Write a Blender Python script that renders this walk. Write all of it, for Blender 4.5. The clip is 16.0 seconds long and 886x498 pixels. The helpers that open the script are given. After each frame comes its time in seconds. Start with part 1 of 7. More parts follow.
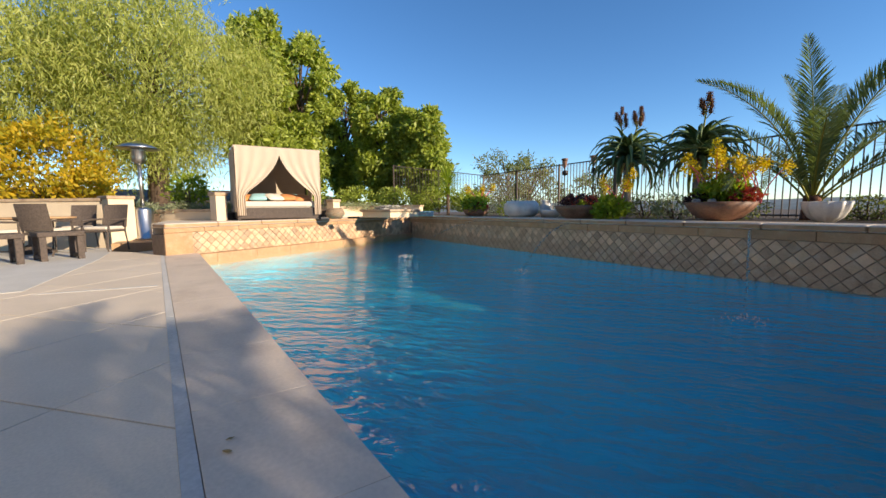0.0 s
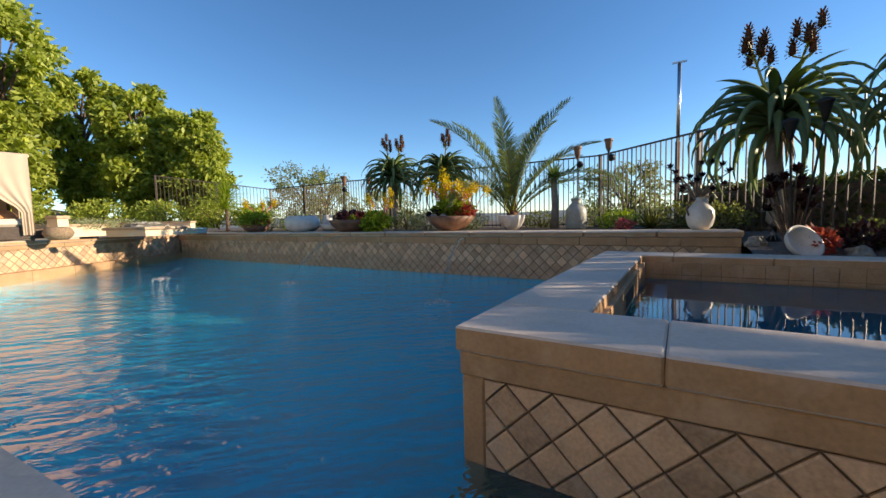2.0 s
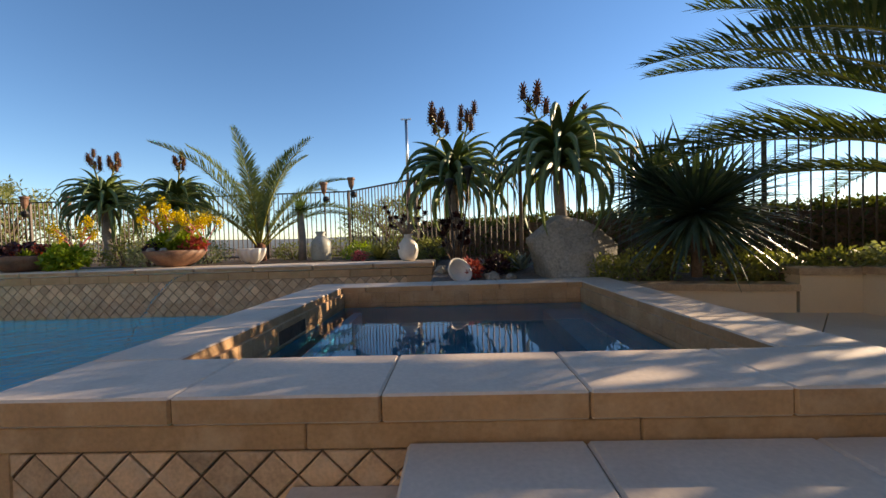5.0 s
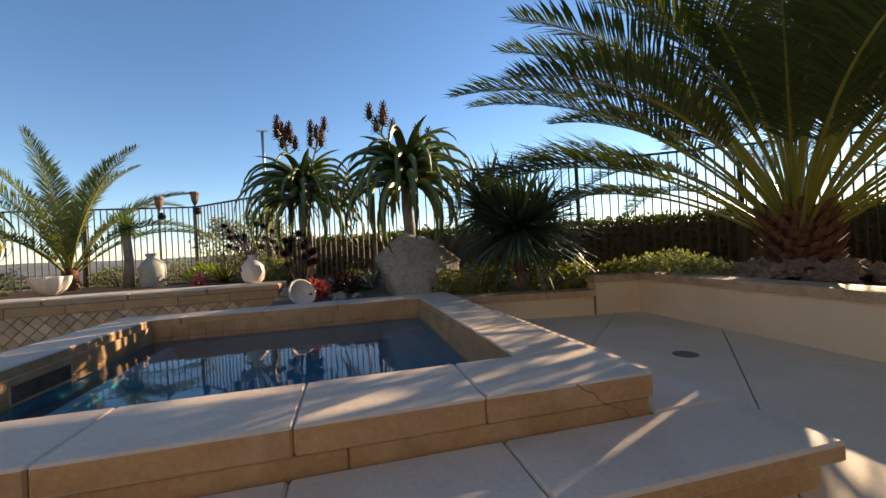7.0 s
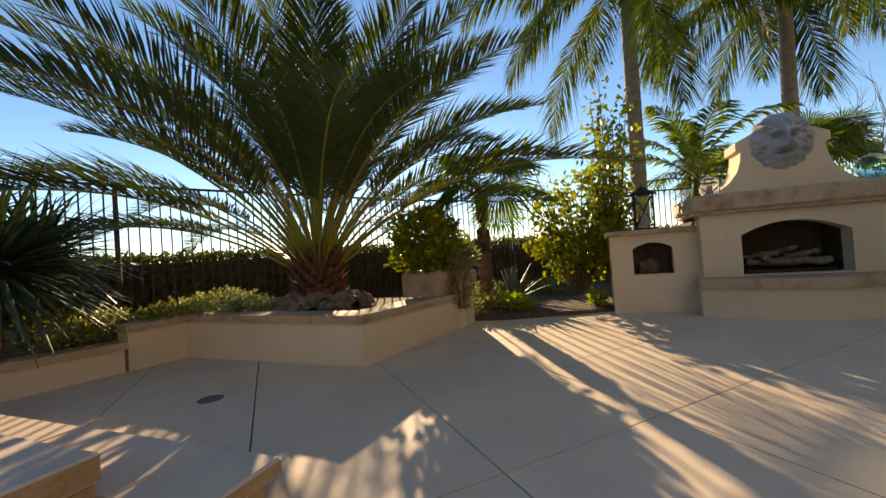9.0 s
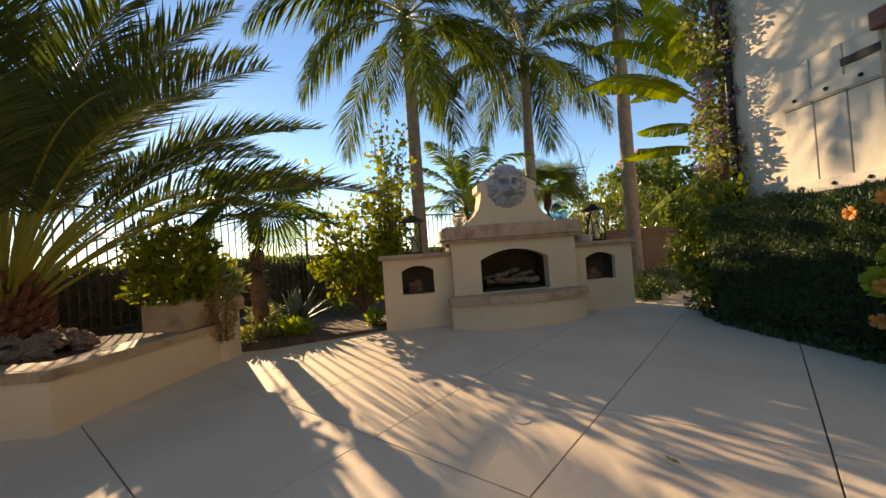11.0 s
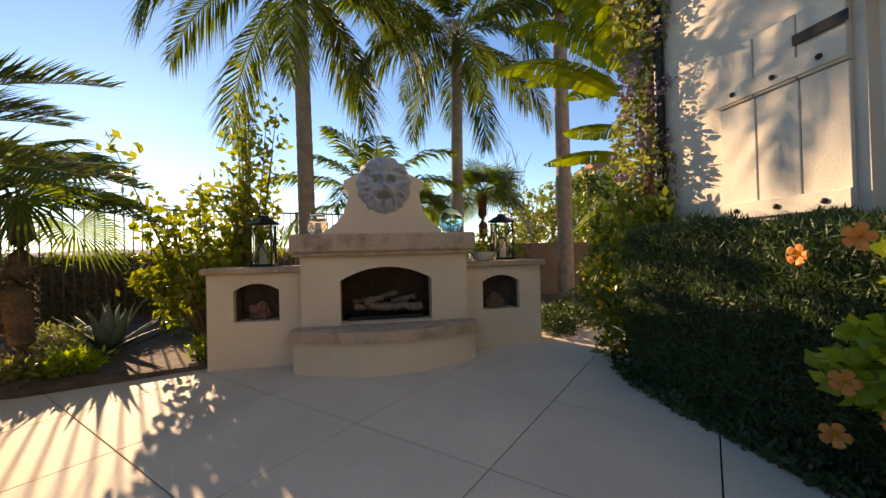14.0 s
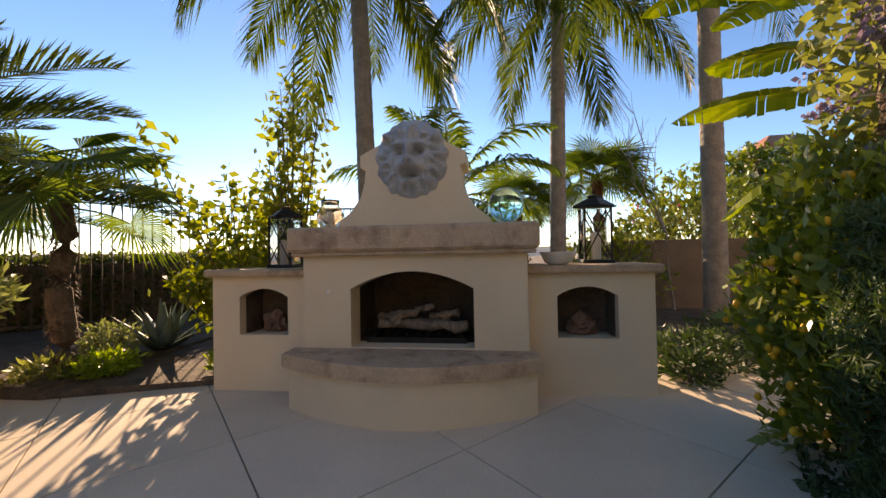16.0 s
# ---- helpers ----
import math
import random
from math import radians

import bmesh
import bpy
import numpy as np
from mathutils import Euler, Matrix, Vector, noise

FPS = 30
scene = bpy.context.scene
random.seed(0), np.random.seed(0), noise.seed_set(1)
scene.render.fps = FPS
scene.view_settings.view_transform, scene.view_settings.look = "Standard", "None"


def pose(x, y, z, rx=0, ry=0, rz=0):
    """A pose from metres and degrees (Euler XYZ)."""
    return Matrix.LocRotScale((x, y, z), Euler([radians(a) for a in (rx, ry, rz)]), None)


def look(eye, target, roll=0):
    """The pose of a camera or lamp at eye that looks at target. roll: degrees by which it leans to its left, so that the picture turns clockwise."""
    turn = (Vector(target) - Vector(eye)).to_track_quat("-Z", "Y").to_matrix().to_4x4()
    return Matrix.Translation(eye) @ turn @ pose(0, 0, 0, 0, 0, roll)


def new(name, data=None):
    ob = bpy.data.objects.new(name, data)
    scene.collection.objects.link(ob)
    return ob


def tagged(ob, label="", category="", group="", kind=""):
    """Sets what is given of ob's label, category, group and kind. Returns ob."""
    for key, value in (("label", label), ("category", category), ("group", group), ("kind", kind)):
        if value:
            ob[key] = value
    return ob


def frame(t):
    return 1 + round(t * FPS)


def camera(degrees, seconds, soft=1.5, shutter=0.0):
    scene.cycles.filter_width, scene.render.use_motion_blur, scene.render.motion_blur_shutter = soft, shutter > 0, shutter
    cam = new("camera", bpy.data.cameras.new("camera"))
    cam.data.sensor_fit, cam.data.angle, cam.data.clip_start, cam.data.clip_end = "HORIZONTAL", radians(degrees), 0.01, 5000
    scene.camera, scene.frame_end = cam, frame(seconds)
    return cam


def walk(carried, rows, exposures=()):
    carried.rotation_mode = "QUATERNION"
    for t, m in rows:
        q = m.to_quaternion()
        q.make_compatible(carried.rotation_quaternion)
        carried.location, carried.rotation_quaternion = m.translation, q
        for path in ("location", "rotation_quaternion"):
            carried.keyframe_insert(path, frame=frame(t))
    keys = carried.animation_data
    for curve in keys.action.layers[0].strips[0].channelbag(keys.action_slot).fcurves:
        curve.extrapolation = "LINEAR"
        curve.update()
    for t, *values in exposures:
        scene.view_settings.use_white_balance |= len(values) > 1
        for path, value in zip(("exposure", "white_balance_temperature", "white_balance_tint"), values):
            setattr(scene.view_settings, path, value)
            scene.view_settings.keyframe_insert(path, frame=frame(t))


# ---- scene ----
cam = camera(97.6, 16.0)
METRES, EYE, TILT, LEAN, TURN = 7.1, 0.80, 0.0, 0.0, 59.2
ROWS = [
    (0.0, 0.0, 0.0, 0.0, -0.15, -5.9, 0.6),
    (0.5, 0.0248, -0.0324, -0.0013, -2.0, -6.4, 0.6),
    (1.0, 0.0447, -0.0634, 0.0011, -7.15, -6.1, 0.7),
    (1.5, 0.0604, -0.0888, 0.0006, -16.16, -5.3, 1.1),
    (2.0, 0.0815, -0.1097, 0.0018, -27.69, -4.45, 1.45),
    (2.5, 0.1076, -0.1368, 0.0055, -39.61, -3.58, 1.62),
    (3.0, 0.1215, -0.1595, 0.0107, -48.69, -2.92, 1.35),
    (3.5, 0.1288, -0.1744, 0.0124, -53.71, -2.64, 1.25),
    (4.0, 0.1372, -0.1907, 0.0137, -56.0, -2.29, 1.46),
    (6.5, 0.181, -0.3004, 0.0208, -63.9, -0.37, 2.96),
    (7.0, 0.1961, -0.3185, 0.0213, -72.96, -0.03, 3.12),
    (7.5, 0.2085, -0.3388, 0.0213, -87.54, 0.26, 3.43),
    (8.0, 0.2101, -0.3545, 0.02, -103.32, 0.62, 3.94),
    (8.5, 0.2041, -0.3704, 0.0217, -116.86, 0.89, 4.1),
    (9.0, 0.1905, -0.3845, 0.0261, -128.41, 1.19, 3.91),
    (9.5, 0.1764, -0.3935, 0.0294, -136.64, 1.49, 3.57),
    (10.0, 0.1594, -0.4025, 0.0306, -143.75, 1.6, 3.47),
    (12.5, 0.0621, -0.4992, 0.0629, -162.07, -0.66, 4.06),
    (13.0, 0.0549, -0.5494, 0.0618, -162.38, -0.61, 2.98),
    (13.5, 0.0506, -0.5998, 0.062, -161.57, -0.11, 1.8),
    (14.0, 0.0414, -0.6524, 0.0642, -159.68, 0.6, 1.45),
    (14.5, 0.0389, -0.7078, 0.0645, -156.91, 1.2, 1.63),
    (15.0, 0.03, -0.7603, 0.0642, -152.52, 1.44, 1.63),
    (15.5, 0.0263, -0.8101, 0.0629, -146.81, 1.31, 1.24),
    (16.0, 0.0331, -0.8593, 0.0636, -141.13, 0.79, 1.08),
]
walk(cam, [(t, pose(0, 0, EYE, TILT, LEAN, TURN) @ pose(METRES * x, METRES * y, METRES * z, 90 + pitch, roll, yaw)) for t, x, y, z, yaw, pitch, roll in ROWS],
     exposures=[(0.0, 0.9, 6900, 10), (2.5, 0.97, 7400, 10), (4.0, 1.0, 8000, 13), (7.0, 1.15, 9000, 16), (9.5, 1.18, 10000, 16), (12.5, 1.32, 10300, 20), (16.0, 1.4, 9300, 24)])

# ---- daylight ----
SUN_AZ, SUN_EL = 28.5, 17.0
world = bpy.data.worlds.new("sky")
scene.world = world
world.use_nodes = True
wt = world.node_tree
sky = wt.nodes.new("ShaderNodeTexSky")
sky.sky_type = "NISHITA"
sky.sun_disc = False
sky.sun_elevation, sky.sun_rotation = radians(SUN_EL), radians(90 - SUN_AZ)
sky.air_density, sky.dust_density, sky.ozone_density = 0.8, 0.02, 3.6
wt.nodes["Background"].inputs[1].default_value = 0.122
hs = wt.nodes.new("ShaderNodeHueSaturation")
hs.inputs["Saturation"].default_value, hs.inputs["Hue"].default_value = 1.14, 0.502
wt.links.new(sky.outputs[0], hs.inputs["Color"])
wt.links.new(hs.outputs[0], wt.nodes["Background"].inputs[0])
sun_data = bpy.data.lights.new("sun", "SUN")
sun_data.energy, sun_data.angle, sun_data.color = 4.1, radians(0.53), (1.0, 0.87, 0.70)
sun = new("sun", sun_data)
sun_dir = Vector((math.cos(radians(SUN_AZ)) * math.cos(radians(SUN_EL)), math.sin(radians(SUN_AZ)) * math.cos(radians(SUN_EL)), math.sin(radians(SUN_EL))))
sun.matrix_world = look(sun_dir * 60, (0, 0, 0))


# ---- materials ----
def links(nt, a, b):
    nt.links.new(a, b)


def material(name, base, rough=0.7, vary=0.25, scale=3.0, fine=60.0, bump=0.15, metal=0.0, stain=None, stain_scale=1.2, stain_amount=0.4, island=0.0, objvar=0.0, spec=0.4):
    """Painted, stone or earth surface: colour noise at two scales, optional stains, fine relief."""
    m = bpy.data.materials.new(name)
    m.use_nodes = True
    nt = m.node_tree
    p = nt.nodes["Principled BSDF"]
    geo = nt.nodes.new("ShaderNodeNewGeometry")
    n1 = nt.nodes.new("ShaderNodeTexNoise")
    n1.inputs["Scale"].default_value, n1.inputs["Detail"].default_value = scale, 6
    n2 = nt.nodes.new("ShaderNodeTexNoise")
    n2.inputs["Scale"].default_value, n2.inputs["Detail"].default_value = fine, 4
    for n in (n1, n2):
        links(nt, geo.outputs["Position"], n.inputs["Vector"])
    add = nt.nodes.new("ShaderNodeMath")
    add.operation = "ADD"
    links(nt, n1.outputs["Fac"], add.inputs[0])
    links(nt, n2.outputs["Fac"], add.inputs[1])
    src = add.outputs[0]
    lo, hi = 0.7, 1.3
    if island or objvar:
        if island:
            rnd = geo.outputs["Random Per Island"]
        else:
            oi = nt.nodes.new("ShaderNodeObjectInfo")
            rnd = oi.outputs["Random"]
        mad = nt.nodes.new("ShaderNodeMath")
        mad.operation = "MULTIPLY_ADD"
        links(nt, rnd, mad.inputs[0])
        mad.inputs[1].default_value = (island or objvar)
        links(nt, src, mad.inputs[2])
        src = mad.outputs[0]
        hi += (island or objvar)
    mr = nt.nodes.new("ShaderNodeMapRange")
    links(nt, src, mr.inputs[0])
    mr.inputs[1].default_value, mr.inputs[2].default_value = lo, hi
    ramp = nt.nodes.new("ShaderNodeMix")
    ramp.data_type = "RGBA"
    links(nt, mr.outputs[0], ramp.inputs[0])
    ramp.inputs[6].default_value = (*[c * (1 - vary) for c in base], 1)
    ramp.inputs[7].default_value = (*[min(1, c * (1 + vary)) for c in base], 1)
    out = ramp.outputs[2]
    if stain:
        n3 = nt.nodes.new("ShaderNodeTexNoise")
        n3.inputs["Scale"].default_value, n3.inputs["Detail"].default_value = stain_scale, 8
        n3.inputs["Roughness"].default_value = 0.65
        links(nt, geo.outputs["Position"], n3.inputs["Vector"])
        sr = nt.nodes.new("ShaderNodeMapRange")
        links(nt, n3.outputs["Fac"], sr.inputs[0])
        sr.inputs[1].default_value, sr.inputs[2].default_value, sr.inputs[4].default_value = 0.5, 0.68, stain_amount
        sm = nt.nodes.new("ShaderNodeMix")
        sm.data_type = "RGBA"
        links(nt, sr.outputs[0], sm.inputs[0])
        links(nt, out, sm.inputs[6])
        sm.inputs[7].default_value = (*stain, 1)
        out = sm.outputs[2]
    links(nt, out, p.inputs["Base Color"])
    p.inputs["Roughness"].default_value, p.inputs["Metallic"].default_value = rough, metal
    p.inputs["Specular IOR Level"].default_value = spec
    if bump:
        b = nt.nodes.new("ShaderNodeBump")
        b.inputs["Strength"].default_value, b.inputs["Distance"].default_value = bump, 0.02
        links(nt, add.outputs[0], b.inputs["Height"])
        links(nt, b.outputs[0], p.inputs["Normal"])
    return m


def leafy(name, c1, c2, glow=0.45, rough=0.45, spec=0.35, glowtint=(1.25, 1.3, 0.5)):
    """Leaves: colour varies leaf by leaf, and light shines through them."""
    m = bpy.data.materials.new(name)
    m.use_nodes = True
    nt = m.node_tree
    p = nt.nodes["Principled BSDF"]
    geo = nt.nodes.new("ShaderNodeNewGeometry")
    n1 = nt.nodes.new("ShaderNodeTexNoise")
    n1.inputs["Scale"].default_value = 1.7
    links(nt, geo.outputs["Position"], n1.inputs["Vector"])
    ad = nt.nodes.new("ShaderNodeMath")
    ad.operation = "MULTIPLY_ADD"
    links(nt, geo.outputs["Random Per Island"], ad.inputs[0])
    ad.inputs[1].default_value = 0.7
    links(nt, n1.outputs["Fac"], ad.inputs[2])
    mr = nt.nodes.new("ShaderNodeMapRange")
    links(nt, ad.outputs[0], mr.inputs[0])
    mr.inputs[1].default_value, mr.inputs[2].default_value = 0.3, 1.3
    mix = nt.nodes.new("ShaderNodeMix")
    mix.data_type = "RGBA"
    links(nt, mr.outputs[0], mix.inputs[0])
    mix.inputs[6].default_value, mix.inputs[7].default_value = (*c1, 1), (*c2, 1)
    links(nt, mix.outputs[2], p.inputs["Base Color"])
    p.inputs["Roughness"].default_value, p.inputs["Specular IOR Level"].default_value = rough, spec
    tint = nt.nodes.new("ShaderNodeMix")
    tint.data_type, tint.blend_type = "RGBA", "MULTIPLY"
    tint.inputs[0].default_value = 1.0
    links(nt, mix.outputs[2], tint.inputs[6])
    tint.inputs[7].default_value = (*glowtint, 1)
    tr = nt.nodes.new("ShaderNodeBsdfTranslucent")
    links(nt, tint.outputs[2], tr.inputs["Color"])
    sh = nt.nodes.new("ShaderNodeMixShader")
    sh.inputs[0].default_value = glow
    links(nt, p.outputs[0], sh.inputs[1])
    links(nt, tr.outputs[0], sh.inputs[2])
    links(nt, sh.outputs[0], nt.nodes["Material Output"].inputs["Surface"])
    return m


def water_material(name, tint, wave, strength):
    m = bpy.data.materials.new(name)
    m.use_nodes = True
    nt = m.node_tree
    p = nt.nodes["Principled BSDF"]
    p.inputs["Base Color"].default_value = (*tint, 1)
    p.inputs["Transmission Weight"].default_value = 1.0
    p.inputs["IOR"].default_value, p.inputs["Roughness"].default_value = 1.33, 0.02
    geo = nt.nodes.new("ShaderNodeNewGeometry")
    mp = nt.nodes.new("ShaderNodeMapping")
    turn = nt.nodes.new("ShaderNodeMapping")
    turn.inputs["Rotation"].default_value = (0, 0, -0.75)
    links(nt, geo.outputs["Position"], turn.inputs["Vector"])
    mp.inputs["Scale"].default_value = (0.65, 1.6, 1.0)
    links(nt, turn.outputs[0], mp.inputs["Vector"])
    n = nt.nodes.new("ShaderNodeTexNoise")
    n.inputs["Scale"].default_value, n.inputs["Detail"].default_value, n.inputs["Distortion"].default_value = wave, 3.0, 0.6
    links(nt, mp.outputs[0], n.inputs["Vector"])
    n2 = nt.nodes.new("ShaderNodeTexNoise")
    n2.inputs["Scale"].default_value, n2.inputs["Detail"].default_value = wave * 0.35, 2.0
    links(nt, mp.outputs[0], n2.inputs["Vector"])
    ad = nt.nodes.new("ShaderNodeMath")
    ad.operation = "MULTIPLY_ADD"
    links(nt, n2.outputs["Fac"], ad.inputs[0])
    ad.inputs[1].default_value = 1.6
    links(nt, n.outputs["Fac"], ad.inputs[2])
    b = nt.nodes.new("ShaderNodeBump")
    b.inputs["Strength"].default_value, b.inputs["Distance"].default_value = min(strength, 1.0), 0.08 * max(1.0, strength)
    links(nt, ad.outputs[0], b.inputs["Height"])
    links(nt, b.outputs[0], p.inputs["Normal"])
    return m


def glass_material(name, tint, rough=0.0):
    m = bpy.data.materials.new(name)
    m.use_nodes = True
    p = m.node_tree.nodes["Principled BSDF"]
    p.inputs["Base Color"].default_value = (*tint, 1)
    p.inputs["Transmission Weight"].default_value, p.inputs["IOR"].default_value, p.inputs["Roughness"].default_value = 1.0, 1.45, rough
    return m


M_CONC = material("concrete", (0.70, 0.575, 0.44), 0.75, 0.12, 1.3, 90, 0.05, stain=(0.54, 0.45, 0.345), stain_scale=0.8, stain_amount=0.35, objvar=0.12)
M_CONCL = material("pale concrete", (0.6, 0.56, 0.5), 0.7, 0.1, 2, 80, 0.05)
M_COPE = material("cast stone coping", (0.64, 0.52, 0.41), 0.6, 0.12, 2.0, 50, 0.08, stain=(0.44, 0.33, 0.25), stain_scale=2.5, stain_amount=0.4, objvar=0.12)
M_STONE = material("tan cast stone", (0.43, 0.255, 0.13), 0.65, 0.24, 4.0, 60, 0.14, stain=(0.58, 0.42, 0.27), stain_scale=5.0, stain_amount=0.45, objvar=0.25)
M_TILE = material("tumbled travertine", (0.55, 0.355, 0.215), 0.55, 0.5, 9.0, 70, 0.18, objvar=0.8, stain=(0.58, 0.47, 0.35), stain_scale=7, stain_amount=0.45)
M_GROUT = material("grout", (0.22, 0.15, 0.10), 0.9, 0.2, 12, 80, 0.2)
M_STUCCO = material("cream stucco", (0.72, 0.575, 0.40), 0.9, 0.08, 1.5, 130, 0.22, stain=(0.62, 0.47, 0.31), stain_scale=1.3, stain_amount=0.35)
M_STUCCO_H = material("house stucco", (0.62, 0.54, 0.43), 0.9, 0.08, 1.5, 130, 0.25, stain=(0.5, 0.42, 0.33), stain_scale=1.1, stain_amount=0.3)
M_CAP = material("worn cap stone", (0.47, 0.34, 0.22), 0.75, 0.2, 4, 60, 0.25, stain=(0.22, 0.13, 0.09), stain_scale=4.5, stain_amount=0.7)
M_MANTEL = material("worn mantel stone", (0.50, 0.36, 0.245), 0.75, 0.18, 5, 60, 0.3, stain=(0.20, 0.10, 0.065), stain_scale=5.5, stain_amount=0.75)
M_SOIL = material("soil", (0.11, 0.075, 0.05), 0.95, 0.45, 6, 40, 0.8, stain=(0.2, 0.15, 0.1), stain_scale=4)
M_GRAVEL = material("gravel soil", (0.21, 0.17, 0.14), 0.95, 0.5, 20, 90, 0.9)
M_ROCK = material("grey boulder", (0.30, 0.28, 0.235), 0.85, 0.4, 6, 34, 0.8, stain=(0.19, 0.17, 0.14), stain_scale=3, stain_amount=0.6)
M_LAVA = material("brown lava rock", (0.24, 0.175, 0.145), 0.95, 0.45, 12, 60, 0.8, stain=(0.12, 0.08, 0.065), stain_scale=6)
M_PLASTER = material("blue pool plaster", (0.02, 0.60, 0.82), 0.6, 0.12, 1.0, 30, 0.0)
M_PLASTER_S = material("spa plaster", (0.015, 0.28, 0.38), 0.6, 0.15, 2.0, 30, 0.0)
M_IRON = material("bronze painted iron", (0.10, 0.075, 0.06), 0.5, 0.2, 8, 60, 0.05, metal=0.2)
M_BLACK = material("black metal", (0.02, 0.018, 0.017), 0.45, 0.2, 8, 60, 0.05, metal=0.4)
M_STEEL = material("brushed steel", (0.62, 0.6, 0.57), 0.28, 0.1, 6, 90, 0.02, metal=1.0)
# firebox soot; also painted as shade in the niches and skimmer slot
M_SOOT_SHADE = material("sooty firebrick and recess shade", (0.10, 0.065, 0.045), 0.95, 0.4, 6, 30, 0.3, stain=(0.02, 0.015, 0.012), stain_scale=2, stain_amount=0.8)
M_LOG = material("ceramic log", (0.25, 0.18, 0.125), 0.9, 0.4, 14, 50, 0.5, stain=(0.05, 0.04, 0.03), stain_scale=9, stain_amount=0.8)
M_WOOD = material("painted shutter", (0.56, 0.51, 0.42), 0.7, 0.1, 5, 70, 0.12, stain=(0.47, 0.40, 0.31), stain_scale=3)
M_REDWOOD = material("red brown trim", (0.19, 0.07, 0.045), 0.6, 0.2, 6, 60, 0.1)
M_WHITE = material("white frame", (0.72, 0.68, 0.62), 0.5, 0.06, 5, 60, 0.03)
M_TRUNK = material("grey palm trunk", (0.25, 0.215, 0.18), 0.9, 0.3, 8, 50, 0.5, stain=(0.15, 0.12, 0.1), stain_scale=6)
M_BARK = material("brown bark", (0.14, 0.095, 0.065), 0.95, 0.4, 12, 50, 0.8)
M_HEDGECORE = material("dark green hedge core", (0.035, 0.04, 0.02), 0.95, 0.5, 20, 70, 0.8)
M_FIBRE = material("palm boot fibre", (0.17, 0.075, 0.045), 0.95, 0.5, 14, 60, 0.8)
M_WICKER = material("dark wicker", (0.10, 0.075, 0.06), 0.7, 0.4, 30, 160, 0.6)
M_CANVAS = material("taupe canvas", (0.50, 0.40, 0.30), 0.95, 0.06, 3, 200, 0.05)
M_CREAM = material("cream cushion", (0.66, 0.57, 0.46), 0.95, 0.06, 4, 160, 0.05)
M_AQUA = material("aqua cushion", (0.33, 0.55, 0.55), 0.9, 0.08, 5, 160, 0.05)
M_ORANGE = material("orange cushion", (0.62, 0.25, 0.09), 0.9, 0.1, 5, 160, 0.05)
M_PINK = material("dusty rose cushion", (0.45, 0.24, 0.2), 0.9, 0.1, 5, 160, 0.05)
M_TERRA = material("brown glazed clay", (0.20, 0.10, 0.06), 0.55, 0.35, 6, 50, 0.25, stain=(0.32, 0.22, 0.15), stain_scale=5)
M_WPOT = material("white glazed pot", (0.66, 0.62, 0.56), 0.4, 0.08, 5, 60, 0.06, stain=(0.45, 0.4, 0.34), stain_scale=6)
M_GPOT = material("grey green glaze", (0.36, 0.36, 0.31), 0.45, 0.2, 6, 50, 0.08, stain=(0.2, 0.17, 0.13), stain_scale=5)
M_BASKET = material("woven rope basket", (0.30, 0.21, 0.13), 0.9, 0.35, 30, 120, 0.5)
M_PLASTERCAST = material("grey cast lion", (0.40, 0.41, 0.42), 0.85, 0.2, 6, 50, 0.25, stain=(0.22, 0.2, 0.19), stain_scale=5, stain_amount=0.5)
M_GLASS = glass_material("clear glass", (0.95, 0.98, 0.97))
M_AQUAGLASS = glass_material("aqua glass", (0.45, 0.86, 0.78))
M_WATER = water_material("pool water", (0.66, 0.92, 1.0), 6.5, 3.0)
M_SPAWATER = water_material("still spa water", (0.70, 0.91, 1.0), 2.2, 0.02)
M_PANE = material("coated window glass", (0.42, 0.46, 0.5), 0.01, 0.02, 1, 4, 0.0, metal=1.0)
M_MASTIC = material("grey mastic", (0.46, 0.45, 0.43), 0.55, 0.15, 8, 60, 0.05)

L_DATE = leafy("date palm leaf", (0.035, 0.065, 0.022), (0.11, 0.135, 0.042), 0.3, 0.4, 0.5)
L_YOUNGDATE = leafy("young date palm leaf", (0.08, 0.115, 0.05), (0.21, 0.25, 0.11), 0.35, 0.45, 0.4)
L_KING = leafy("king palm leaf", (0.03, 0.06, 0.012), (0.125, 0.155, 0.03), 0.42, 0.5, 0.2)
L_FAN = leafy("fan palm leaf", (0.05, 0.095, 0.018), (0.17, 0.23, 0.04), 0.5, 0.35, 0.5)
L_STALK = leafy("palm leafstalk", (0.22, 0.22, 0.03), (0.36, 0.32, 0.06), 0.15, 0.45, 0.4)
L_ALOE = leafy("aloe leaf", (0.10, 0.165, 0.06), (0.24, 0.31, 0.115), 0.3, 0.4, 0.5)
L_YUCCA = leafy("blue green spiky leaf", (0.035, 0.065, 0.045), (0.07, 0.11, 0.075), 0.15, 0.4, 0.45)
L_AGAVE = leafy("grey agave leaf", (0.12, 0.17, 0.15), (0.2, 0.26, 0.22), 0.1, 0.6, 0.3)
L_PEPPER = leafy("pepper tree leaf", (0.26, 0.31, 0.06), (0.52, 0.52, 0.16), 0.45, 0.5)
L_YELLOW = leafy("yellow autumn leaf", (0.28, 0.30, 0.03), (0.66, 0.42, 0.03), 0.45, 0.5)
L_TREE = leafy("tall tree leaf", (0.12, 0.18, 0.03), (0.50, 0.54, 0.10), 0.42, 0.45)
L_CITRUS = leafy("citrus leaf", (0.07, 0.11, 0.014), (0.31, 0.31, 0.035), 0.5, 0.35, 0.5)
L_KUMQUAT = leafy("kumquat leaf", (0.065, 0.11, 0.015), (0.24, 0.27, 0.035), 0.35, 0.35, 0.5)
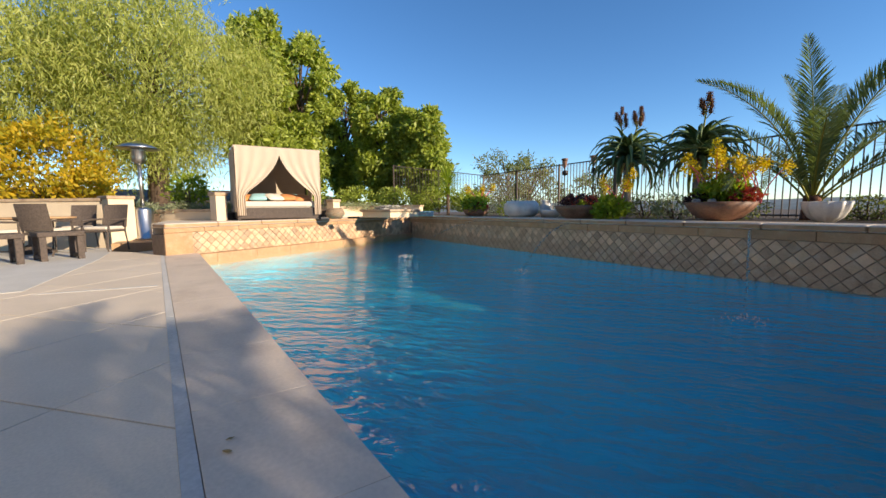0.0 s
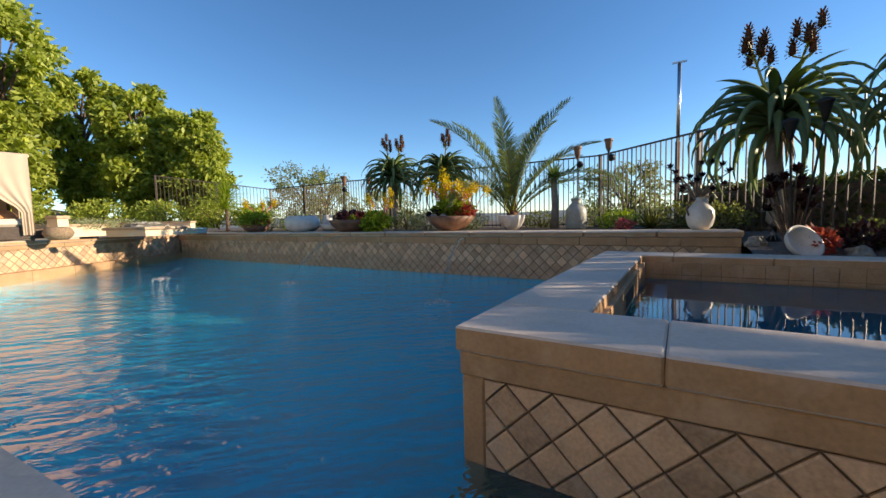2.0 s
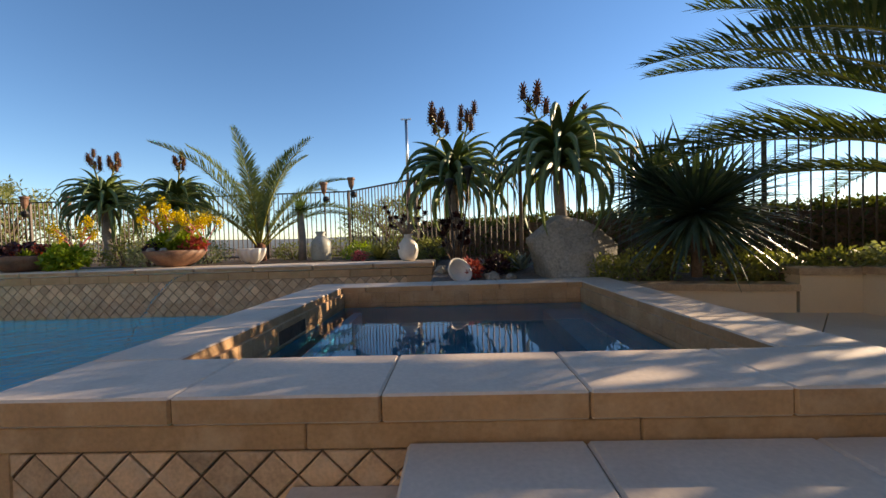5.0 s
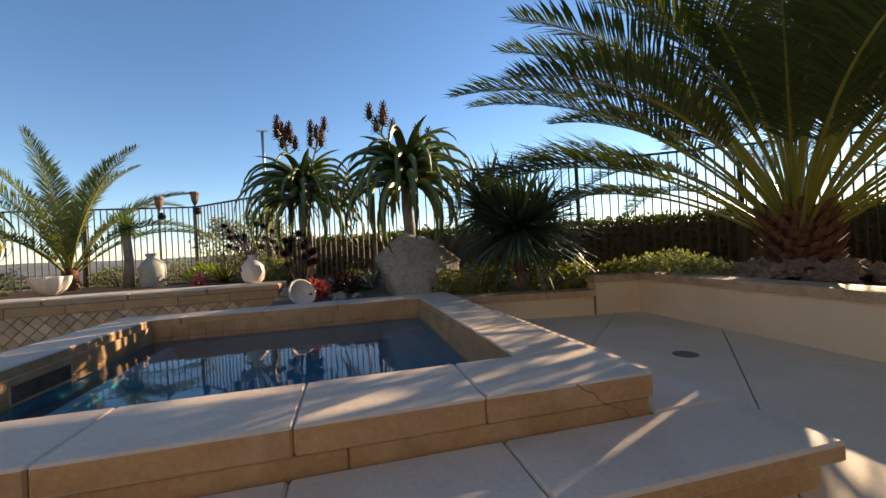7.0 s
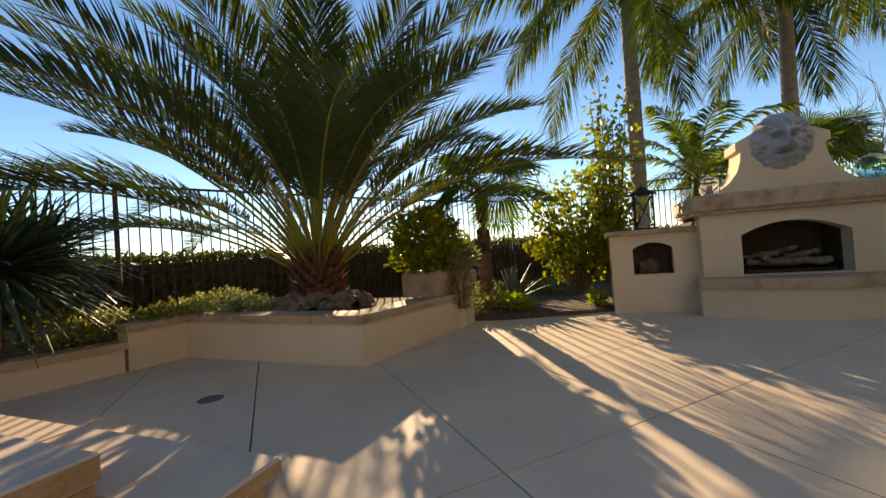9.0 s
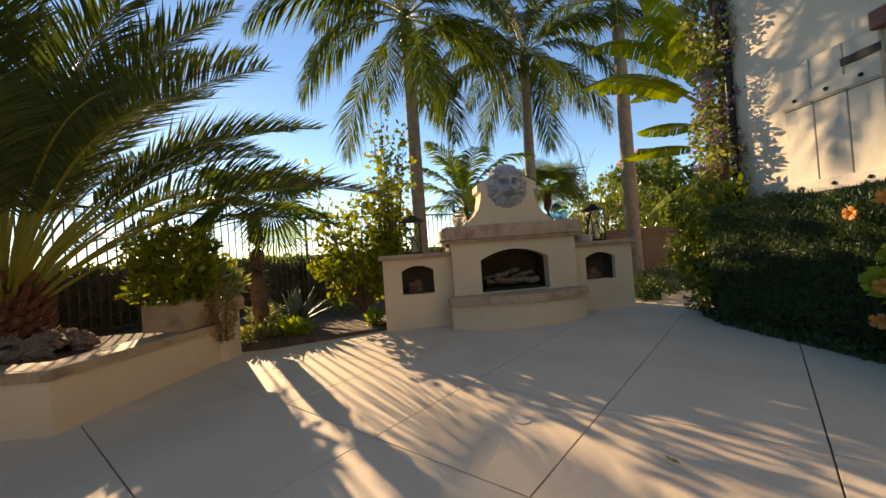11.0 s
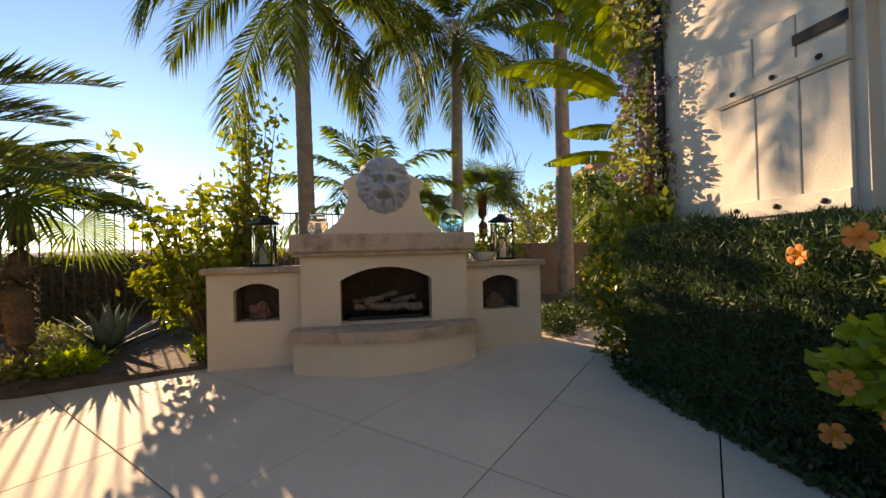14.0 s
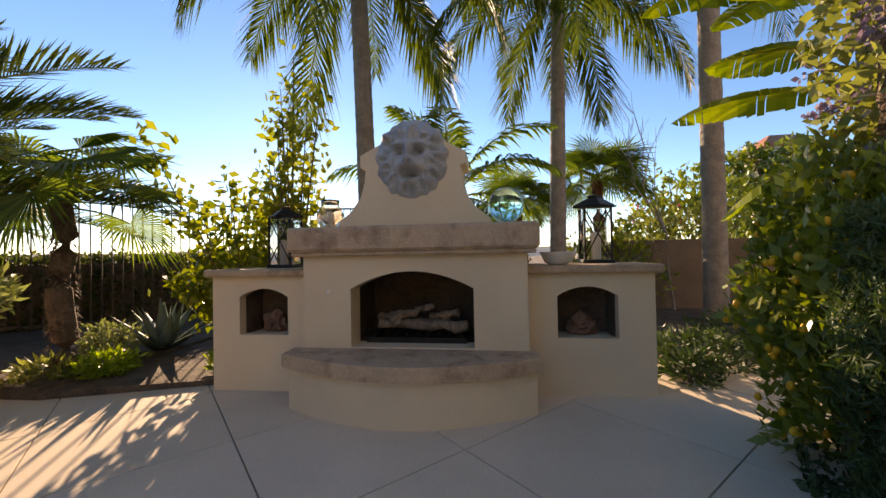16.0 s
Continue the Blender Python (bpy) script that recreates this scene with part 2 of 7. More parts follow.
L_HEDGE = leafy("rosemary hedge leaf", (0.03, 0.065, 0.022), (0.08, 0.125, 0.045), 0.2, 0.55)
L_HIB = leafy("hibiscus leaf", (0.15, 0.25, 0.02), (0.50, 0.54, 0.06), 0.5, 0.35, 0.5)
L_LIME = leafy("lime ground leaf", (0.13, 0.22, 0.018), (0.36, 0.42, 0.05), 0.45, 0.45)
L_SAGE = leafy("sage green leaf", (0.17, 0.21, 0.11), (0.36, 0.38, 0.24), 0.3, 0.6)
L_OLIVE = leafy("olive shrub leaf", (0.11, 0.13, 0.045), (0.28, 0.29, 0.11), 0.4, 0.5)
L_BANANA = leafy("giant paradise leaf", (0.09, 0.145, 0.012), (0.27, 0.31, 0.03), 0.48, 0.35, 0.5)
L_RED = leafy("red succulent leaf", (0.28, 0.03, 0.03), (0.5, 0.10, 0.08), 0.3, 0.4)
L_DARK = leafy("black aeonium leaf", (0.02, 0.008, 0.012), (0.06, 0.02, 0.025), 0.1, 0.4)
L_FLOWY = leafy("yellow bloom", (0.55, 0.36, 0.005), (0.75, 0.58, 0.02), 0.35, 0.6, glowtint=(1, 1, 0.6))
L_FLOWO = leafy("orange bloom", (0.7, 0.17, 0.03), (0.85, 0.36, 0.10), 0.35, 0.6, glowtint=(1.1, 0.9, 0.6))
L_FLOWR = leafy("red brown aloe bloom", (0.05, 0.024, 0.010), (0.17, 0.065, 0.022), 0.15, 0.7, glowtint=(1.2, 0.9, 0.5))
L_PINK = leafy("pink bloom", (0.55, 0.05, 0.08), (0.7, 0.2, 0.2), 0.3, 0.6, glowtint=(1, 0.9, 0.8))
L_LILAC = leafy("lilac bloom", (0.16, 0.11, 0.17), (0.3, 0.23, 0.3), 0.3, 0.7, glowtint=(1, 0.9, 1))
L_FRUIT = leafy("orange fruit", (0.65, 0.28, 0.01), (0.8, 0.42, 0.02), 0.05, 0.4, glowtint=(1, 1, 0.6))
L_DRY = leafy("dry palm leaf", (0.25, 0.15, 0.06), (0.38, 0.26, 0.12), 0.2, 0.7)
L_FARHEDGE = leafy("clipped privet leaf", (0.035, 0.05, 0.012), (0.11, 0.12, 0.03), 0.4, 0.5)


# ---- mesh tools ----
class Mesh:
    """Collects vertices and faces of one mesh."""

    def __init__(self):
        self.v, self.f, self.smooth = [], [], False

    def add(self, verts, faces):
        k = len(self.v)
        self.v.extend([tuple(p) for p in verts])
        self.f.extend([tuple(i + k for i in f) for f in faces])
        return self

    def box(self, x0, y0, z0, x1, y1, z1, bevel=0.0):
        b = min(bevel, (x1 - x0) / 3, (y1 - y0) / 3, (z1 - z0) / 3)
        if b <= 0:
            return self.prism([(x0, y0), (x1, y0), (x1, y1), (x0, y1)], z0, z1)
        ring = lambda d, z: [(x0 + d, y0 + b, z), (x0 + b, y0 + d, z), (x1 - b, y0 + d, z), (x1 - d, y0 + b, z), (x1 - d, y1 - b, z), (x1 - b, y1 - d, z), (x0 + b, y1 - d, z), (x0 + d, y1 - b, z)]
        rings = [ring(b, z0), ring(0, z0 + b), ring(0, z1 - b), ring(b, z1)]
        return self.rings(rings, True, True)

    def prism(self, poly, z0, z1, bevel=0.0):
        n = len(poly)
        c = (sum(p[0] for p in poly) / n, sum(p[1] for p in poly) / n)
        zz = lambda z, p: z(p[0], p[1]) if callable(z) else z
        rings = [[(p[0], p[1], zz(z0, p)) for p in poly]]
        if bevel:
            r = max(math.hypot(p[0] - c[0], p[1] - c[1]) for p in poly)
            k = 1 - bevel / r
            rings.append([(p[0], p[1], zz(z1, p) - bevel) for p in poly])
            rings.append([(c[0] + (p[0] - c[0]) * k, c[1] + (p[1] - c[1]) * k, zz(z1, p)) for p in poly])
        else:
            rings.append([(p[0], p[1], zz(z1, p)) for p in poly])
        return self.rings(rings, True, True)

    def rings(self, rings, cap0=False, cap1=False):
        n = len(rings[0])
        verts = [p for r in rings for p in r]
        faces = []
        for j in range(len(rings) - 1):
            for i in range(n):
                a, b = j * n + i, j * n + (i + 1) % n
                faces.append((a, b, b + n, a + n))
        if cap0:
            faces.append(tuple(range(n - 1, -1, -1)))
        if cap1:
            faces.append(tuple(range((len(rings) - 1) * n, len(rings) * n)))
        return self.add(verts, faces)

    def lathe(self, profile, n=28, centre=(0, 0, 0), sx=1.0, sy=1.0, wobble=0.0, ribs=0, rib=0.0):
        rings = []
        for r, z in profile:
            ring = []
            for i in range(n):
                a = 2 * math.pi * i / n
                rr = r * (1 + (rib * math.cos(ribs * a) if ribs else 0) + (wobble * math.sin(3 * a + z * 5) if wobble else 0))
                ring.append((centre[0] + rr * sx * math.cos(a), centre[1] + rr * sy * math.sin(a), centre[2] + z))
            rings.append(ring)
        return self.rings(rings, True, True)

    def tube(self, pts, radii, n=8, cap=True):
        pts = [Vector(p) for p in pts]
        if not hasattr(radii, "__len__"):
            radii = [radii] * len(pts)
        rings = []
        for i, p in enumerate(pts):
            d = (pts[min(i + 1, len(pts) - 1)] - pts[max(i - 1, 0)]).normalized()
            u = d.cross(Vector((0, 0, 1)))
            if u.length < 0.05:
                u = d.cross(Vector((1, 0, 0)))
            u.normalize()
            w = u.cross(d)
            rings.append([tuple(p + radii[i] * (math.cos(2 * math.pi * k / n) * u + math.sin(2 * math.pi * k / n) * w)) for k in range(n)])
        return self.rings(rings, cap, cap)

    def leaf(self, pts, widths, side, fold=0.0):
        """A ribbon along pts with a folded midrib."""
        side = Vector(side)
        v, f = [], []
        n = len(pts)
        for i in range(n):
            p = Vector(pts[i])
            d = (Vector(pts[min(i + 1, n - 1)]) - Vector(pts[max(i - 1, 0)])).normalized()
            s = (side - d * side.dot(d))
            s = s.normalized() if s.length > 1e-4 else d.orthogonal()
            up = s.cross(d)
            w = widths[i]
            v += [tuple(p - s * w + up * fold * w), tuple(p), tuple(p + s * w + up * fold * w)]
        for i in range(n - 1):
            a = 3 * i
            f += [(a, a + 1, a + 4, a + 3), (a + 1, a + 2, a + 5, a + 4)]
        return self.add(v, f)

    def thick_leaf(self, pts, widths, thick, side):
        """A fleshy leaf: a flattened tube that tapers to its tip."""
        side = Vector(side)
        n = len(pts)
        rings = []
        for i in range(n):
            p = Vector(pts[i])
            d = (Vector(pts[min(i + 1, n - 1)]) - Vector(pts[max(i - 1, 0)])).normalized()
            s = side - d * side.dot(d)
            s = s.normalized() if s.length > 1e-4 else d.orthogonal()
            up = s.cross(d)
            w, h = widths[i], widths[i] * thick
            rings.append([tuple(p - s * w + up * h * 0.9), tuple(p - up * h * 0.6), tuple(p + s * w + up * h * 0.9), tuple(p + up * h * 0.25)])
        return self.rings(rings, True, True)

    def data(self, name, mat, smooth=False, sides=None):
        me = bpy.data.meshes.new(name)
        me.from_pydata(self.v, [], self.f)
        me.materials.append(mat)
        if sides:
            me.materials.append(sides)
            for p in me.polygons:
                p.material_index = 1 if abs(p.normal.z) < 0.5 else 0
        if smooth:
            me.polygons.foreach_set("use_smooth", [True] * len(me.polygons))
        me.update()
        return me


def thing(name, label, category, x=0, y=0, z=0, rz=0, group="", kind=""):
    ob = new(name)
    ob.empty_display_size = 0.1
    ob.matrix_basis = pose(x, y, z, 0, 0, rz)
    return tagged(ob, label, category, group, kind)


def part(name, m, mat, parent, label="", smooth=False, kind=""):
    """One mesh object under a thing or part, in its parent's coordinates."""
    ob = new(name, m.data(name, mat, smooth))
    ob.parent = parent
    return tagged(ob, label, kind=kind)


def solid(name, m, mat, label, category, smooth=False, kind="", group="", at=None):
    ob = new(name, m.data(name, mat, smooth))
    if at is not None:
        ob.matrix_basis = at
    return tagged(ob, label, category, group, kind)


def structure(name, m, mat, label, category, smooth=False):
    return solid(name, m, mat, label, category, smooth, "structure")


def piece(name, me, parent, m):
    ob = new(name, me)
    ob.parent = parent
    ob.matrix_basis = m
    return ob


def clip_poly(poly, a, b, c):
    """The part of a convex polygon where a*x + b*y <= c."""
    out = []
    for i in range(len(poly)):
        p, q = poly[i], poly[(i + 1) % len(poly)]
        dp, dq = a * p[0] + b * p[1] - c, a * q[0] + b * q[1] - c
        if dp <= 0:
            out.append(p)
        if (dp < 0 < dq) or (dq < 0 < dp):
            t = dp / (dp - dq)
            out.append((p[0] + t * (q[0] - p[0]), p[1] + t * (q[1] - p[1])))
    return out


def clip_rect(poly, x0, y0, x1, y1):
    for a, b, c in ((1, 0, x1), (-1, 0, -x0), (0, 1, y1), (0, -1, -y0)):
        poly = clip_poly(poly, a, b, c)
        if len(poly) < 3:
            return []
    return poly


def area(poly):
    return abs(sum(poly[i][0] * poly[(i + 1) % len(poly)][1] - poly[(i + 1) % len(poly)][0] * poly[i][1] for i in range(len(poly)))) / 2


rng = np.random.default_rng(7)


def leaf_cloud(m, points, size, aspect=0.45, droop=0.3, jitter=0.35, out=None):
    """Small pointed leaves (two triangles each) at the points. out: a centre that they grow away from."""
    pts = np.asarray(points, float)
    n = len(pts)
    if n == 0:
        return m
    d = rng.normal(size=(n, 3))
    if out is not None:
        o = pts - np.asarray(out)
        d = d * 0.7 + o / (np.linalg.norm(o, axis=1, keepdims=True) + 1e-6)
    d[:, 2] -= droop
    d /= np.linalg.norm(d, axis=1, keepdims=True) + 1e-9
    s = np.cross(d, rng.normal(size=(n, 3)))
    s /= np.linalg.norm(s, axis=1, keepdims=True) + 1e-9
    ln = size * (1 + jitter * rng.uniform(-1, 1, (n, 1)))
    w = ln * aspect * 0.5
    q = np.stack([pts, pts + d * ln * 0.45 - s * w, pts + d * ln, pts + d * ln * 0.45 + s * w], 1).reshape(-1, 3)
    k = len(m.v)
    m.v.extend(map(tuple, q.tolist()))
    m.f.extend([(k + 4 * i, k + 4 * i + 1, k + 4 * i + 2, k + 4 * i + 3) for i in range(n)])
    return m


def blob_points(n, centre, radii, shell=0.55, lump=0.25, freq=2.0, flat=-1.0):
    """Points in a lumpy ellipsoid, denser towards its surface, with gaps."""
    c, r = np.asarray(centre, float), np.asarray(radii, float)
    out = []
    while len(out) < n:
        d = rng.normal(size=(n * 2, 3))
        d /= np.linalg.norm(d, axis=1, keepdims=True)
        rad = shell + (1 - shell) * rng.uniform(0, 1, (len(d), 1)) ** 0.6
        for u, k in zip(d, rad):
            if u[2] < flat:
                continue
            g = noise.noise(Vector(u * freq) + Vector(c))
            if g < -0.25 and rng.random() < 0.75:
                continue
            out.append(c + u * r * k * (1 + lump * g * 1.6))
            if len(out) >= n:
                break
    return np.array(out)


def bent(base, az, el, length, droop, n):
    """Points of a stalk that starts at an azimuth and elevation and bends down by droop degrees to its tip."""
    p = Vector(base)
    pts = [p.copy()]
    step = length / n
    for i in range(n):
        e = radians(el - droop * ((i + 0.5) / n) ** 1.3)
        p = p + Vector((math.cos(radians(az)) * math.cos(e), math.sin(radians(az)) * math.cos(e), math.sin(e))) * step
        pts.append(p.copy())
    return pts


def feather_frond(stalk, leaves, base, az, el, length, droop, pairs, leaflet, width, bare=0.18, vee=0.35, hang=0.25, thick=0.018, lean=0.55):
    """A pinnate palm frond: a tapering stalk and two rows of leaflets."""
    n = 14
    pts = bent(base, az, el, length, droop, n)
    stalk.tube(pts, [thick * (1 - 0.85 * i / n) for i in range(n + 1)], 5)
    for k in range(pairs):
        s = bare + (1 - bare) * (k + 0.5) / pairs
        x = s * n
        i = min(int(x), n - 1)
        p = pts[i].lerp(pts[i + 1], x - i)
        d = (pts[i + 1] - pts[i]).normalized()
        side = d.cross(Vector((0, 0, 1)))
        side = side.normalized() if side.length > 0.05 else Vector((-math.sin(radians(az)), math.cos(radians(az)), 0))
        up = side.cross(d)
        shape = min(1.0, 0.35 + 2.2 * (s - bare)) * (1.0 if s < 0.6 else 1.0 - 0.75 * ((s - 0.6) / 0.4) ** 1.5)
        ln = leaflet * shape * random.uniform(0.85, 1.1)
        for sg in (-1, 1):
            a = lean + random.uniform(-0.12, 0.12) + 0.55 * s
            out = side * sg * math.cos(a) + d * math.sin(a) + up * (vee + random.uniform(-0.15, 0.15))
            out.normalize()
            tip = p + out * ln - Vector((0, 0, hang * ln * random.uniform(0.6, 1.4)))
            mid = p + out * ln * 0.5 - Vector((0, 0, hang * ln * 0.12))
            w = d * width
            k0 = len(leaves.v)
            leaves.v.extend([tuple(p - w * 0.4), tuple(p + w * 0.4), tuple(mid - w), tuple(mid + w), tuple(tip)])
            leaves.f.extend([(k0, k0 + 1, k0 + 3, k0 + 2), (k0 + 2, k0 + 3, k0 + 4)])


def lump_mesh(radii, seed, rough=0.22, freq=1.4, rings=14, segs=20, cut=-0.55):
    """A boulder: a lumpy ellipsoid with flat facets and a flat foot."""
    m = Mesh()
    rr = []
    for j in range(rings + 1):
        th = math.pi * j / rings
        ring = []
        for i in range(segs):
            ph = 2 * math.pi * i / segs
            u = Vector((math.sin(th) * math.cos(ph), math.sin(th) * math.sin(ph), -math.cos(th)))
            g = 1 + rough * noise.noise(u * freq + Vector((seed, 0, 0))) * 1.8 + rough * 0.35 * noise.noise(u * freq * 3.5 + Vector((seed, 3, 0)))
            p = Vector((u.x * radii[0], u.y * radii[1], u.z * radii[2])) * g
            p.z = max(p.z, cut * radii[2])
            ring.append(tuple(p))
        rr.append(ring)
    return m.rings(rr, True, True)


# ---- ground, patio and pool shell ----
WATER_Z, DECK_Z = -0.2, -0.025


def floor_z(x, y):
    return DECK_Z + max(0.0, min(x, 10.5) - 1.65) * (0.021 - 0.0022 * max(-5.0, min(y, 5.0)))


POOL = [(-9.1, -0.28), (0.75, 0.55), (0.75, 6.23), (-12.6, 6.23)]
ground = Mesh()
ground.prism([(-400, -400), (400, -400), (400, -0.5), (-400, -0.5)], -2.6, -2.5)
ground.prism([(-400, -0.5), (400, -0.5), (400, 400), (-400, 400)], -2.6, -2.5)
structure("ground", ground, M_SOIL, "dry brown earth below the terraces", "ground")

bed_slab = Mesh()
bed_slab.prism([(-9.1, -9), (14, -9), (14, -0.28), (-9.1, -0.28)], -2.5, -0.13)
bed_slab.prism([(0.75, -0.28), (1.36, -0.28), (1.36, 0.6), (0.75, 0.55)], -2.5, -0.13)
bed_slab.prism([(1.36, -0.28), (14, -0.28), (14, 1.47), (1.36, 1.47)], -2.5, -0.13)
bed_slab.prism([(3.88, 1.47), (14, 1.47), (14, 6.23), (3.88, 6.23)], -2.5, -0.13)
bed_slab.prism([(-14, -9), (-9.1, -9), (-9.1, -0.28), (-14, -0.28)], -2.5, -0.13)
bed_slab.prism([(-9.1, -0.281), (0.75, -0.281), (0.75, 0.45), (0.0, 0.37)], -2.5, -0.145)
structure("floor", bed_slab, M_GROUT, "brown bedding and joints under the patio slabs", "floor")

pool = Mesh()
pool.prism(POOL, -2.1, -1.55)
for i in range(4):
    (ax, ay), (bx, by) = POOL[i], POOL[(i + 1) % 4]
    if i == 1:
        ay = 1.5
    dx, dy = bx - ax, by - ay
    ln = math.hypot(dx, dy)
    nx, ny = dy / ln * 0.1, -dx / ln * 0.1
    pool.prism([(ax, ay), (ax + nx, ay + ny), (bx + nx, by + ny), (bx, by)], -2.0, -0.26)
pool.box(0.75, 0.5, -2.1, 1.36, 1.5, -1.55)
pool.box(1.34, 0.6, -2.0, 1.36, 1.5, -0.13)
pool.prism([(0.75, 0.54), (1.34, 0.585), (1.34, 0.61), (0.75, 0.56)], -2.0, -0.13)
structure("pool_basin", pool, M_PLASTER, "deep blue plastered swimming pool basin", "pool")
wat = Mesh()
wat.add([(-9.1, -0.28, WATER_Z), (0.75, 0.55, WATER_Z), (1.35, 0.6, WATER_Z), (1.35, 1.48, WATER_Z), (0.75, 1.48, WATER_Z), (0.75, 6.23, WATER_Z), (-12.6, 6.23, WATER_Z)], [(0, 1, 2, 3, 4, 5, 6)])
w_ob = structure("water", wat, M_WATER, "rippled blue swimming pool water", "water")
w_ob.visible_shadow = False


# near coping of the pool, and the mastic joint behind it
def slab_piece(name, poly, z0, z1, mat, parent, bevel=0.008):
    cx, cy = sum(p[0] for p in poly) / len(poly), sum(p[1] for p in poly) / len(poly)
    m = Mesh().prism([(p[0] - cx, p[1] - cy) for p in poly], (lambda x, y: z0(x + cx, y + cy)) if callable(z0) else z0, (lambda x, y: z1(x + cx, y + cy)) if callable(z1) else z1, bevel)
    ob = new(name, m.data(name, mat))
    ob.parent = parent
    ob.matrix_basis = pose(cx, cy, 0)
    return ob


coping = thing("pool_coping", "grey tan cast stone pool coping slabs", "coping", kind="structure")
inner = lambda x: 0.49 + 0.0825 * x
outer = lambda x: 0.057 + 0.0935 * x
xs = [-9.1] + [-8.95 + 0.79 * i for i in range(13)]
for a, b in zip(xs[:-1], xs[1:]):
    slab_piece("coping_stone", [(a + 0.001, outer(a)), (b - 0.001, outer(b)), (b - 0.001, inner(b) + 0.03), (a + 0.001, inner(a) + 0.03)], -0.14, DECK_Z + 0.004, M_COPE, coping, 0.001)
slab_piece("coping_stone", [(0.532, outer(0.53)), (1.338, outer(0.53)), (1.338, inner(1.3) + 0.03), (0.532, inner(0.53) + 0.03)], -0.14, DECK_Z + 0.004, M_COPE, coping, 0.001)
for x0, x1, mat, words in ((-3.67, 0.53, M_MASTIC, "grey mastic expansion joint beside the coping"), (-9.1, -3.675, M_CONCL, "pale mortar joint beside the coping")):
    strip = Mesh().prism([(x0, outer(x0) - 0.057), (x1, outer(x1) - 0.057), (x1, outer(x1) - 0.003), (x0, outer(x0) - 0.003)], -0.1, DECK_Z + 0.002)
    structure("trim", strip, mat, words, "trim")

# spa
SX0, SX1, SY0, SY1, SZ = 0.18, 3.90, 1.445, 5.10, 0.375
IX0, IX1, IY0, IY1 = 0.62, 3.47, 1.92, 4.70
spa = thing("raised_spa", "raised square spa with tan stone coping and diamond tiles", "spa", kind="structure")
m = Mesh()
for x0, y0, x1, y1 in ((SX0, SY0, SX1, IY0), (SX0, IY1, SX1, SY1), (SX0, IY0, IX0, IY1), (IX1, IY0, SX1, IY1)):
    m.box(x0 + 0.035, y0 + (0.035 if y0 == SY0 else 0), -1.2, x1 - 0.03, y1, SZ - 0.20)
part("wall", m, M_GROUT, spa)
m = Mesh().box(IX0, IY0, -0.95, IX1, IY1, -0.9)
for x0, y0, x1, y1 in ((IX0, IY0, IX1, IY0 + 0.02), (IX0, IY1 - 0.02, IX1, IY1), (IX0, IY0 + 0.02, IX0 + 0.02, IY1 - 0.02), (IX1 - 0.02, IY0 + 0.02, IX1, IY1 - 0.02)):
    m.box(x0, y0, -0.9, x1, y1, 0.02)
m.box(IX0 + 0.02, IY0 + 0.02, -0.9, IX1 - 0.02, IY0 + 0.45, -0.32).box(IX1 - 0.47, IY0 + 0.45, -0.9, IX1 - 0.02, IY1 - 0.02, -0.32)
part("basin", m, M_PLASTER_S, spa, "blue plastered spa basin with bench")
SPAW = 0.15
m = Mesh().add([(IX0, IY0, SPAW), (IX1, IY0, SPAW), (IX1, IY1, SPAW), (IX0, IY1, SPAW)], [(0, 1, 2, 3)])
spa_water = part("water", m, M_SPAWATER, spa, "still clear spa water")
spa_water.visible_shadow = False


def stone_run(parent, name, x0, y0, x1, y1, z0, z1, mat, cuts, axis, bevel=0.015, gap=0.003):
    e = [x0 if axis == 0 else y0] + cuts + [x1 if axis == 0 else y1]
    for a, b in zip(e[:-1], e[1:]):
        mm = Mesh()
        if axis == 0:
            mm.box(-(b - a) / 2 + gap, y0, z0, (b - a) / 2 - gap, y1, z1, bevel)
            pl = pose((a + b) / 2, 0, 0)
        else:
            mm.box(x0, -(b - a) / 2 + gap, z0, x1, (b - a) / 2 - gap, z1, bevel)
            pl = pose(0, (a + b) / 2, 0)
        # coping: vertical faces take the browner M_STONE, tops keep M_COPE
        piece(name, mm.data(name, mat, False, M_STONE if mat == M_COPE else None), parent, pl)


CZ = SZ - 0.105
stone_run(spa, "coping_stone", SX0, SY0, SX1, IY0, CZ, SZ, M_COPE, [0.93, 1.70, 2.44, 3.14], 0, 0.009, 0.0015)
stone_run(spa, "coping_stone", SX0, IY1, SX1, SY1, CZ, SZ, M_COPE, [0.9, 1.7, 2.5, 3.3], 0, 0.009, 0.0015)
stone_run(spa, "coping_stone", SX0, IY0, IX0, IY1, CZ, SZ, M_COPE, [2.6, 3.3, 4.0], 1, 0.009, 0.0015)
stone_run(spa, "coping_stone", IX1, IY0, SX1, IY1, CZ, SZ, M_COPE, [2.6, 3.3, 4.0], 1, 0.009, 0.0015)
# band course below the coping, corner posts
stone_run(spa, "band_stone", SX0 + 0.014, SY0 + 0.014, SX1 - 0.014, SY0 + 0.06, CZ - 0.1, CZ - 0.004, M_STONE, [1.42, 2.62], 0, 0.006, 0.0015)
stone_run(spa, "band_stone", SX0 + 0.014, SY0 + 0.06, SX0 + 0.06, SY1, CZ - 0.1, CZ - 0.004, M_STONE, [2.0, 2.7, 3.4, 4.1], 1, 0.006, 0.0015)
stone_run(spa, "band_stone", SX1 - 0.06, SY0 + 0.06, SX1 - 0.014, SY1, floor_z(3.9, 3) + 0.0, CZ - 0.004, M_STONE, [2.1, 2.8, 3.5, 4.2], 1, 0.006, 0.0015)
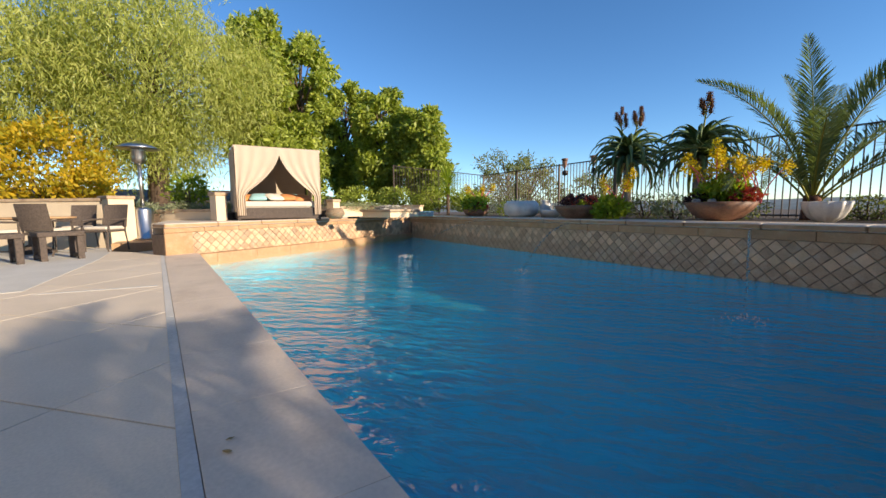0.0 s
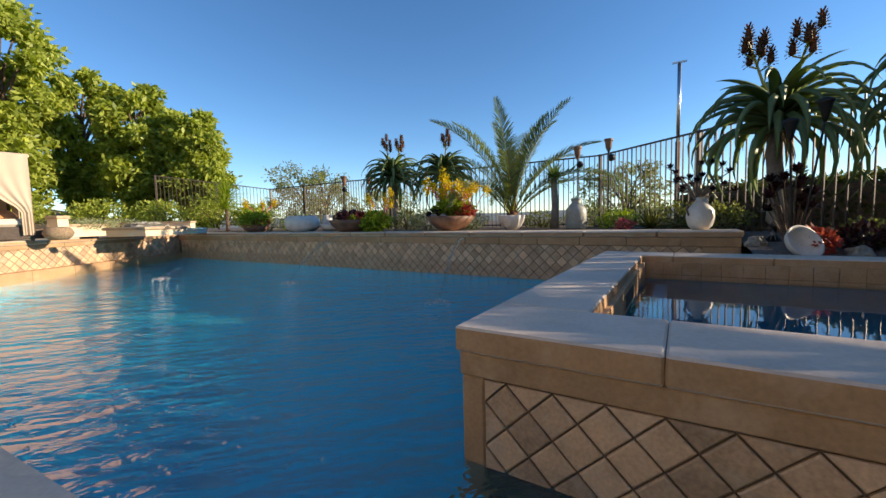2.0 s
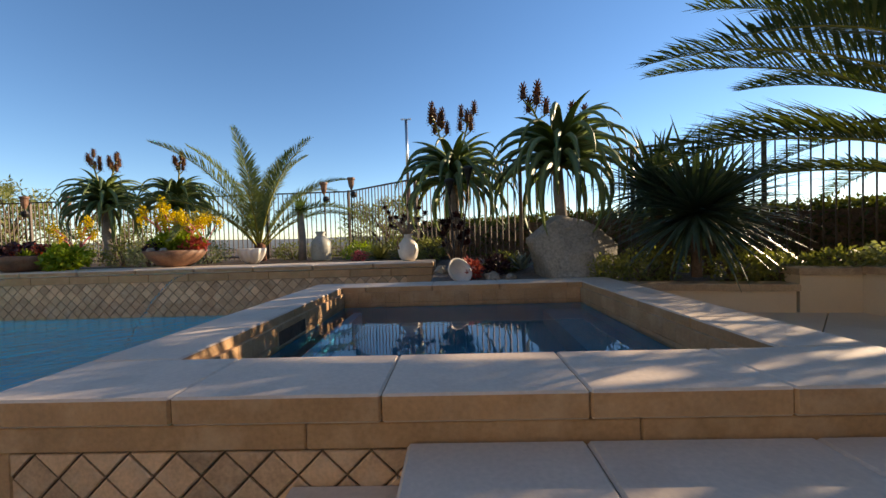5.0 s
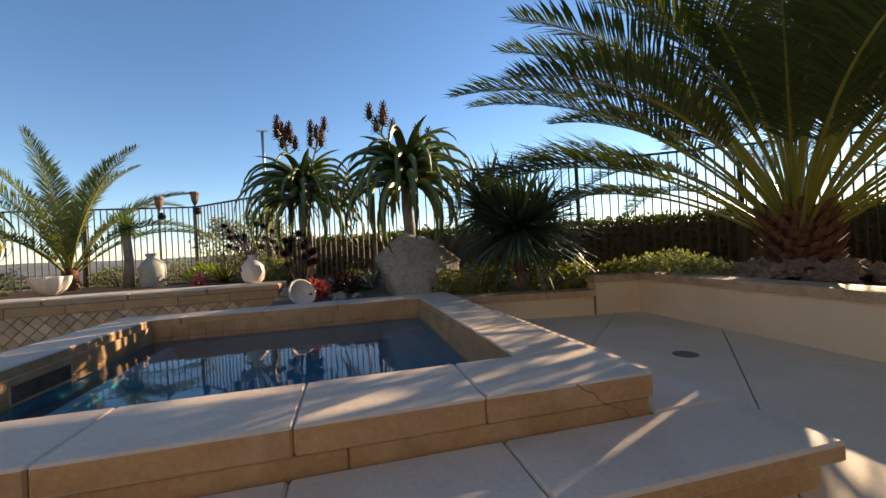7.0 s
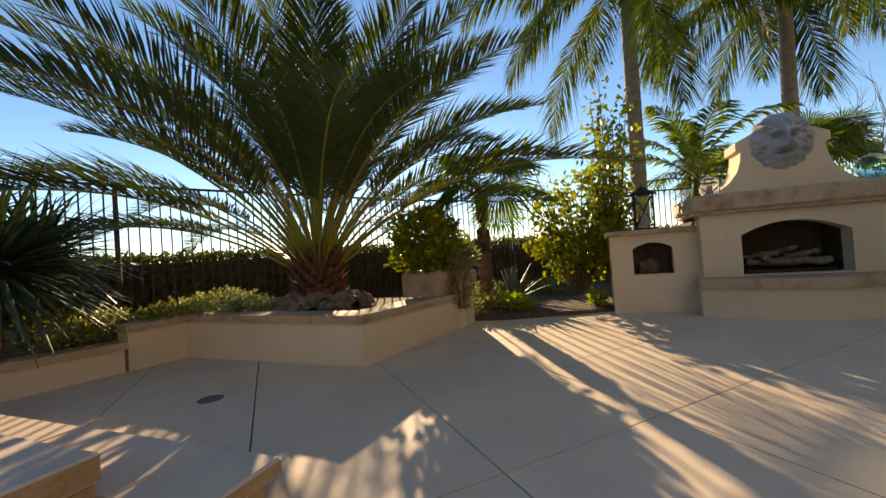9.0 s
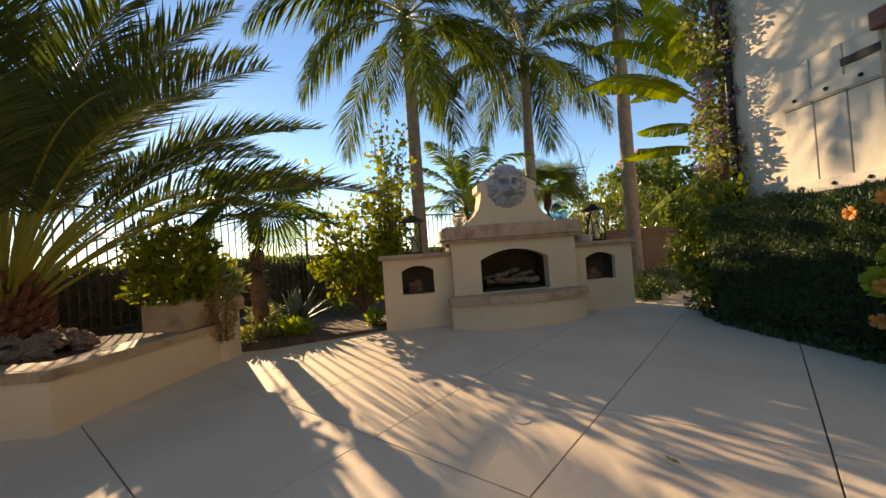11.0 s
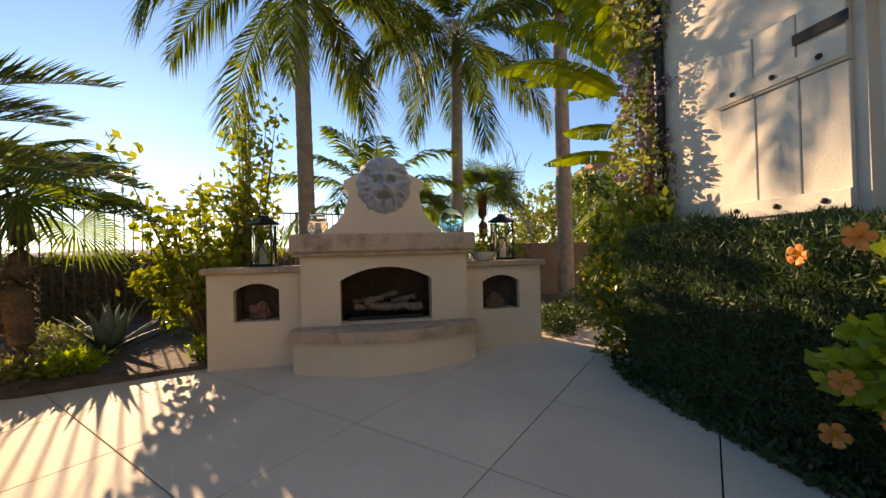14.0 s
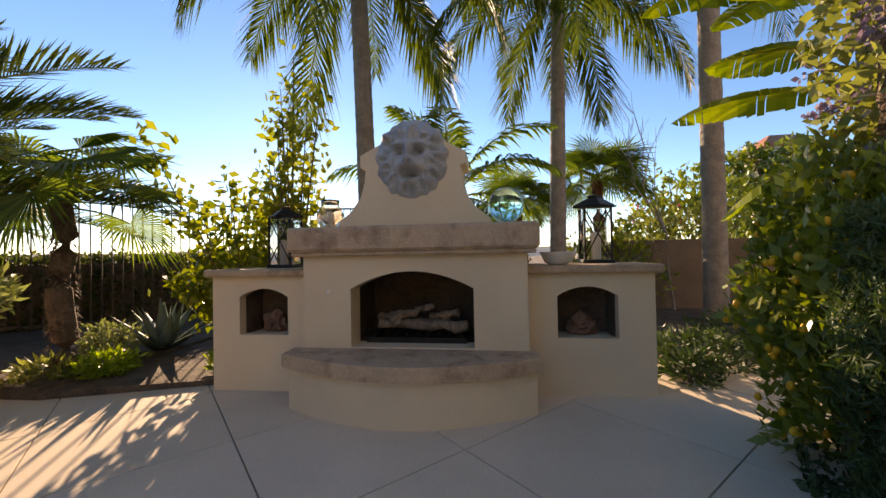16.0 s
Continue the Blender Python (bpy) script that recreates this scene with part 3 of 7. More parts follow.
piece("post", Mesh().box(SX0 + 0.02, SY0 + 0.02, -1.0, SX0 + 0.12, SY0 + 0.1, CZ - 0.104, 0.008).data("post", M_STONE), spa, pose(0, 0, 0))
crack = Mesh()
pr = [(3.52, SZ - 0.002), (3.56, SZ - 0.035), (3.60, SZ - 0.05), (3.63, SZ - 0.09), (3.70, SZ - 0.125), (3.74, SZ - 0.135), (3.78, SZ - 0.2)]
for (a, za), (b, zb) in zip(pr[:-1], pr[1:]):
    crack.add([(a, SY0 - 0.002, za), (b, SY0 - 0.002, zb), (b + 0.006, SY0 - 0.002, zb + 0.003), (a + 0.006, SY0 - 0.002, za + 0.003)], [(0, 1, 2, 3)])
part("crack", crack, M_GROUT, spa, "dark crack in the coping corner")
# inner rim tiles above the spa water
for x0, y0, x1, y1, ax in ((IX0 + 0.03, IY1 - 0.03, IX1 - 0.03, IY1 + 0.01, 0), (IX1 - 0.03, IY0 - 0.02, IX1 + 0.01, IY1 - 0.03, 1), (IX0 - 0.01, IY0 - 0.02, IX0 + 0.03, IY1 - 0.03, 1)):
    lo, hi = (x0, x1) if ax == 0 else (y0, y1)
    k = 17
    for row in (0, 1):
        stone_run(spa, "rim_tile", x0, y0, x1, y1, SPAW - 0.09 + 0.125 * row, SPAW + 0.032 + 0.125 * row, M_STONE, [lo + (hi - lo) * i / k for i in range(1, k)], ax, 0.002, 0.001)


part("skimmer_frame", Mesh().box(IX0 + 0.028, 2.90, 0.14, IX0 + 0.036, 3.45, 0.158).box(IX0 + 0.028, 2.90, 0.158, IX0 + 0.036, 2.915, 0.262).box(IX0 + 0.028, 3.435, 0.158, IX0 + 0.036, 3.45, 0.262), M_CAP, spa, "stone edge of the skimmer slot")
# no real opening here: the slot's shade is a flat dark panel
part("skimmer_shade", Mesh().box(IX0 + 0.026, 2.915, 0.158, IX0 + 0.0335, 3.435, 0.262), M_SOOT_SHADE, spa, "dark panel painted as skimmer slot shade below the coping")


def diamonds(parent, u0, u1, z0, z1, pitch, place, name="tile", limit=300, mat=M_TILE):
    """Diamond-set tiles over a strip of wall, cut off at its edges; place maps (u, depth, z) to a pose."""
    half = pitch / 2
    shared = None
    made = 0
    rest = Mesh()
    j = 0
    z = z1 + 0.0
    rows = int((z1 - z0) / half) + 3
    cols = int((u1 - u0) / half) + 3
    for r in range(rows):
        for c in range(cols):
            if (r + c) % 2:
                continue
            cu, cz = u0 + c * half, z1 - r * half
            q = half - 0.006
            poly = clip_rect([(cu - q, cz), (cu, cz - q), (cu + q, cz), (cu, cz + q)], u0, z0, u1, z1)
            if len(poly) < 3 or area(poly) < 0.0008:
                continue
            whole = len(poly) == 4 and abs(area(poly) - 2 * q * q) < 1e-5
            dep = random.uniform(0.0, 0.004)
            mm = Mesh()
            kk = 0.90
            pu, pz = sum(p[0] for p in poly) / len(poly), sum(p[1] for p in poly) / len(poly)
            n = len(poly)
            loc = [(p[0] - pu, p[1] - pz) for p in poly]
            ring0 = [(x, 0.0, y) for x, y in loc]
            ring1 = [(x, -0.008, y) for x, y in loc]
            ring2 = [(x * kk, -0.012, y * kk) for x, y in loc]
            mm.rings([ring0, ring1, ring2], False, True)
            if whole:
                if shared is None:
                    shared = mm.data(name, mat)
                me = shared
            else:
                me = None
            if made < limit:
                if me is None:
                    me = mm.data(name, mat)
                piece(name, me, parent, place(pu, pz) @ pose(0, -dep, 0))
                made += 1
            else:
                mt = place(pu, pz)
                rest.add([mt @ Vector(p) for p in mm.v], mm.f)
    if rest.v:
        part("tiles", rest, mat, parent, kind="stuff")


diamonds(spa, SX0 + 0.125, SX1 - 0.06, -0.2, CZ - 0.106, 0.18, lambda u, z: pose(u, SY0 + 0.03, z))

# steps in front of the spa
steps = thing("spa_step", "broad tan stone step in front of the spa", "step", kind="structure")
SX = 1.79
m = Mesh().box(SX + 0.03, 1.08, -0.1, 4.26, 1.48, 0.13)
m.box(3.9, 1.48, -0.1, 4.26, 4.6, 0.13)
part("riser", m, M_STONE, steps)
stone_run(steps, "tread", SX, 1.03, 4.32, 1.45, 0.125, 0.2, M_COPE, [2.42, 3.2], 0, 0.012, 0.0015)
stone_run(steps, "tread", 3.905, 1.453, 4.32, 4.45, 0.125, 0.2, M_COPE, [2.4, 3.4], 1, 0.012, 0.0015)
low = Mesh().box(1.36, 1.37, -0.1, 1.785, 1.46, 0.04, 0.008)
part("lower_step", low, M_COPE, steps)

# ---- raised terrace walls round the pool ----
BY, BZ = 6.23, 0.57
back = thing("wall_north", "raised pool wall with stone cap and diamond tiles", "wall", kind="structure")
part("wall", Mesh().box(-12.9, BY + 0.03, -1.0, 1.60, 7.3, BZ - 0.2), M_GROUT, back)
stone_run(back, "cap_stone", -12.9, BY - 0.03, 1.64, BY + 0.42, BZ - 0.085, BZ, M_COPE, [-12.9 + 0.97 * i for i in range(1, 15)], 0, 0.018)
stone_run(back, "band_stone", -12.9, BY - 0.002, 1.62, BY + 0.06, BZ - 0.21, BZ - 0.089, M_STONE, [-12.9 + 0.66 * i for i in range(1, 22)], 0, 0.006, 0.002)
stone_run(back, "end_stone", 1.2, BY - 0.002, 1.62, BY + 0.05, -0.3, BZ - 0.214, M_STONE, [], 0, 0.006, 0.002)
diamonds(back, -12.6, 1.2, -0.32, BZ - 0.214, 0.18, lambda u, z: pose(u, BY + 0.026, z))
deck = Mesh().prism([(-13.5, BY + 0.42), (1.64, BY + 0.42), (1.64, 6.95), (-13.5, 6.95)], 0.3, BZ - 0.004, 0.01)
structure("terrace", deck, M_CONC, "tan concrete terrace strip above the pool", "terrace")

WA, WB = Vector((-8.9, -0.75, 0)), Vector((-12.75, 6.3, 0))
wdir = (WB - WA).normalized()
wrot = math.degrees(math.atan2(wdir.y, wdir.x))
wlen = (WB - WA).length
LW = thing("wall_west", "raised pool wall with sunlit diamond tiles and tan cap", "wall", WA.x, WA.y, 0, wrot, kind="structure")
# local x runs along the wall, the pool lies at local -y
part("wall", Mesh().box(0, 0.03, -1.0, wlen, 0.5, BZ - 0.2), M_GROUT, LW)
stone_run(LW, "cap_stone", 0, -0.03, wlen, 0.45, BZ - 0.08, BZ + 0.01, M_COPE, [wlen * i / 8 for i in range(1, 8)], 0, 0.018)
stone_run(LW, "band_stone", 0, -0.002, wlen, 0.06, BZ - 0.17, BZ - 0.084, M_STONE, [wlen * i / 11 for i in range(1, 11)], 0, 0.006, 0.002)
# foot course extended underwater, added to cover the sunlit blue basin plaster
stone_run(LW, "foot_stone", 0, -0.12, wlen, 0.05, -0.9, -0.05, M_STONE, [wlen * i / 9 for i in range(1, 9)], 0, 0.006, 0.002)
stone_run(LW, "end_stone", 0, -0.003, 0.5, 0.05, -0.046, BZ - 0.174, M_STONE, [], 0, 0.006, 0.002)
diamonds(LW, 0.5, wlen - 0.02, -0.046, BZ - 0.174, 0.18, lambda u, z: pose(u, 0.028, z))


def wl(u, v):
    """A place by metres along the west wall and behind it."""
    p = WA + wdir * u + Vector((wdir.y, -wdir.x, 0)) * -v
    return p.x, p.y


wt_m = Mesh().prism([wl(0.0, 0.45), wl(wlen + 1.2, 0.45), wl(wlen + 1.2, 4.0), wl(1.95, 4.0)], -0.1, BZ + 0.002)
structure("terrace_west", wt_m, M_CONC, "tan concrete terrace behind the pool wall", "terrace")

# beds behind the terrace, rising to the fence
soil = Mesh()
soil.prism([(-16.5, 6.95), (1.64, 6.95), (1.64, 15), (-16.5, 15)], -2.5, lambda x, y: BZ - 0.03 + 0.0 * x)
structure("planting_bed", soil, M_SOIL, "dark mulched planting bed behind the terrace", "planting bed")
soil2 = Mesh()
NX, NY = 24, 18
vv, ff = [], []
for j in range(NY + 1):
    for i in range(NX + 1):
        x, y = 1.64 + (9.5 - 1.64) * i / NX, 5.1 + (11 - 5.1) * j / NY
        z = 0.30 + 0.14 * min(1, (y - 5.1) / 2) + 0.05 * noise.noise(Vector((x * 1.5, y * 1.5, 0)))
        vv.append((x, y, z))
for j in range(NY):
    for i in range(NX):
        a = j * (NX + 1) + i
        ff.append((a, a + 1, a + NX + 2, a + NX + 1))
soil2.add(vv, ff)
structure("gravel_bed", soil2, M_GRAVEL, "gravelly planting bed behind the spa", "planting bed", True)
soil3 = Mesh()
soil3.prism([(6.1, 1.9), (8.1, 1.5), (8.1, 5.2), (6.3, 5.2)], -0.1, 0.44)
soil3.prism([(8.1, 0.9), (14, 0.9), (14, 9), (8.1, 9)], -0.4, 0.2)
soil3.prism([(8.55, -0.5), (14, -0.5), (14, 0.9), (8.1, 0.9)], -0.4, 0.17)
soil3.prism([(9.0, -9), (14, -9), (14, -0.5), (9.0, -0.5)], -0.4, 0.16)
structure("soil_bed", soil3, M_SOIL, "dark mulched soil in the patio beds", "planting bed")

# ---- patio planters ----
def wall_run(name, pts, z1, label, thick=0.26, capz=0.075, over=0.03, mat=M_STUCCO, cap=M_CAP, z0=-0.2):
    """Low stuccoed walls with a stone cap along a line of points; the outer face is on the line."""
    w = thing(name, label, "low wall", kind="structure")
    for (ax, ay), (bx, by) in zip(pts[:-1], pts[1:]):
        d = Vector((bx - ax, by - ay, 0)).normalized()
        nrm = Vector((-d.y, d.x, 0))
        def quad(o0, o1, e=0.0):
            a, b = Vector((ax, ay, 0)) - d * e, Vector((bx, by, 0)) + d * e
            return [(a + nrm * o0).to_2d()[:], (b + nrm * o0).to_2d()[:], (b + nrm * o1).to_2d()[:], (a + nrm * o1).to_2d()[:]]
        part("wall", Mesh().prism(quad(0, thick), z0, z1 - capz), mat, w)
        part("cap", Mesh().prism(quad(-over, thick + over, over * 0.9), z1 - capz, z1 + 0.0005 * random.random(), 0.012), cap, w)
    return w


wall_run("low_wall", [(5.65, 4.32), (6.2, 4.22)], 0.50, "cream stucco planter wall with worn stone cap")
wall_run("low_wall", [(6.2, 4.24), (6.02, 1.72)], 0.515, "cream stucco planter wall with worn stone cap")
wall_run("low_wall", [(6.02, 1.72), (7.75, 1.36)], 0.518, "cream stucco planter wall with worn stone cap")
wall_run("low_wall", [(3.9, 4.72), (5.62, 4.33)], 0.33, "low cream stucco kerb wall with worn cap")
pillar = thing("planter_pillar", "weathered stucco planter pillar with stone cap", "pillar", kind="structure")
part("shaft", Mesh().prism([(7.70, 1.36), (7.76, 1.30), (7.98, 1.25), (8.05, 1.29), (8.17, 1.8), (7.84, 1.88)], -0.1, 0.64, 0.01), M_STUCCO, pillar, smooth=False)
part("cap", Mesh().prism([(7.69, 1.32), (7.75, 1.27), (8.02, 1.2), (8.08, 1.25), (8.2, 1.83), (7.83, 1.91)], 0.64, 0.80, 0.03), M_CAP, pillar)
part("trough", Mesh().prism([(7.36, 1.50), (7.76, 1.42), (7.84, 1.93), (7.44, 2.01)], 0.515, 0.83, 0.03), M_CAP, pillar, "weathered stone trough")

# ---- fireplace ----
FX = 8.20
FZ = 0.13
FY = -2.27
fp = thing("outdoor_fireplace", "cream stucco outdoor fireplace with side niches and curved hearth", "fireplace", kind="structure")


def arch_wall(y0, y1, z0, z1, oy0, oy1, oz0, spring, rise, x0, x1, mat, parent, name):
    """A wall slab in the y-z plane with an arched opening through it."""
    m = Mesh()
    n = 14
    arc = [(oy0 + (oy1 - oy0) * i / n, spring + rise * (1 - (2 * i / n - 1) ** 2)) for i in range(n + 1)]
    for x, flip in ((x0, 1), (x1, 0)):
        quads = [[(y0, z0), (oy0, z0), (oy0, z1), (y0, z1)], [(oy1, z0), (y1, z0), (y1, z1), (oy1, z1)], [(oy0, z0), (oy1, z0), (oy1, oz0), (oy0, oz0)]]
        for a, b in zip(arc[:-1], arc[1:]):
            quads.append([a, b, (b[0], z1), (a[0], z1)])
        for q in quads:
            q = [(x, p[0], p[1]) for p in q]
            m.add(q if not flip else q[::-1], [(0, 1, 2, 3)])
    loop = [(oy0, oz0), (oy1, oz0)] + arc[::-1]
    for a, b in zip(loop, loop[1:] + loop[:1]):
        m.add([(x0, *a), (x0, *b), (x1, *b), (x1, *a)], [(0, 1, 2, 3)])
    edge = [(y0, z0), (y1, z0), (y1, z1), (y0, z1)]
    for a, b in zip(edge, edge[1:] + edge[:1]):
        m.add([(x0, *a), (x0, *b), (x1, *b), (x1, *a)], [(0, 1, 2, 3)])
    return part(name, m, mat, parent)


HB = FZ + 0.42
arch_wall(-3.13, -1.42, FZ - 0.2, 1.25, -2.74, -1.80, HB + 0.01, 1.00, 0.13, FX, FX + 0.2, M_STUCCO, fp, "chimney_breast")
m = Mesh().box(FX + 0.2, -3.13, FZ - 0.1, FX + 0.85, -2.78, 1.25).box(FX + 0.2, -1.76, FZ - 0.1, FX + 0.85, -1.42, 1.25).box(FX + 0.7, -2.78, FZ - 0.1, FX + 0.85, -1.76, 1.25).box(FX + 0.2, -2.78, 1.17, FX + 0.7, -1.76, 1.25).box(FX + 0.2, -2.78, FZ - 0.1, FX + 0.7, -1.76, HB)
part("firebox", m, M_SOOT_SHADE, fp, "soot-darkened firebox")
for y0, y1, oy0, oy1 in ((-1.42, -0.48, -1.17, -0.73), (-4.06, -3.13, -3.80, -3.36)):
    arch_wall(y0, y1, FZ - 0.2, 1.09, oy0, oy1, 0.60, 0.92, 0.07, FX + 0.20, FX + 0.28, M_STUCCO, fp, "wing")
    m = Mesh().box(FX + 0.28, y0 + 0.002, FZ - 0.1, FX + 0.7, oy0, 1.09).box(FX + 0.28, oy1, FZ - 0.1, FX + 0.7, y1 - 0.002, 1.09).box(FX + 0.6, oy0, FZ - 0.1, FX + 0.7, oy1, 1.09).box(FX + 0.28, oy0, FZ - 0.1, FX + 0.6, oy1, 0.59).box(FX + 0.28, oy0, 1.0, FX + 0.6, oy1, 1.09)
    part("niche", m, M_STUCCO, fp)
    # niche shade put into colour: dark panels over the stucco recess
    part("niche_shade_sides", Mesh().box(FX + 0.282, oy0 + 0.001, 0.592, FX + 0.52, oy0 + 0.008, 0.998).box(FX + 0.282, oy1 - 0.008, 0.592, FX + 0.52, oy1 - 0.001, 0.998).box(FX + 0.282, oy0 + 0.008, 0.991, FX + 0.52, oy1 - 0.008, 0.998), M_SOOT_SHADE, fp, "dark side panels painted as niche shade")
    part("niche_shade_back", Mesh().box(FX + 0.52, oy0 + 0.004, 0.592, FX + 0.597, oy1 - 0.004, 0.995), M_SOOT_SHADE, fp, "dark back panel painted as niche shade")
    part("wing_cap", Mesh().box(FX + 0.14, y0 - (0.05 if y0 < -3.5 else 0), 1.09, FX + 0.75, y1 + (0.05 if y1 > -1 else 0), 1.155, 0.015), M_CAP, fp)
part("mantel", Mesh().box(FX - 0.09, -3.215, 1.285, FX + 0.9, -1.325, 1.475, 0.022), M_MANTEL, fp, "worn brown-stained mantel stone")
part("mantel_lip", Mesh().box(FX - 0.065, -3.19, 1.25, FX + 0.88, -1.35, 1.287, 0.01), M_CAP, fp, "pale lower lip of the mantel")
# curved hearth
n = 16
arc = [(FX - 0.16 - 0.30 * math.sin(math.pi * i / n) ** 0.9, -3.17 + (3.17 - 1.36) * i / n) for i in range(n + 1)]
part("hearth_base", Mesh().prism([(x + 0.03, y) for x, y in arc] + [(FX - 0.002, -1.36), (FX - 0.002, -3.17)], FZ - 0.2, HB - 0.1), M_STUCCO, fp)
part("hearth_cap", Mesh().prism([(x - 0.02, -2.265 + (y + 2.265) * 1.03) for x, y in arc] + [(FX - 0.002, -1.33), (FX - 0.002, -3.20)], HB - 0.1, HB, 0.015), M_MANTEL, fp)
# scrolled gable above the mantel
prof = [(0.62, 0.0), (0.60, 0.05), (0.50, 0.13), (0.42, 0.24), (0.385, 0.36), (0.375, 0.46), (0.42, 0.48), (0.42, 0.57), (0.36, 0.6), (0.2, 0.68), (0.0, 0.70)]
side_pts = [(FY + u, 1.475 + v) for u, v in prof]
side_pts += [(FY - u, 1.475 + v) for u, v in prof[::-1][1:]]
m = Mesh()
n = len(side_pts)
m.add([(FX + 0.12, y, z) for y, z in side_pts] + [(FX + 0.5, y, z) for y, z in side_pts], [tuple(range(n)), tuple(range(2 * n - 1, n - 1, -1))] + [(i, i + n, (i + 1) % n + n, (i + 1) % n) for i in range(n)])
part("gable", m, M_STUCCO, fp)

lion = Mesh()
NU, NV = 72, 72
vv, ff = [], []


def bump_at(u, v, cu, cv, ru, rv, h):
    return h * math.exp(-((u - cu) / ru) ** 2 - ((v - cv) / rv) ** 2)


for j in range(NV + 1):
    for i in range(NU + 1):
        u, v = 2 * i / NU - 1, 2 * j / NV - 1
        a, r = math.atan2(v, u), max(abs(u), abs(v))
        rim = 0.30 + 0.007 * math.sin(11 * a) + 0.005 * math.sin(19 * a + 1)
        y, z = rim * r * math.cos(a) * 0.98, rim * r * math.sin(a) * 1.05
        U, V = y / 0.3, z / 0.3
        mane = max(0.0, min(1.0, (r - 0.52) / 0.14))
        d = 0.12 * math.sqrt(max(0, 1 - r * r)) + mane * (1.08 - r) * (0.05 * math.sin(13 * a + 7 * r) + 0.03 * math.sin(23 * a - 9 * r)) + 0.03 * mane * (1 - r)
        d += bump_at(U, V, 0, 0.62, 0.42, 0.20, 0.07)
        d += bump_at(U, V, 0, 0.10, 0.12, 0.34, 0.10) + bump_at(U, V, 0, -0.14, 0.15, 0.09, 0.06)
        for sg in (-1, 1):
            d += bump_at(U, V, 0.17 * sg, -0.26, 0.17, 0.13, 0.10) + bump_at(U, V, 0.27 * sg, 0.30, 0.18, 0.08, 0.075)
            d += bump_at(U, V, 0.42 * sg, -0.02, 0.13, 0.16, 0.04) + bump_at(U, V, 0.60 * sg, 0.52, 0.13, 0.13, 0.07)
            d -= bump_at(U, V, 0.26 * sg, 0.13, 0.11, 0.07, 0.07) + bump_at(U, V, 0.08 * sg, -0.20, 0.04, 0.04, 0.03)
        d -= bump_at(U, V, 0, -0.46, 0.20, 0.06, 0.09)
        d += bump_at(U, V, 0, -0.62, 0.16, 0.10, 0.06)
        vv.append((FX + 0.15 - d, FY + y, 2.00 + z))
for j in range(NV):
    for i in range(NU):
        a = j * (NU + 1) + i
        ff.append((a, a + 1, a + NU + 2, a + NU + 1))
lion.add(vv, ff)
solid("lion_mask", lion, M_PLASTERCAST, "grey cast stone lion head mask on the chimney gable", "wall ornament", True)

# ---- house ----
HY = -4.95
house = thing("house", "cream stuccoed house with shutters and large window", "house", kind="structure")
WX0, WX1, WZ0, WZ1 = 2.9, 5.86, 0.9, 2.74
for x0, y0, z0, x1, y1, z1 in ((WX1, HY - 0.3, -0.3, 7.5, HY, 6.2), (-6, HY - 0.3, -0.3, WX0, HY, 6.2), (WX0, HY - 0.3, WZ1, WX1, HY, 6.2), (WX0, HY - 0.3, -0.3, WX1, HY, WZ0), (7.2, HY - 8, -0.3, 7.5, HY - 0.3, 6.2), (-6, HY - 8, -0.3, -5.7, HY - 0.3, 6.2), (-6, HY - 8.3, -0.3, 7.5, HY - 8, 6.2)):
    part("wall", Mesh().box(x0, y0, z0, x1, y1, z1), M_STUCCO_H, house)
part("roof", Mesh().box(-6, HY - 8, 6.2, 7.5, HY, 6.3), M_STUCCO_H, house)
win = part("window_frame", Mesh().box(WX1 - 0.09, HY - 0.2, WZ0, WX1, HY - 0.1, WZ1).box(WX0, HY - 0.2, WZ0, WX0 + 0.09, HY - 0.1, WZ1).box(WX0 + 0.09, HY - 0.2, WZ1 - 0.09, WX1 - 0.09, HY - 0.1, WZ1).box(WX0 + 0.09, HY - 0.2, WZ0, WX1 - 0.09, HY - 0.1, WZ0 + 0.09), M_WHITE, house, "white painted window frame")
part("pane", Mesh().box(WX0 + 0.09, HY - 0.16, WZ0 + 0.09, WX1 - 0.09, HY - 0.145, WZ1 - 0.09), M_PANE, win, "mirror-like coated window pane")
part("lintel", Mesh().box(WX0 - 0.3, HY, WZ1 + 0.0, WX1 + 0.10, HY + 0.09, WZ1 + 0.16, 0.01), M_REDWOOD, house, "red brown wooden lintel")


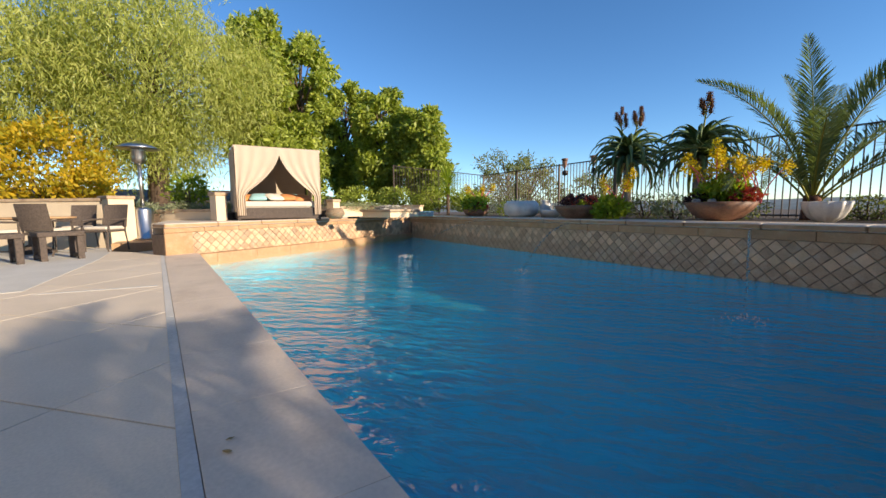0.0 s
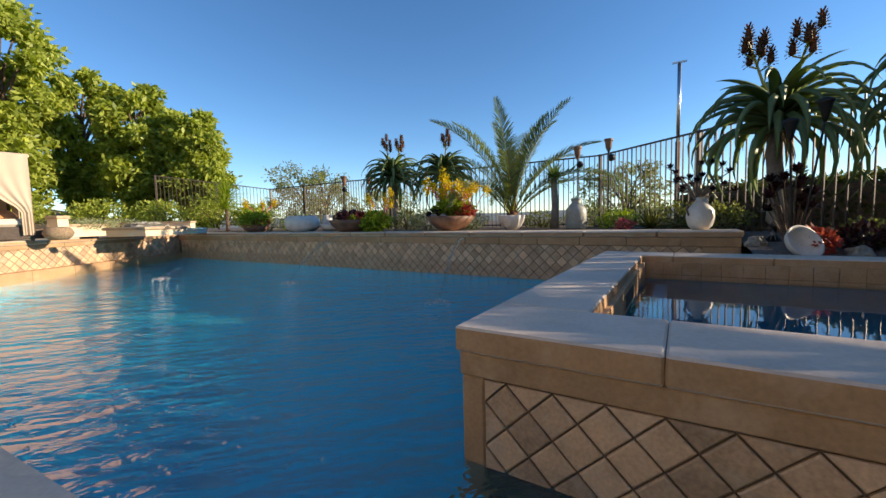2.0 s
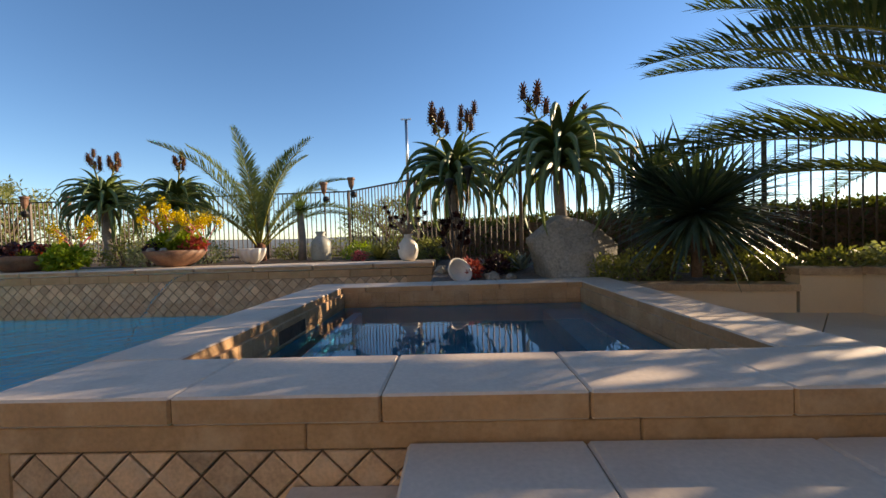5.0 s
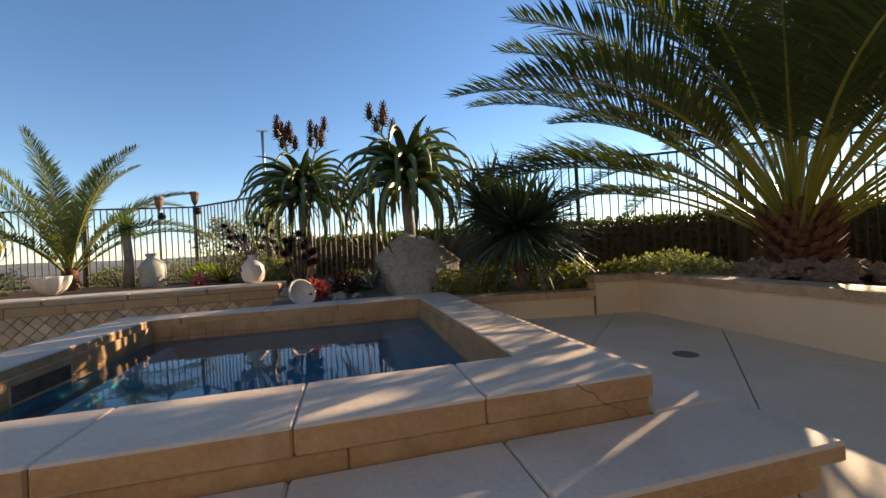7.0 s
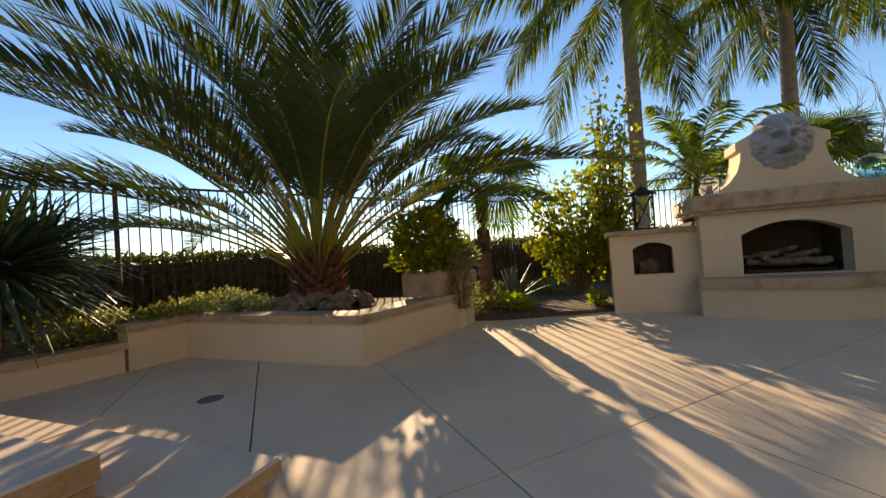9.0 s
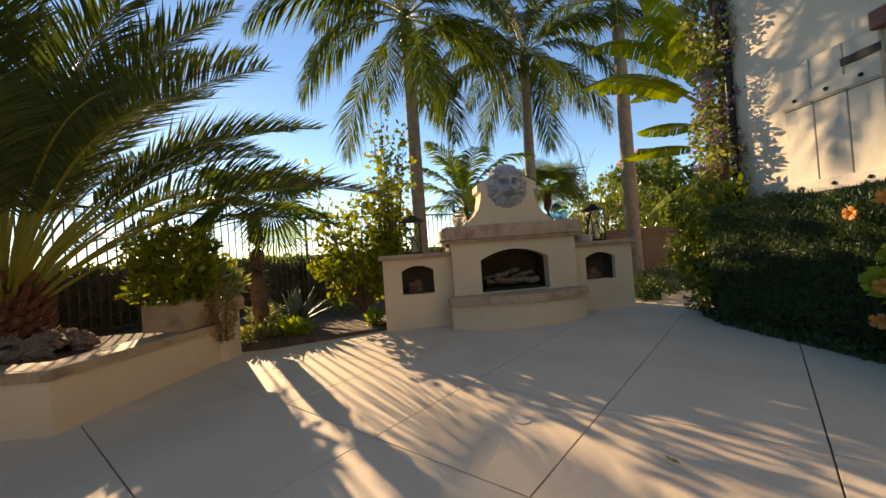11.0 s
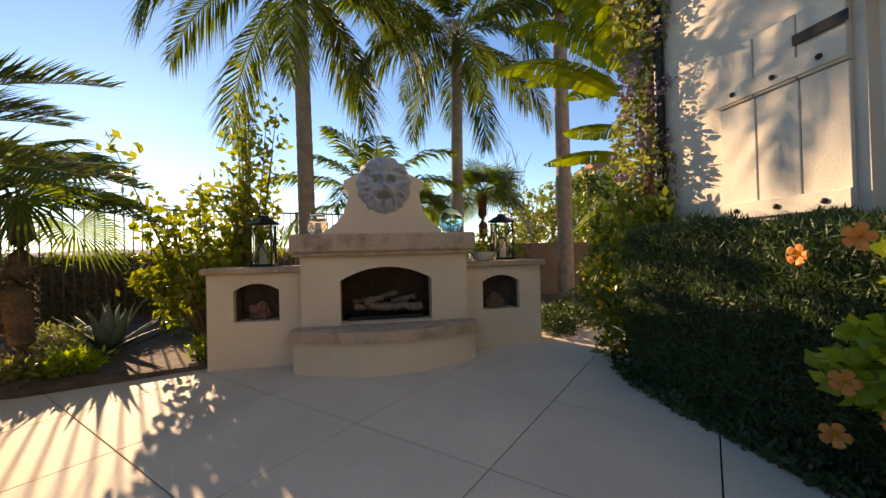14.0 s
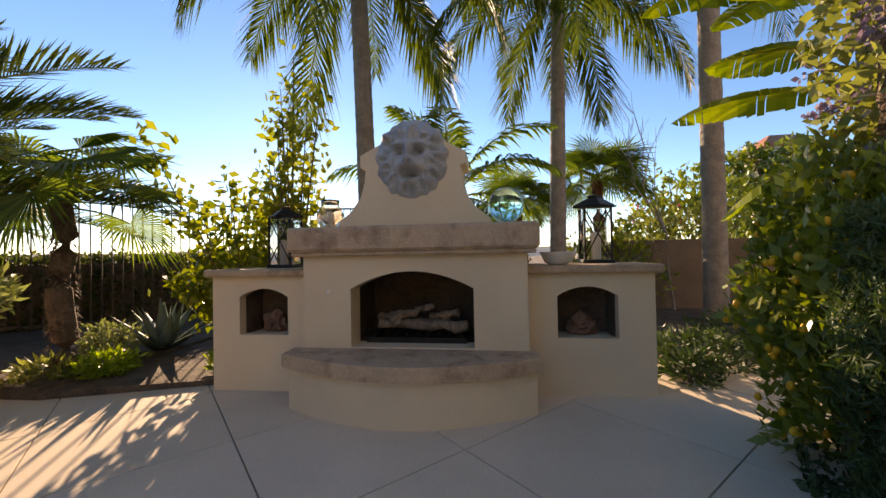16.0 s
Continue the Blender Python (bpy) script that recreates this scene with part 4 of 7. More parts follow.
# ---- plant makers ----
def aloe_tree(x, y, z, crown_z, r, trunk_r, leaves, seed, label, blooms, rot=0):
    random.seed(seed)
    t = thing("tree_aloe", label, "aloe tree", x, y, z)
    h = crown_z - z
    part("trunk", Mesh().tube([(0.025 * math.sin(i), 0.02 * i / 5, h * i / 6) for i in range(7)], [trunk_r * (1.25 - 0.06 * i) * (1 + 0.08 * math.sin(i * 2.3)) for i in range(7)], 10), M_TRUNK, t, "ringed tan aloe trunk", True)
    old = Mesh()
    lv = Mesh()
    for k in range(leaves):
        az = k * 137.5 + random.uniform(-12, 12)
        f = k / leaves
        el = 60 - 48 * f + random.uniform(-8, 8)
        ln = r * random.uniform(1.15, 1.55) * (0.95 + 0.6 * f)
        droop = 124 + 42 * f + random.uniform(-12, 12)
        if f < 0.07:
            droop, ln = 60, r * random.uniform(0.8, 1.15)
        pts = bent((0.03 * math.cos(radians(az)), 0.03 * math.sin(radians(az)), h + 0.14 - 0.42 * f), az, el, ln, droop, 9)
        w = r * 0.078
        lv.thick_leaf(pts, [w * q for q in (1.1, 1.15, 1.1, 1.0, 0.9, 0.78, 0.62, 0.45, 0.27, 0.04)], 0.6, (-math.sin(radians(az)), math.cos(radians(az)), 0))
    part("foliage", lv, L_ALOE, t, "long arching green aloe leaves", True)
    for k in range(leaves // 5):
        az = random.uniform(0, 360)
        pts = bent((0, 0, h - 0.2), az, -35, r * 0.75, 50, 5)
        old.thick_leaf(pts, [0.03, 0.028, 0.022, 0.016, 0.01, 0.003], 0.3, (-math.sin(radians(az)), math.cos(radians(az)), 0))
    part("dry_skirt", old, L_DRY, t, "hanging dry leaves", True)
    for bx, by, bh, n in blooms:
        stem, cone = Mesh(), Mesh()
        bh += 0.30
        top = Vector((bx, by, h + bh))
        mid = Vector((bx * 0.55, by * 0.55, h + bh * 0.45))
        stem.tube([(0, 0, h), mid, top], [0.022, 0.018, 0.012], 6)
        for i in range(n):
            a = i * 2.4
            foot = mid.lerp(top, 0.3 + 0.7 * i / n)
            tip = foot + Vector((math.cos(a) * 0.13, math.sin(a) * 0.13, 0.07 + 0.05 * random.random())) * (r / 0.9)
            stem.tube([foot, tip], [0.012, 0.009], 5)
            hh = 0.27 * r
            # a cone of many tubular flowers
            for j in range(46):
                b = j * 2.399
                zz = j / 46
                rad = 0.062 * r * (1.0 - 0.6 * zz) + 0.006
                c = tip + Vector((math.cos(b) * rad, math.sin(b) * rad, zz * hh))
                d = Vector((math.cos(b) * 0.6, math.sin(b) * 0.6, -0.3 + 1.2 * zz)).normalized() * 0.045 * r
                s = d.cross(Vector((0, 0, 1))).normalized() * 0.011
                cone.add([c - s, c + s, c + d * 0.9 + s, c + d * 0.9 - s, c + d + Vector((0, 0, 0.01))], [(0, 1, 2, 3), (3, 2, 4)])
            cone.lathe([(0.001, 0), (0.055 * r, 0.03), (0.045 * r, hh * 0.6), (0.006, hh)], 8, tip)
        fl = part("bloom", cone, L_FLOWR, t, "rust brown candle-like flower spikes")
        part("stem", stem, L_STALK, fl)
    return t


def spiky_head(m, c, r, n, w, seed, up=0.0, straight=12):
    random.seed(seed)
    for k in range(n):
        f = (k + 0.5) / n
        el = math.degrees(math.asin(1 - 1.55 * f)) + random.uniform(-6, 6) + up
        az = k * 137.5
        pts = bent(c, az, el, r * random.uniform(0.85, 1.1), straight + random.uniform(0, 25), 4)
        m.leaf(pts, [w * 0.8, w, w * 0.8, w * 0.45, 0.002], (-math.sin(radians(az)), math.cos(radians(az)), 0), 0.35)


def agave(name, x, y, z, r, n, w, mat, label, el=55, group="", thick=0.3, curve=30):
    t = thing(name, label, "succulent", x, y, z, random.uniform(0, 90), group)
    m = Mesh()
    for k in range(n):
        f = k / n
        az = k * 137.5
        e = el + 30 * (1 - f) - 45 * f + random.uniform(-5, 5)
        pts = bent((0, 0, 0.02), az, e, r * (0.75 + 0.4 * f) * random.uniform(0.9, 1.1), curve - 55 * 0.4, 6)
        m.thick_leaf(pts, [w * 0.7, w, w * 1.05, w * 0.85, w * 0.55, w * 0.25, 0.002], thick, (-math.sin(radians(az)), math.cos(radians(az)), 0))
    part("foliage", m, mat, t, "", True)
    return t


def shrub(name, x, y, z, rx, ry, rz, n, size, mat, label, category="shrub", aspect=0.5, stems=5, group="", extra=None, shell=0.45, lump=0.35, freq=2.2, droop=0.15):
    t = thing(name, label, category, x, y, z, 0, group)
    m = Mesh()
    pts = blob_points(n, (0, 0, rz * 0.95), (rx, ry, rz), shell, lump, freq)
    pts[:, 2] = np.maximum(pts[:, 2], 0.02)
    leaf_cloud(m, pts, size, aspect, droop, out=(0, 0, 0))
    part("foliage", m, mat, t)
    if stems:
        b = Mesh()
        for k in range(stems):
            a = k * 2.4
            tip = Vector((math.cos(a) * rx * 0.6, math.sin(a) * ry * 0.6, rz * (1.0 + 0.5 * ((k * 7) % 3) / 2)))
            b.tube([(0.03 * math.cos(a), 0.03 * math.sin(a), 0), tip * 0.5 + Vector((0, 0, 0.08 * rz)), tip], [0.022, 0.015, 0.006], 5)
        part("branchwork", b, M_BARK, t)
    if extra:
        emat, en, esize, elabel = extra
        e = Mesh()
        ep = blob_points(en, (0, 0, rz * 0.95), (rx * 1.02, ry * 1.02, rz * 1.02), 0.92, lump, freq)
        for p in ep:
            leaf_cloud(e, np.repeat([p], 5, 0), esize, 0.8, 0.0)
        part("blossom", e, emat, t, elabel, kind="stuff")
    return t


def feather_palm(name, x, y, z, trunk_h, trunk_r, fronds, length, leaflet, label, seed, el0=80, el1=-5, droop0=60, droop1=75, pairs=55, width=0.014, tmat=M_TRUNK, lmat=L_KING, vee=0.3, hang=0.35, shaft=True, lean=(0, 0), bare=0.18, thick=0.02, skirt=0):
    random.seed(seed)
    t = thing(name, label, "palm tree", x, y, z)
    pts = [(lean[0] * (i / 8) ** 1.5, lean[1] * (i / 8) ** 1.5, trunk_h * i / 8) for i in range(9)]
    tr = Mesh()
    ring_n = max(8, int(trunk_h / 0.1))
    tp, tq = [], []
    for i in range(ring_n + 1):
        f = i / ring_n
        j = min(int(f * 8), 7)
        p = Vector(pts[j]).lerp(Vector(pts[j + 1]), f * 8 - j)
        tp.append(p)
        tq.append(trunk_r * (1.12 - 0.25 * f) * (1 + (0.035 if i % 2 else 0)))
    tr.tube(tp, tq, 14)
    part("trunk", tr, tmat, t, "ringed grey trunk" if shaft else "", True)
    top = Vector(pts[-1])
    if shaft:
        part("crownshaft", Mesh().tube([top, top + Vector((0, 0, 0.35)), top + Vector((0, 0, 0.7))], [trunk_r * 0.98, trunk_r * 1.02, trunk_r * 0.6], 12), L_KING, t, "smooth green crownshaft", True)
        top = top + Vector((0, 0, 0.65))
    for k in range(fronds):
        f = (k + 0.5) / fronds
        st, lv = Mesh(), Mesh()
        az = k * 137.5 + random.uniform(-10, 10)
        el = el0 + (el1 - el0) * f + random.uniform(-5, 5)
        b = top + Vector((math.cos(radians(az)), math.sin(radians(az)), 0)) * trunk_r * 0.5 * f - Vector((0, 0, 0.15 * f))
        feather_frond(st, lv, b, az, el, length * random.uniform(0.88, 1.08) * (0.8 + 0.2 * min(1, 3 * f)), droop0 + (droop1 - droop0) * f + random.uniform(-8, 8), pairs, leaflet, width, bare, vee, hang, thick)
        fr = part("frond", lv, lmat, t)
        part("stalk", st, L_STALK, fr)
    return t


def fan_palm(name, x, y, z, trunk_h, trunk_r, fronds, petiole, r, label, seed, tmat=M_FIBRE):
    random.seed(seed)
    t = thing(name, label, "palm tree", x, y, z)
    tr = Mesh().tube([(0.03 * math.sin(i), 0, trunk_h * i / 10) for i in range(11)], [trunk_r * (1.08 - 0.02 * i + 0.04 * math.sin(i * 1.9)) for i in range(11)], 12)
    n = int(260 * trunk_h)
    for k in range(n):
        a, zz = random.uniform(0, 6.28), random.uniform(0.02, trunk_h)
        p = Vector((math.cos(a) * trunk_r, math.sin(a) * trunk_r, zz))
        d = Vector((math.cos(a) * 0.05, math.sin(a) * 0.05, random.uniform(-0.09, 0.03)))
        s = Vector((-math.sin(a), math.cos(a), 0)) * 0.012
        tr.add([p - s, p + s, p + d], [(0, 1, 2)])
    part("trunk", tr, tmat, t, "shaggy brown fibre trunk")
    for k in range(fronds):
        f = (k + 0.5) / fronds
        az = k * 137.5 + random.uniform(-12, 12)
        el = 84 - 86 * f + random.uniform(-6, 6)
        pts = bent((0, 0, trunk_h - 0.05), az, el, petiole * random.uniform(0.85, 1.1), 25, 5)
        st = Mesh().tube(pts, [0.012, 0.011, 0.01, 0.009, 0.008, 0.008], 5)
        lv = Mesh()
        d = (pts[-1] - pts[-2]).normalized()
        side = d.cross(Vector((0, 0, 1)))
        side = side.normalized() if side.length > 0.05 else Vector((1, 0, 0))
        up = side.cross(d)
        tilt, roll = radians(random.uniform(5, 60)), radians(random.uniform(-40, 40))
        side, up = side * math.cos(roll) + up * math.sin(roll), up * math.cos(roll) - side * math.sin(roll)
        d, up = d * math.cos(tilt) - up * math.sin(tilt), up * math.cos(tilt) + d * math.sin(tilt)
        blades = 38
        for j in range(blades):
            a = radians(-125 + 250 * (j + 0.5) / blades)
            o = d * math.cos(a) + side * math.sin(a) + up * 0.12
            o.normalize()
            ln = r * (0.75 + 0.25 * math.cos(a * 0.6)) * random.uniform(0.9, 1.05)
            e1 = pts[-1] + o * ln * 0.55
            e2 = pts[-1] + o * ln - Vector((0, 0, ln * random.uniform(0.12, 0.32)))
            s = (d * -math.sin(a) + side * math.cos(a)) * 0.014 * (r / 0.6)
            c = pts[-1]
            lv.add([c, e1 - s + up * 0.008, e1 - up * 0.006, e1 + s + up * 0.008, e2], [(0, 1, 2), (0, 2, 3), (1, 4, 2), (2, 4, 3)])
        fr = part("frond", lv, L_FAN, t)
        part("stalk", st, L_STALK, fr)
    return t


def broad_tree(name, x, y, z, h, crown, n, size, mat, label, seed, trunk_r=0.14, clumps=16, aspect=0.4, weep=0.0, low=0.3, narrow=1.0):
    """A tree with a tapered trunk, limbs, and a crown of leafy clumps with gaps between."""
    random.seed(seed)
    t = thing(name, label, "tree", x, y, z)
    wood, lv = Mesh(), Mesh()
    limb = 0.4 if not weep else 0.2
    wood.tube([(0, 0, 0), (0.08, 0.05, h * 0.3), (-0.05, 0.1, h * 0.6), (0.05, 0, h * 0.92)], [trunk_r * 1.3, trunk_r, trunk_r * 0.6, trunk_r * 0.15], 9)
    for k in range(clumps):
        f = (k + 0.5) / clumps
        a = k * 2.4 + random.uniform(-0.4, 0.4)
        zz = h * (low + (1 - low) * f)
        rad = crown * narrow * math.sin(math.pi * min(1, (0.18 + 0.8 * (1 - f)))) * random.uniform(0.45, 0.85)
        c = Vector((math.cos(a) * rad, math.sin(a) * rad, zz))
        wood.tube([(0, 0, zz * 0.72), c * 0.55 + Vector((0, 0, zz * 0.4)), c], [trunk_r * limb, trunk_r * limb * 0.5, 0.008], 5)
        cr = crown * random.uniform(0.28, 0.48) * (1.15 - 0.5 * f)
        pts = blob_points(n // clumps, c, (cr, cr, cr * (0.75 if not weep else 0.55)), 0.35, 0.45, 2.5)
        if weep:
            k2 = rng.random(len(pts)) < 0.75
            pts[k2, 2] -= rng.uniform(0, weep, k2.sum()) ** 1.0
        leaf_cloud(lv, pts, size, aspect, 0.3 + 1.2 * (weep > 0))
    part("trunk", wood, M_BARK, t, "", True)
    part("crown", lv, mat, t)
    return t


def pot(name, profile, mat, label, x, y, z, ribs=0, rib=0.0, sx=1.0, sy=1.0, soil_r=0.0, soil_z=0.0, category="planter", rz=0):
    t = thing(name, label, category, x, y, z, rz)
    part("body", Mesh().lathe(profile, 40, (0, 0, 0), sx, sy, 0, ribs, rib), mat, t, "", True)
    if soil_r:
        part("soil", Mesh().lathe([(0.001, soil_z - 0.02), (soil_r, soil_z - 0.02), (soil_r, soil_z), (0.001, soil_z + 0.03)], 24, (0, 0, 0), sx, sy), M_SOIL, t)
    return t


def bowl_garden(x, y, z, r, seed, mixes):
    """Succulents in a bowl: rosettes and loose bloom stalks, each a thing of its own."""
    random.seed(seed)
    for kind, dx, dy, s in mixes:
        px, py, pz = x + dx * r, y + dy * r, z
        if kind == "lime":
            shrub("aeonium", px, py, pz, 0.2 * s, 0.2 * s, 0.14 * s, 380, 0.07 * s, L_LIME, "bright lime green leafy succulent in the bowl", "succulent", 0.6, 3)
        elif kind == "red":
            shrub("red_succulent", px, py, pz, 0.14 * s, 0.14 * s, 0.09 * s, 240, 0.06 * s, L_RED, "red tinged succulent rosette in the bowl", "succulent", 0.6, 3)
        elif kind == "green":
            agave("green_succulent", px, py, pz, 0.2 * s, 26, 0.03 * s, L_LIME, "green succulent rosette in the bowl", 60)
        elif kind == "dark":
            shrub("dark_succulent", px, py, pz, 0.2 * s, 0.2 * s, 0.1 * s, 260, 0.06 * s, L_DARK, "dark purple succulent mat in the bowl", "succulent", 0.7, 3)
        elif kind == "yellow":
            t = thing("yellow_bloom", "yellow flower panicles on arching pink stalks", "flower", px, py, pz)
            st, fl = Mesh(), Mesh()
            for k in range(3):
                a = random.uniform(0, 6.28)
                pts = bent((0, 0, 0), math.degrees(a), 75, 0.58 * s * random.uniform(0.75, 1.1), 40, 6)
                st.tube(pts, [0.008] * 6 + [0.004], 5)
                leaf_cloud(fl, blob_points(150, pts[-1], (0.07 * s, 0.07 * s, 0.11 * s), 0.2, 0.3), 0.028 * s, 0.8, 0)
            part("blossom", fl, L_FLOWY, t, kind="stuff")
            part("flower_stalk", st, L_PINK, t)
        elif kind == "ball":
            tagged(new("round_stone", lump_mesh((0.06 * s, 0.06 * s, 0.055 * s), px, 0.08).data("round_stone", M_ROCK)), "small round tan stone in the bowl", "stone").matrix_basis = pose(px, py, pz + 0.03)


# ---- fence ----
fence = thing("fence", "tall bronze painted iron picket fence behind the beds", "fence")
rod_me = Mesh().box(-0.009, -0.009, 0, 0.009, 0.009, 1.0).data("rod", M_IRON)
post_me = Mesh().box(-0.03, -0.03, 0, 0.03, 0.03, 1.0, 0.004).data("post", M_IRON)
FENCE = [(-15.6, 6.9, 0.9, 2.65), (-13.6, 10.2, 0.5, 2.2), (-0.7, 10.0, 0.45, 2.2), (3.1, 6.6, 0.4, 2.2), (6.4, 5.75, 0.4, 2.25), (10.2, 3.3, 0.2, 2.2), (12.0, 1.4, 0.15, 2.15), (13.3, -2.6, 0.15, 2.15)]
for (ax, ay, ab, at_), (bx, by, bb, bt) in zip(FENCE[:-1], FENCE[1:]):
    ln = math.hypot(bx - ax, by - ay)
    rz = math.degrees(math.atan2(by - ay, bx - ax))
    npost = max(1, round(ln / 2.2))
    for i in range(npost):
        f = i / npost
        zb, zt = ab + (bb - ab) * f, at_ + (bt - at_) * f
        p = piece("post", post_me, fence, pose(ax + (bx - ax) * f, ay + (by - ay) * f, zb - 0.1, 0, 0, rz))
        p.scale = (1, 1, zt - zb + 0.14)
    nr = int(ln / 0.122)
    for i in range(1, nr):
        f = i / nr
        zb, zt = ab + (bb - ab) * f + 0.08, at_ + (bt - at_) * f
        p = piece("rod", rod_me, fence, pose(ax + (bx - ax) * f, ay + (by - ay) * f, zb, 0, 0, rz))
        p.scale = (1, 1, zt - zb)
    for dz0, dz1 in ((at_ - 0.005, bt - 0.005), (ab + 0.12, bb + 0.12)):
        d = Vector((bx - ax, by - ay, 0)).normalized()
        nrm = Vector((-d.y, d.x, 0)) * 0.018
        q = lambda x, y, zz: [(x - nrm.x, y - nrm.y, zz), (x + nrm.x, y + nrm.y, zz), (x + nrm.x, y + nrm.y, zz + 0.032), (x - nrm.x, y - nrm.y, zz + 0.032)]
        part("rail", Mesh().rings([q(ax, ay, dz0), q(bx, by, dz1)], True, True), M_IRON, fence)

# clipped hedge beyond the fence, hills and far trees
hm, hcore = Mesh(), Mesh()
HED = [(1.2, 10.4), (4.0, 8.0), (7.2, 7.0), (11.4, 4.2), (13.3, 2.0), (14.8, -3.5)]
for (ax, ay), (bx, by) in zip(HED[:-1], HED[1:]):
    ln = math.hypot(bx - ax, by - ay)
    n = int(ln * 1500)
    u = rng.random(n)
    side = rng.uniform(-0.45, 0.45, n)
    zz = np.where(rng.random(n) < 0.5, 1.28 + rng.normal(0, 0.045, n), rng.uniform(0.0, 1.3, n))
    side = np.where(zz < 1.15, np.where(rng.random(n) < 0.75, -0.5, 0.5) + rng.normal(0, 0.05, n), side)
    nx, ny = -(by - ay) / ln, (bx - ax) / ln
    pts = np.stack([ax + (bx - ax) * u + nx * side * np.sign(1), ay + (by - ay) * u + ny * side, zz], 1)
    leaf_cloud(hm, pts, 0.085, 0.5, -0.2)
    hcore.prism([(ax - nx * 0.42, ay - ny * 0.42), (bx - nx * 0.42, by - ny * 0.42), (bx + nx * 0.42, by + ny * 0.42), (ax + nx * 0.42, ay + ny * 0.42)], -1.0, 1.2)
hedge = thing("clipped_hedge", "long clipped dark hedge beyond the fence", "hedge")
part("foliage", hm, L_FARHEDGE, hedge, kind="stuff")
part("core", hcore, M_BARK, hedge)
# distance haze is mixed into the hills' grey-blue colour
M_HILL = material("hazy far hills", (0.16, 0.19, 0.19), 1.0, 0.2, 0.02, 0.2, 0.0)
hill = Mesh()
N = 120
rings = [[], [], []]
for i in range(N):
    a = 2 * math.pi * i / N
    R = 420
    hgt = 7 + 9 * max(0, noise.noise(Vector((math.cos(a) * 2.2, math.sin(a) * 2.2, 0.4)))) + 2.5 * noise.noise(Vector((math.cos(a) * 9, math.sin(a) * 9, 1)))
    rings[0].append((math.cos(a) * R, math.sin(a) * R, -2.6))
    rings[1].append((math.cos(a) * (R + 40), math.sin(a) * (R + 40), hgt * 0.7))
    rings[2].append((math.cos(a) * (R + 90), math.sin(a) * (R + 90), hgt))
hill.rings(rings)
structure("backdrop", hill, M_HILL, "low hazy hills on the horizon", "hills", True)
broad_tree("olive_tree", -0.8, 16.0, -2.0, 4.6, 1.9, 5200, 0.17, L_OLIVE, "round olive green tree beyond the fence", 11, 0.12, 20, 0.3, low=0.4)
broad_tree("garden_tree", -21.5, 18.2, -2.0, 6.6, 2.6, 4200, 0.24, L_OLIVE, "feathery tree far beyond the fence", 12, 0.15, 18, 0.3, low=0.35)
broad_tree("garden_tree", -18.0, 17.0, -2.0, 5.6, 2.2, 3200, 0.24, L_OLIVE, "feathery tree far beyond the fence", 13, 0.15, 18, 0.3, low=0.35)
broad_tree("garden_tree", -13.0, 17.0, -2.0, 4.4, 2.4, 2600, 0.22, L_OLIVE, "low rounded tree beyond the fence", 14, 0.15, 18, 0.3, low=0.35)

# ---- bed behind the spa ----
def faceted_rock(planes, seed, rings=30, segs=44, rough=0.03):
    """A broken stone: the space inside a few tilted planes, with rounded and chipped edges."""
    ns = [(Vector(p[:3]).normalized(), p[3]) for p in planes]
    rr = []
    for j in range(rings + 1):
        th = math.pi * j / rings
        ring = []
        for i in range(segs):
            ph = 2 * math.pi * i / segs
            u = Vector((math.sin(th) * math.cos(ph), math.sin(th) * math.sin(ph), -math.cos(th)))
            k = sum((max(0.001, n.dot(u)) / d) ** 26 for n, d in ns) ** (-1 / 26)
            k *= 1 + rough * 1.6 * noise.noise(u * 3.2 + Vector((seed, 0, 0))) + rough * noise.noise(u * 9 + Vector((seed, 5, 0)))
            ring.append(tuple(u * k))
        rr.append(ring)
    return Mesh().rings(rr, True, True)


ROCK_FACES = [(0.22, -0.1, 0.97, 0.40), (0.54, 0.05, 0.84, 0.367), (-0.62, 0.0, 0.78, 0.45), (-0.92, -0.1, -0.38, 0.513), (0.87, 0.0, -0.49, 0.585), (0, 0, -1, 0.5), (0.1, -1, 0.3, 0.40), (-0.55, -0.8, 0.1, 0.46), (0.5, -0.85, 0.2, 0.45), (0, 1, 0.2, 0.45), (0.6, 0.8, 0, 0.5), (-0.6, 0.8, 0, 0.5)]
boulder = solid("boulder", faceted_rock(ROCK_FACES, 4.4), M_ROCK, "large angular grey boulder in the gravel bed", "boulder", at=pose(3.62, 5.70, 0.77))
aloe_tree(3.6, 6.02, 0.4, 2.24, 0.88, 0.08, 66, 3, "tree aloe with drooping green leaves behind the boulder", [(-0.44, 0.05, 0.42, 6), (0.36, -0.05, 0.12, 2)])
aloe_tree(2.0, 6.75, 0.4, 2.10, 0.78, 0.085, 66, 5, "tree aloe with rust flower spikes behind the spa", [(-0.3, 0.0, 0.55, 8), (0.3, 0.05, 0.6, 6)])
yuc = thing("spiky_yucca", "large blue green spiky yucca clump", "yucca", 4.85, 4.78, 0.38)
for i, (cx, cy, cz, r, n) in enumerate([(0, 0, 0.76, 1.12, 270), (-0.15, 0.6, 1.1, 0.95, 190), (0.5, 0.42, 0.9, 0.9, 150)]):
    m = Mesh()
    spiky_head(m, (cx, cy, cz), r, n, 0.031, 40 + i)
    hd = part("head", m, L_YUCCA, yuc, kind="stuff")
    part("stem", Mesh().tube([(cx * 0.6, cy * 0.6, 0), (cx, cy, cz)], [0.06, 0.05], 7), M_BARK, hd)
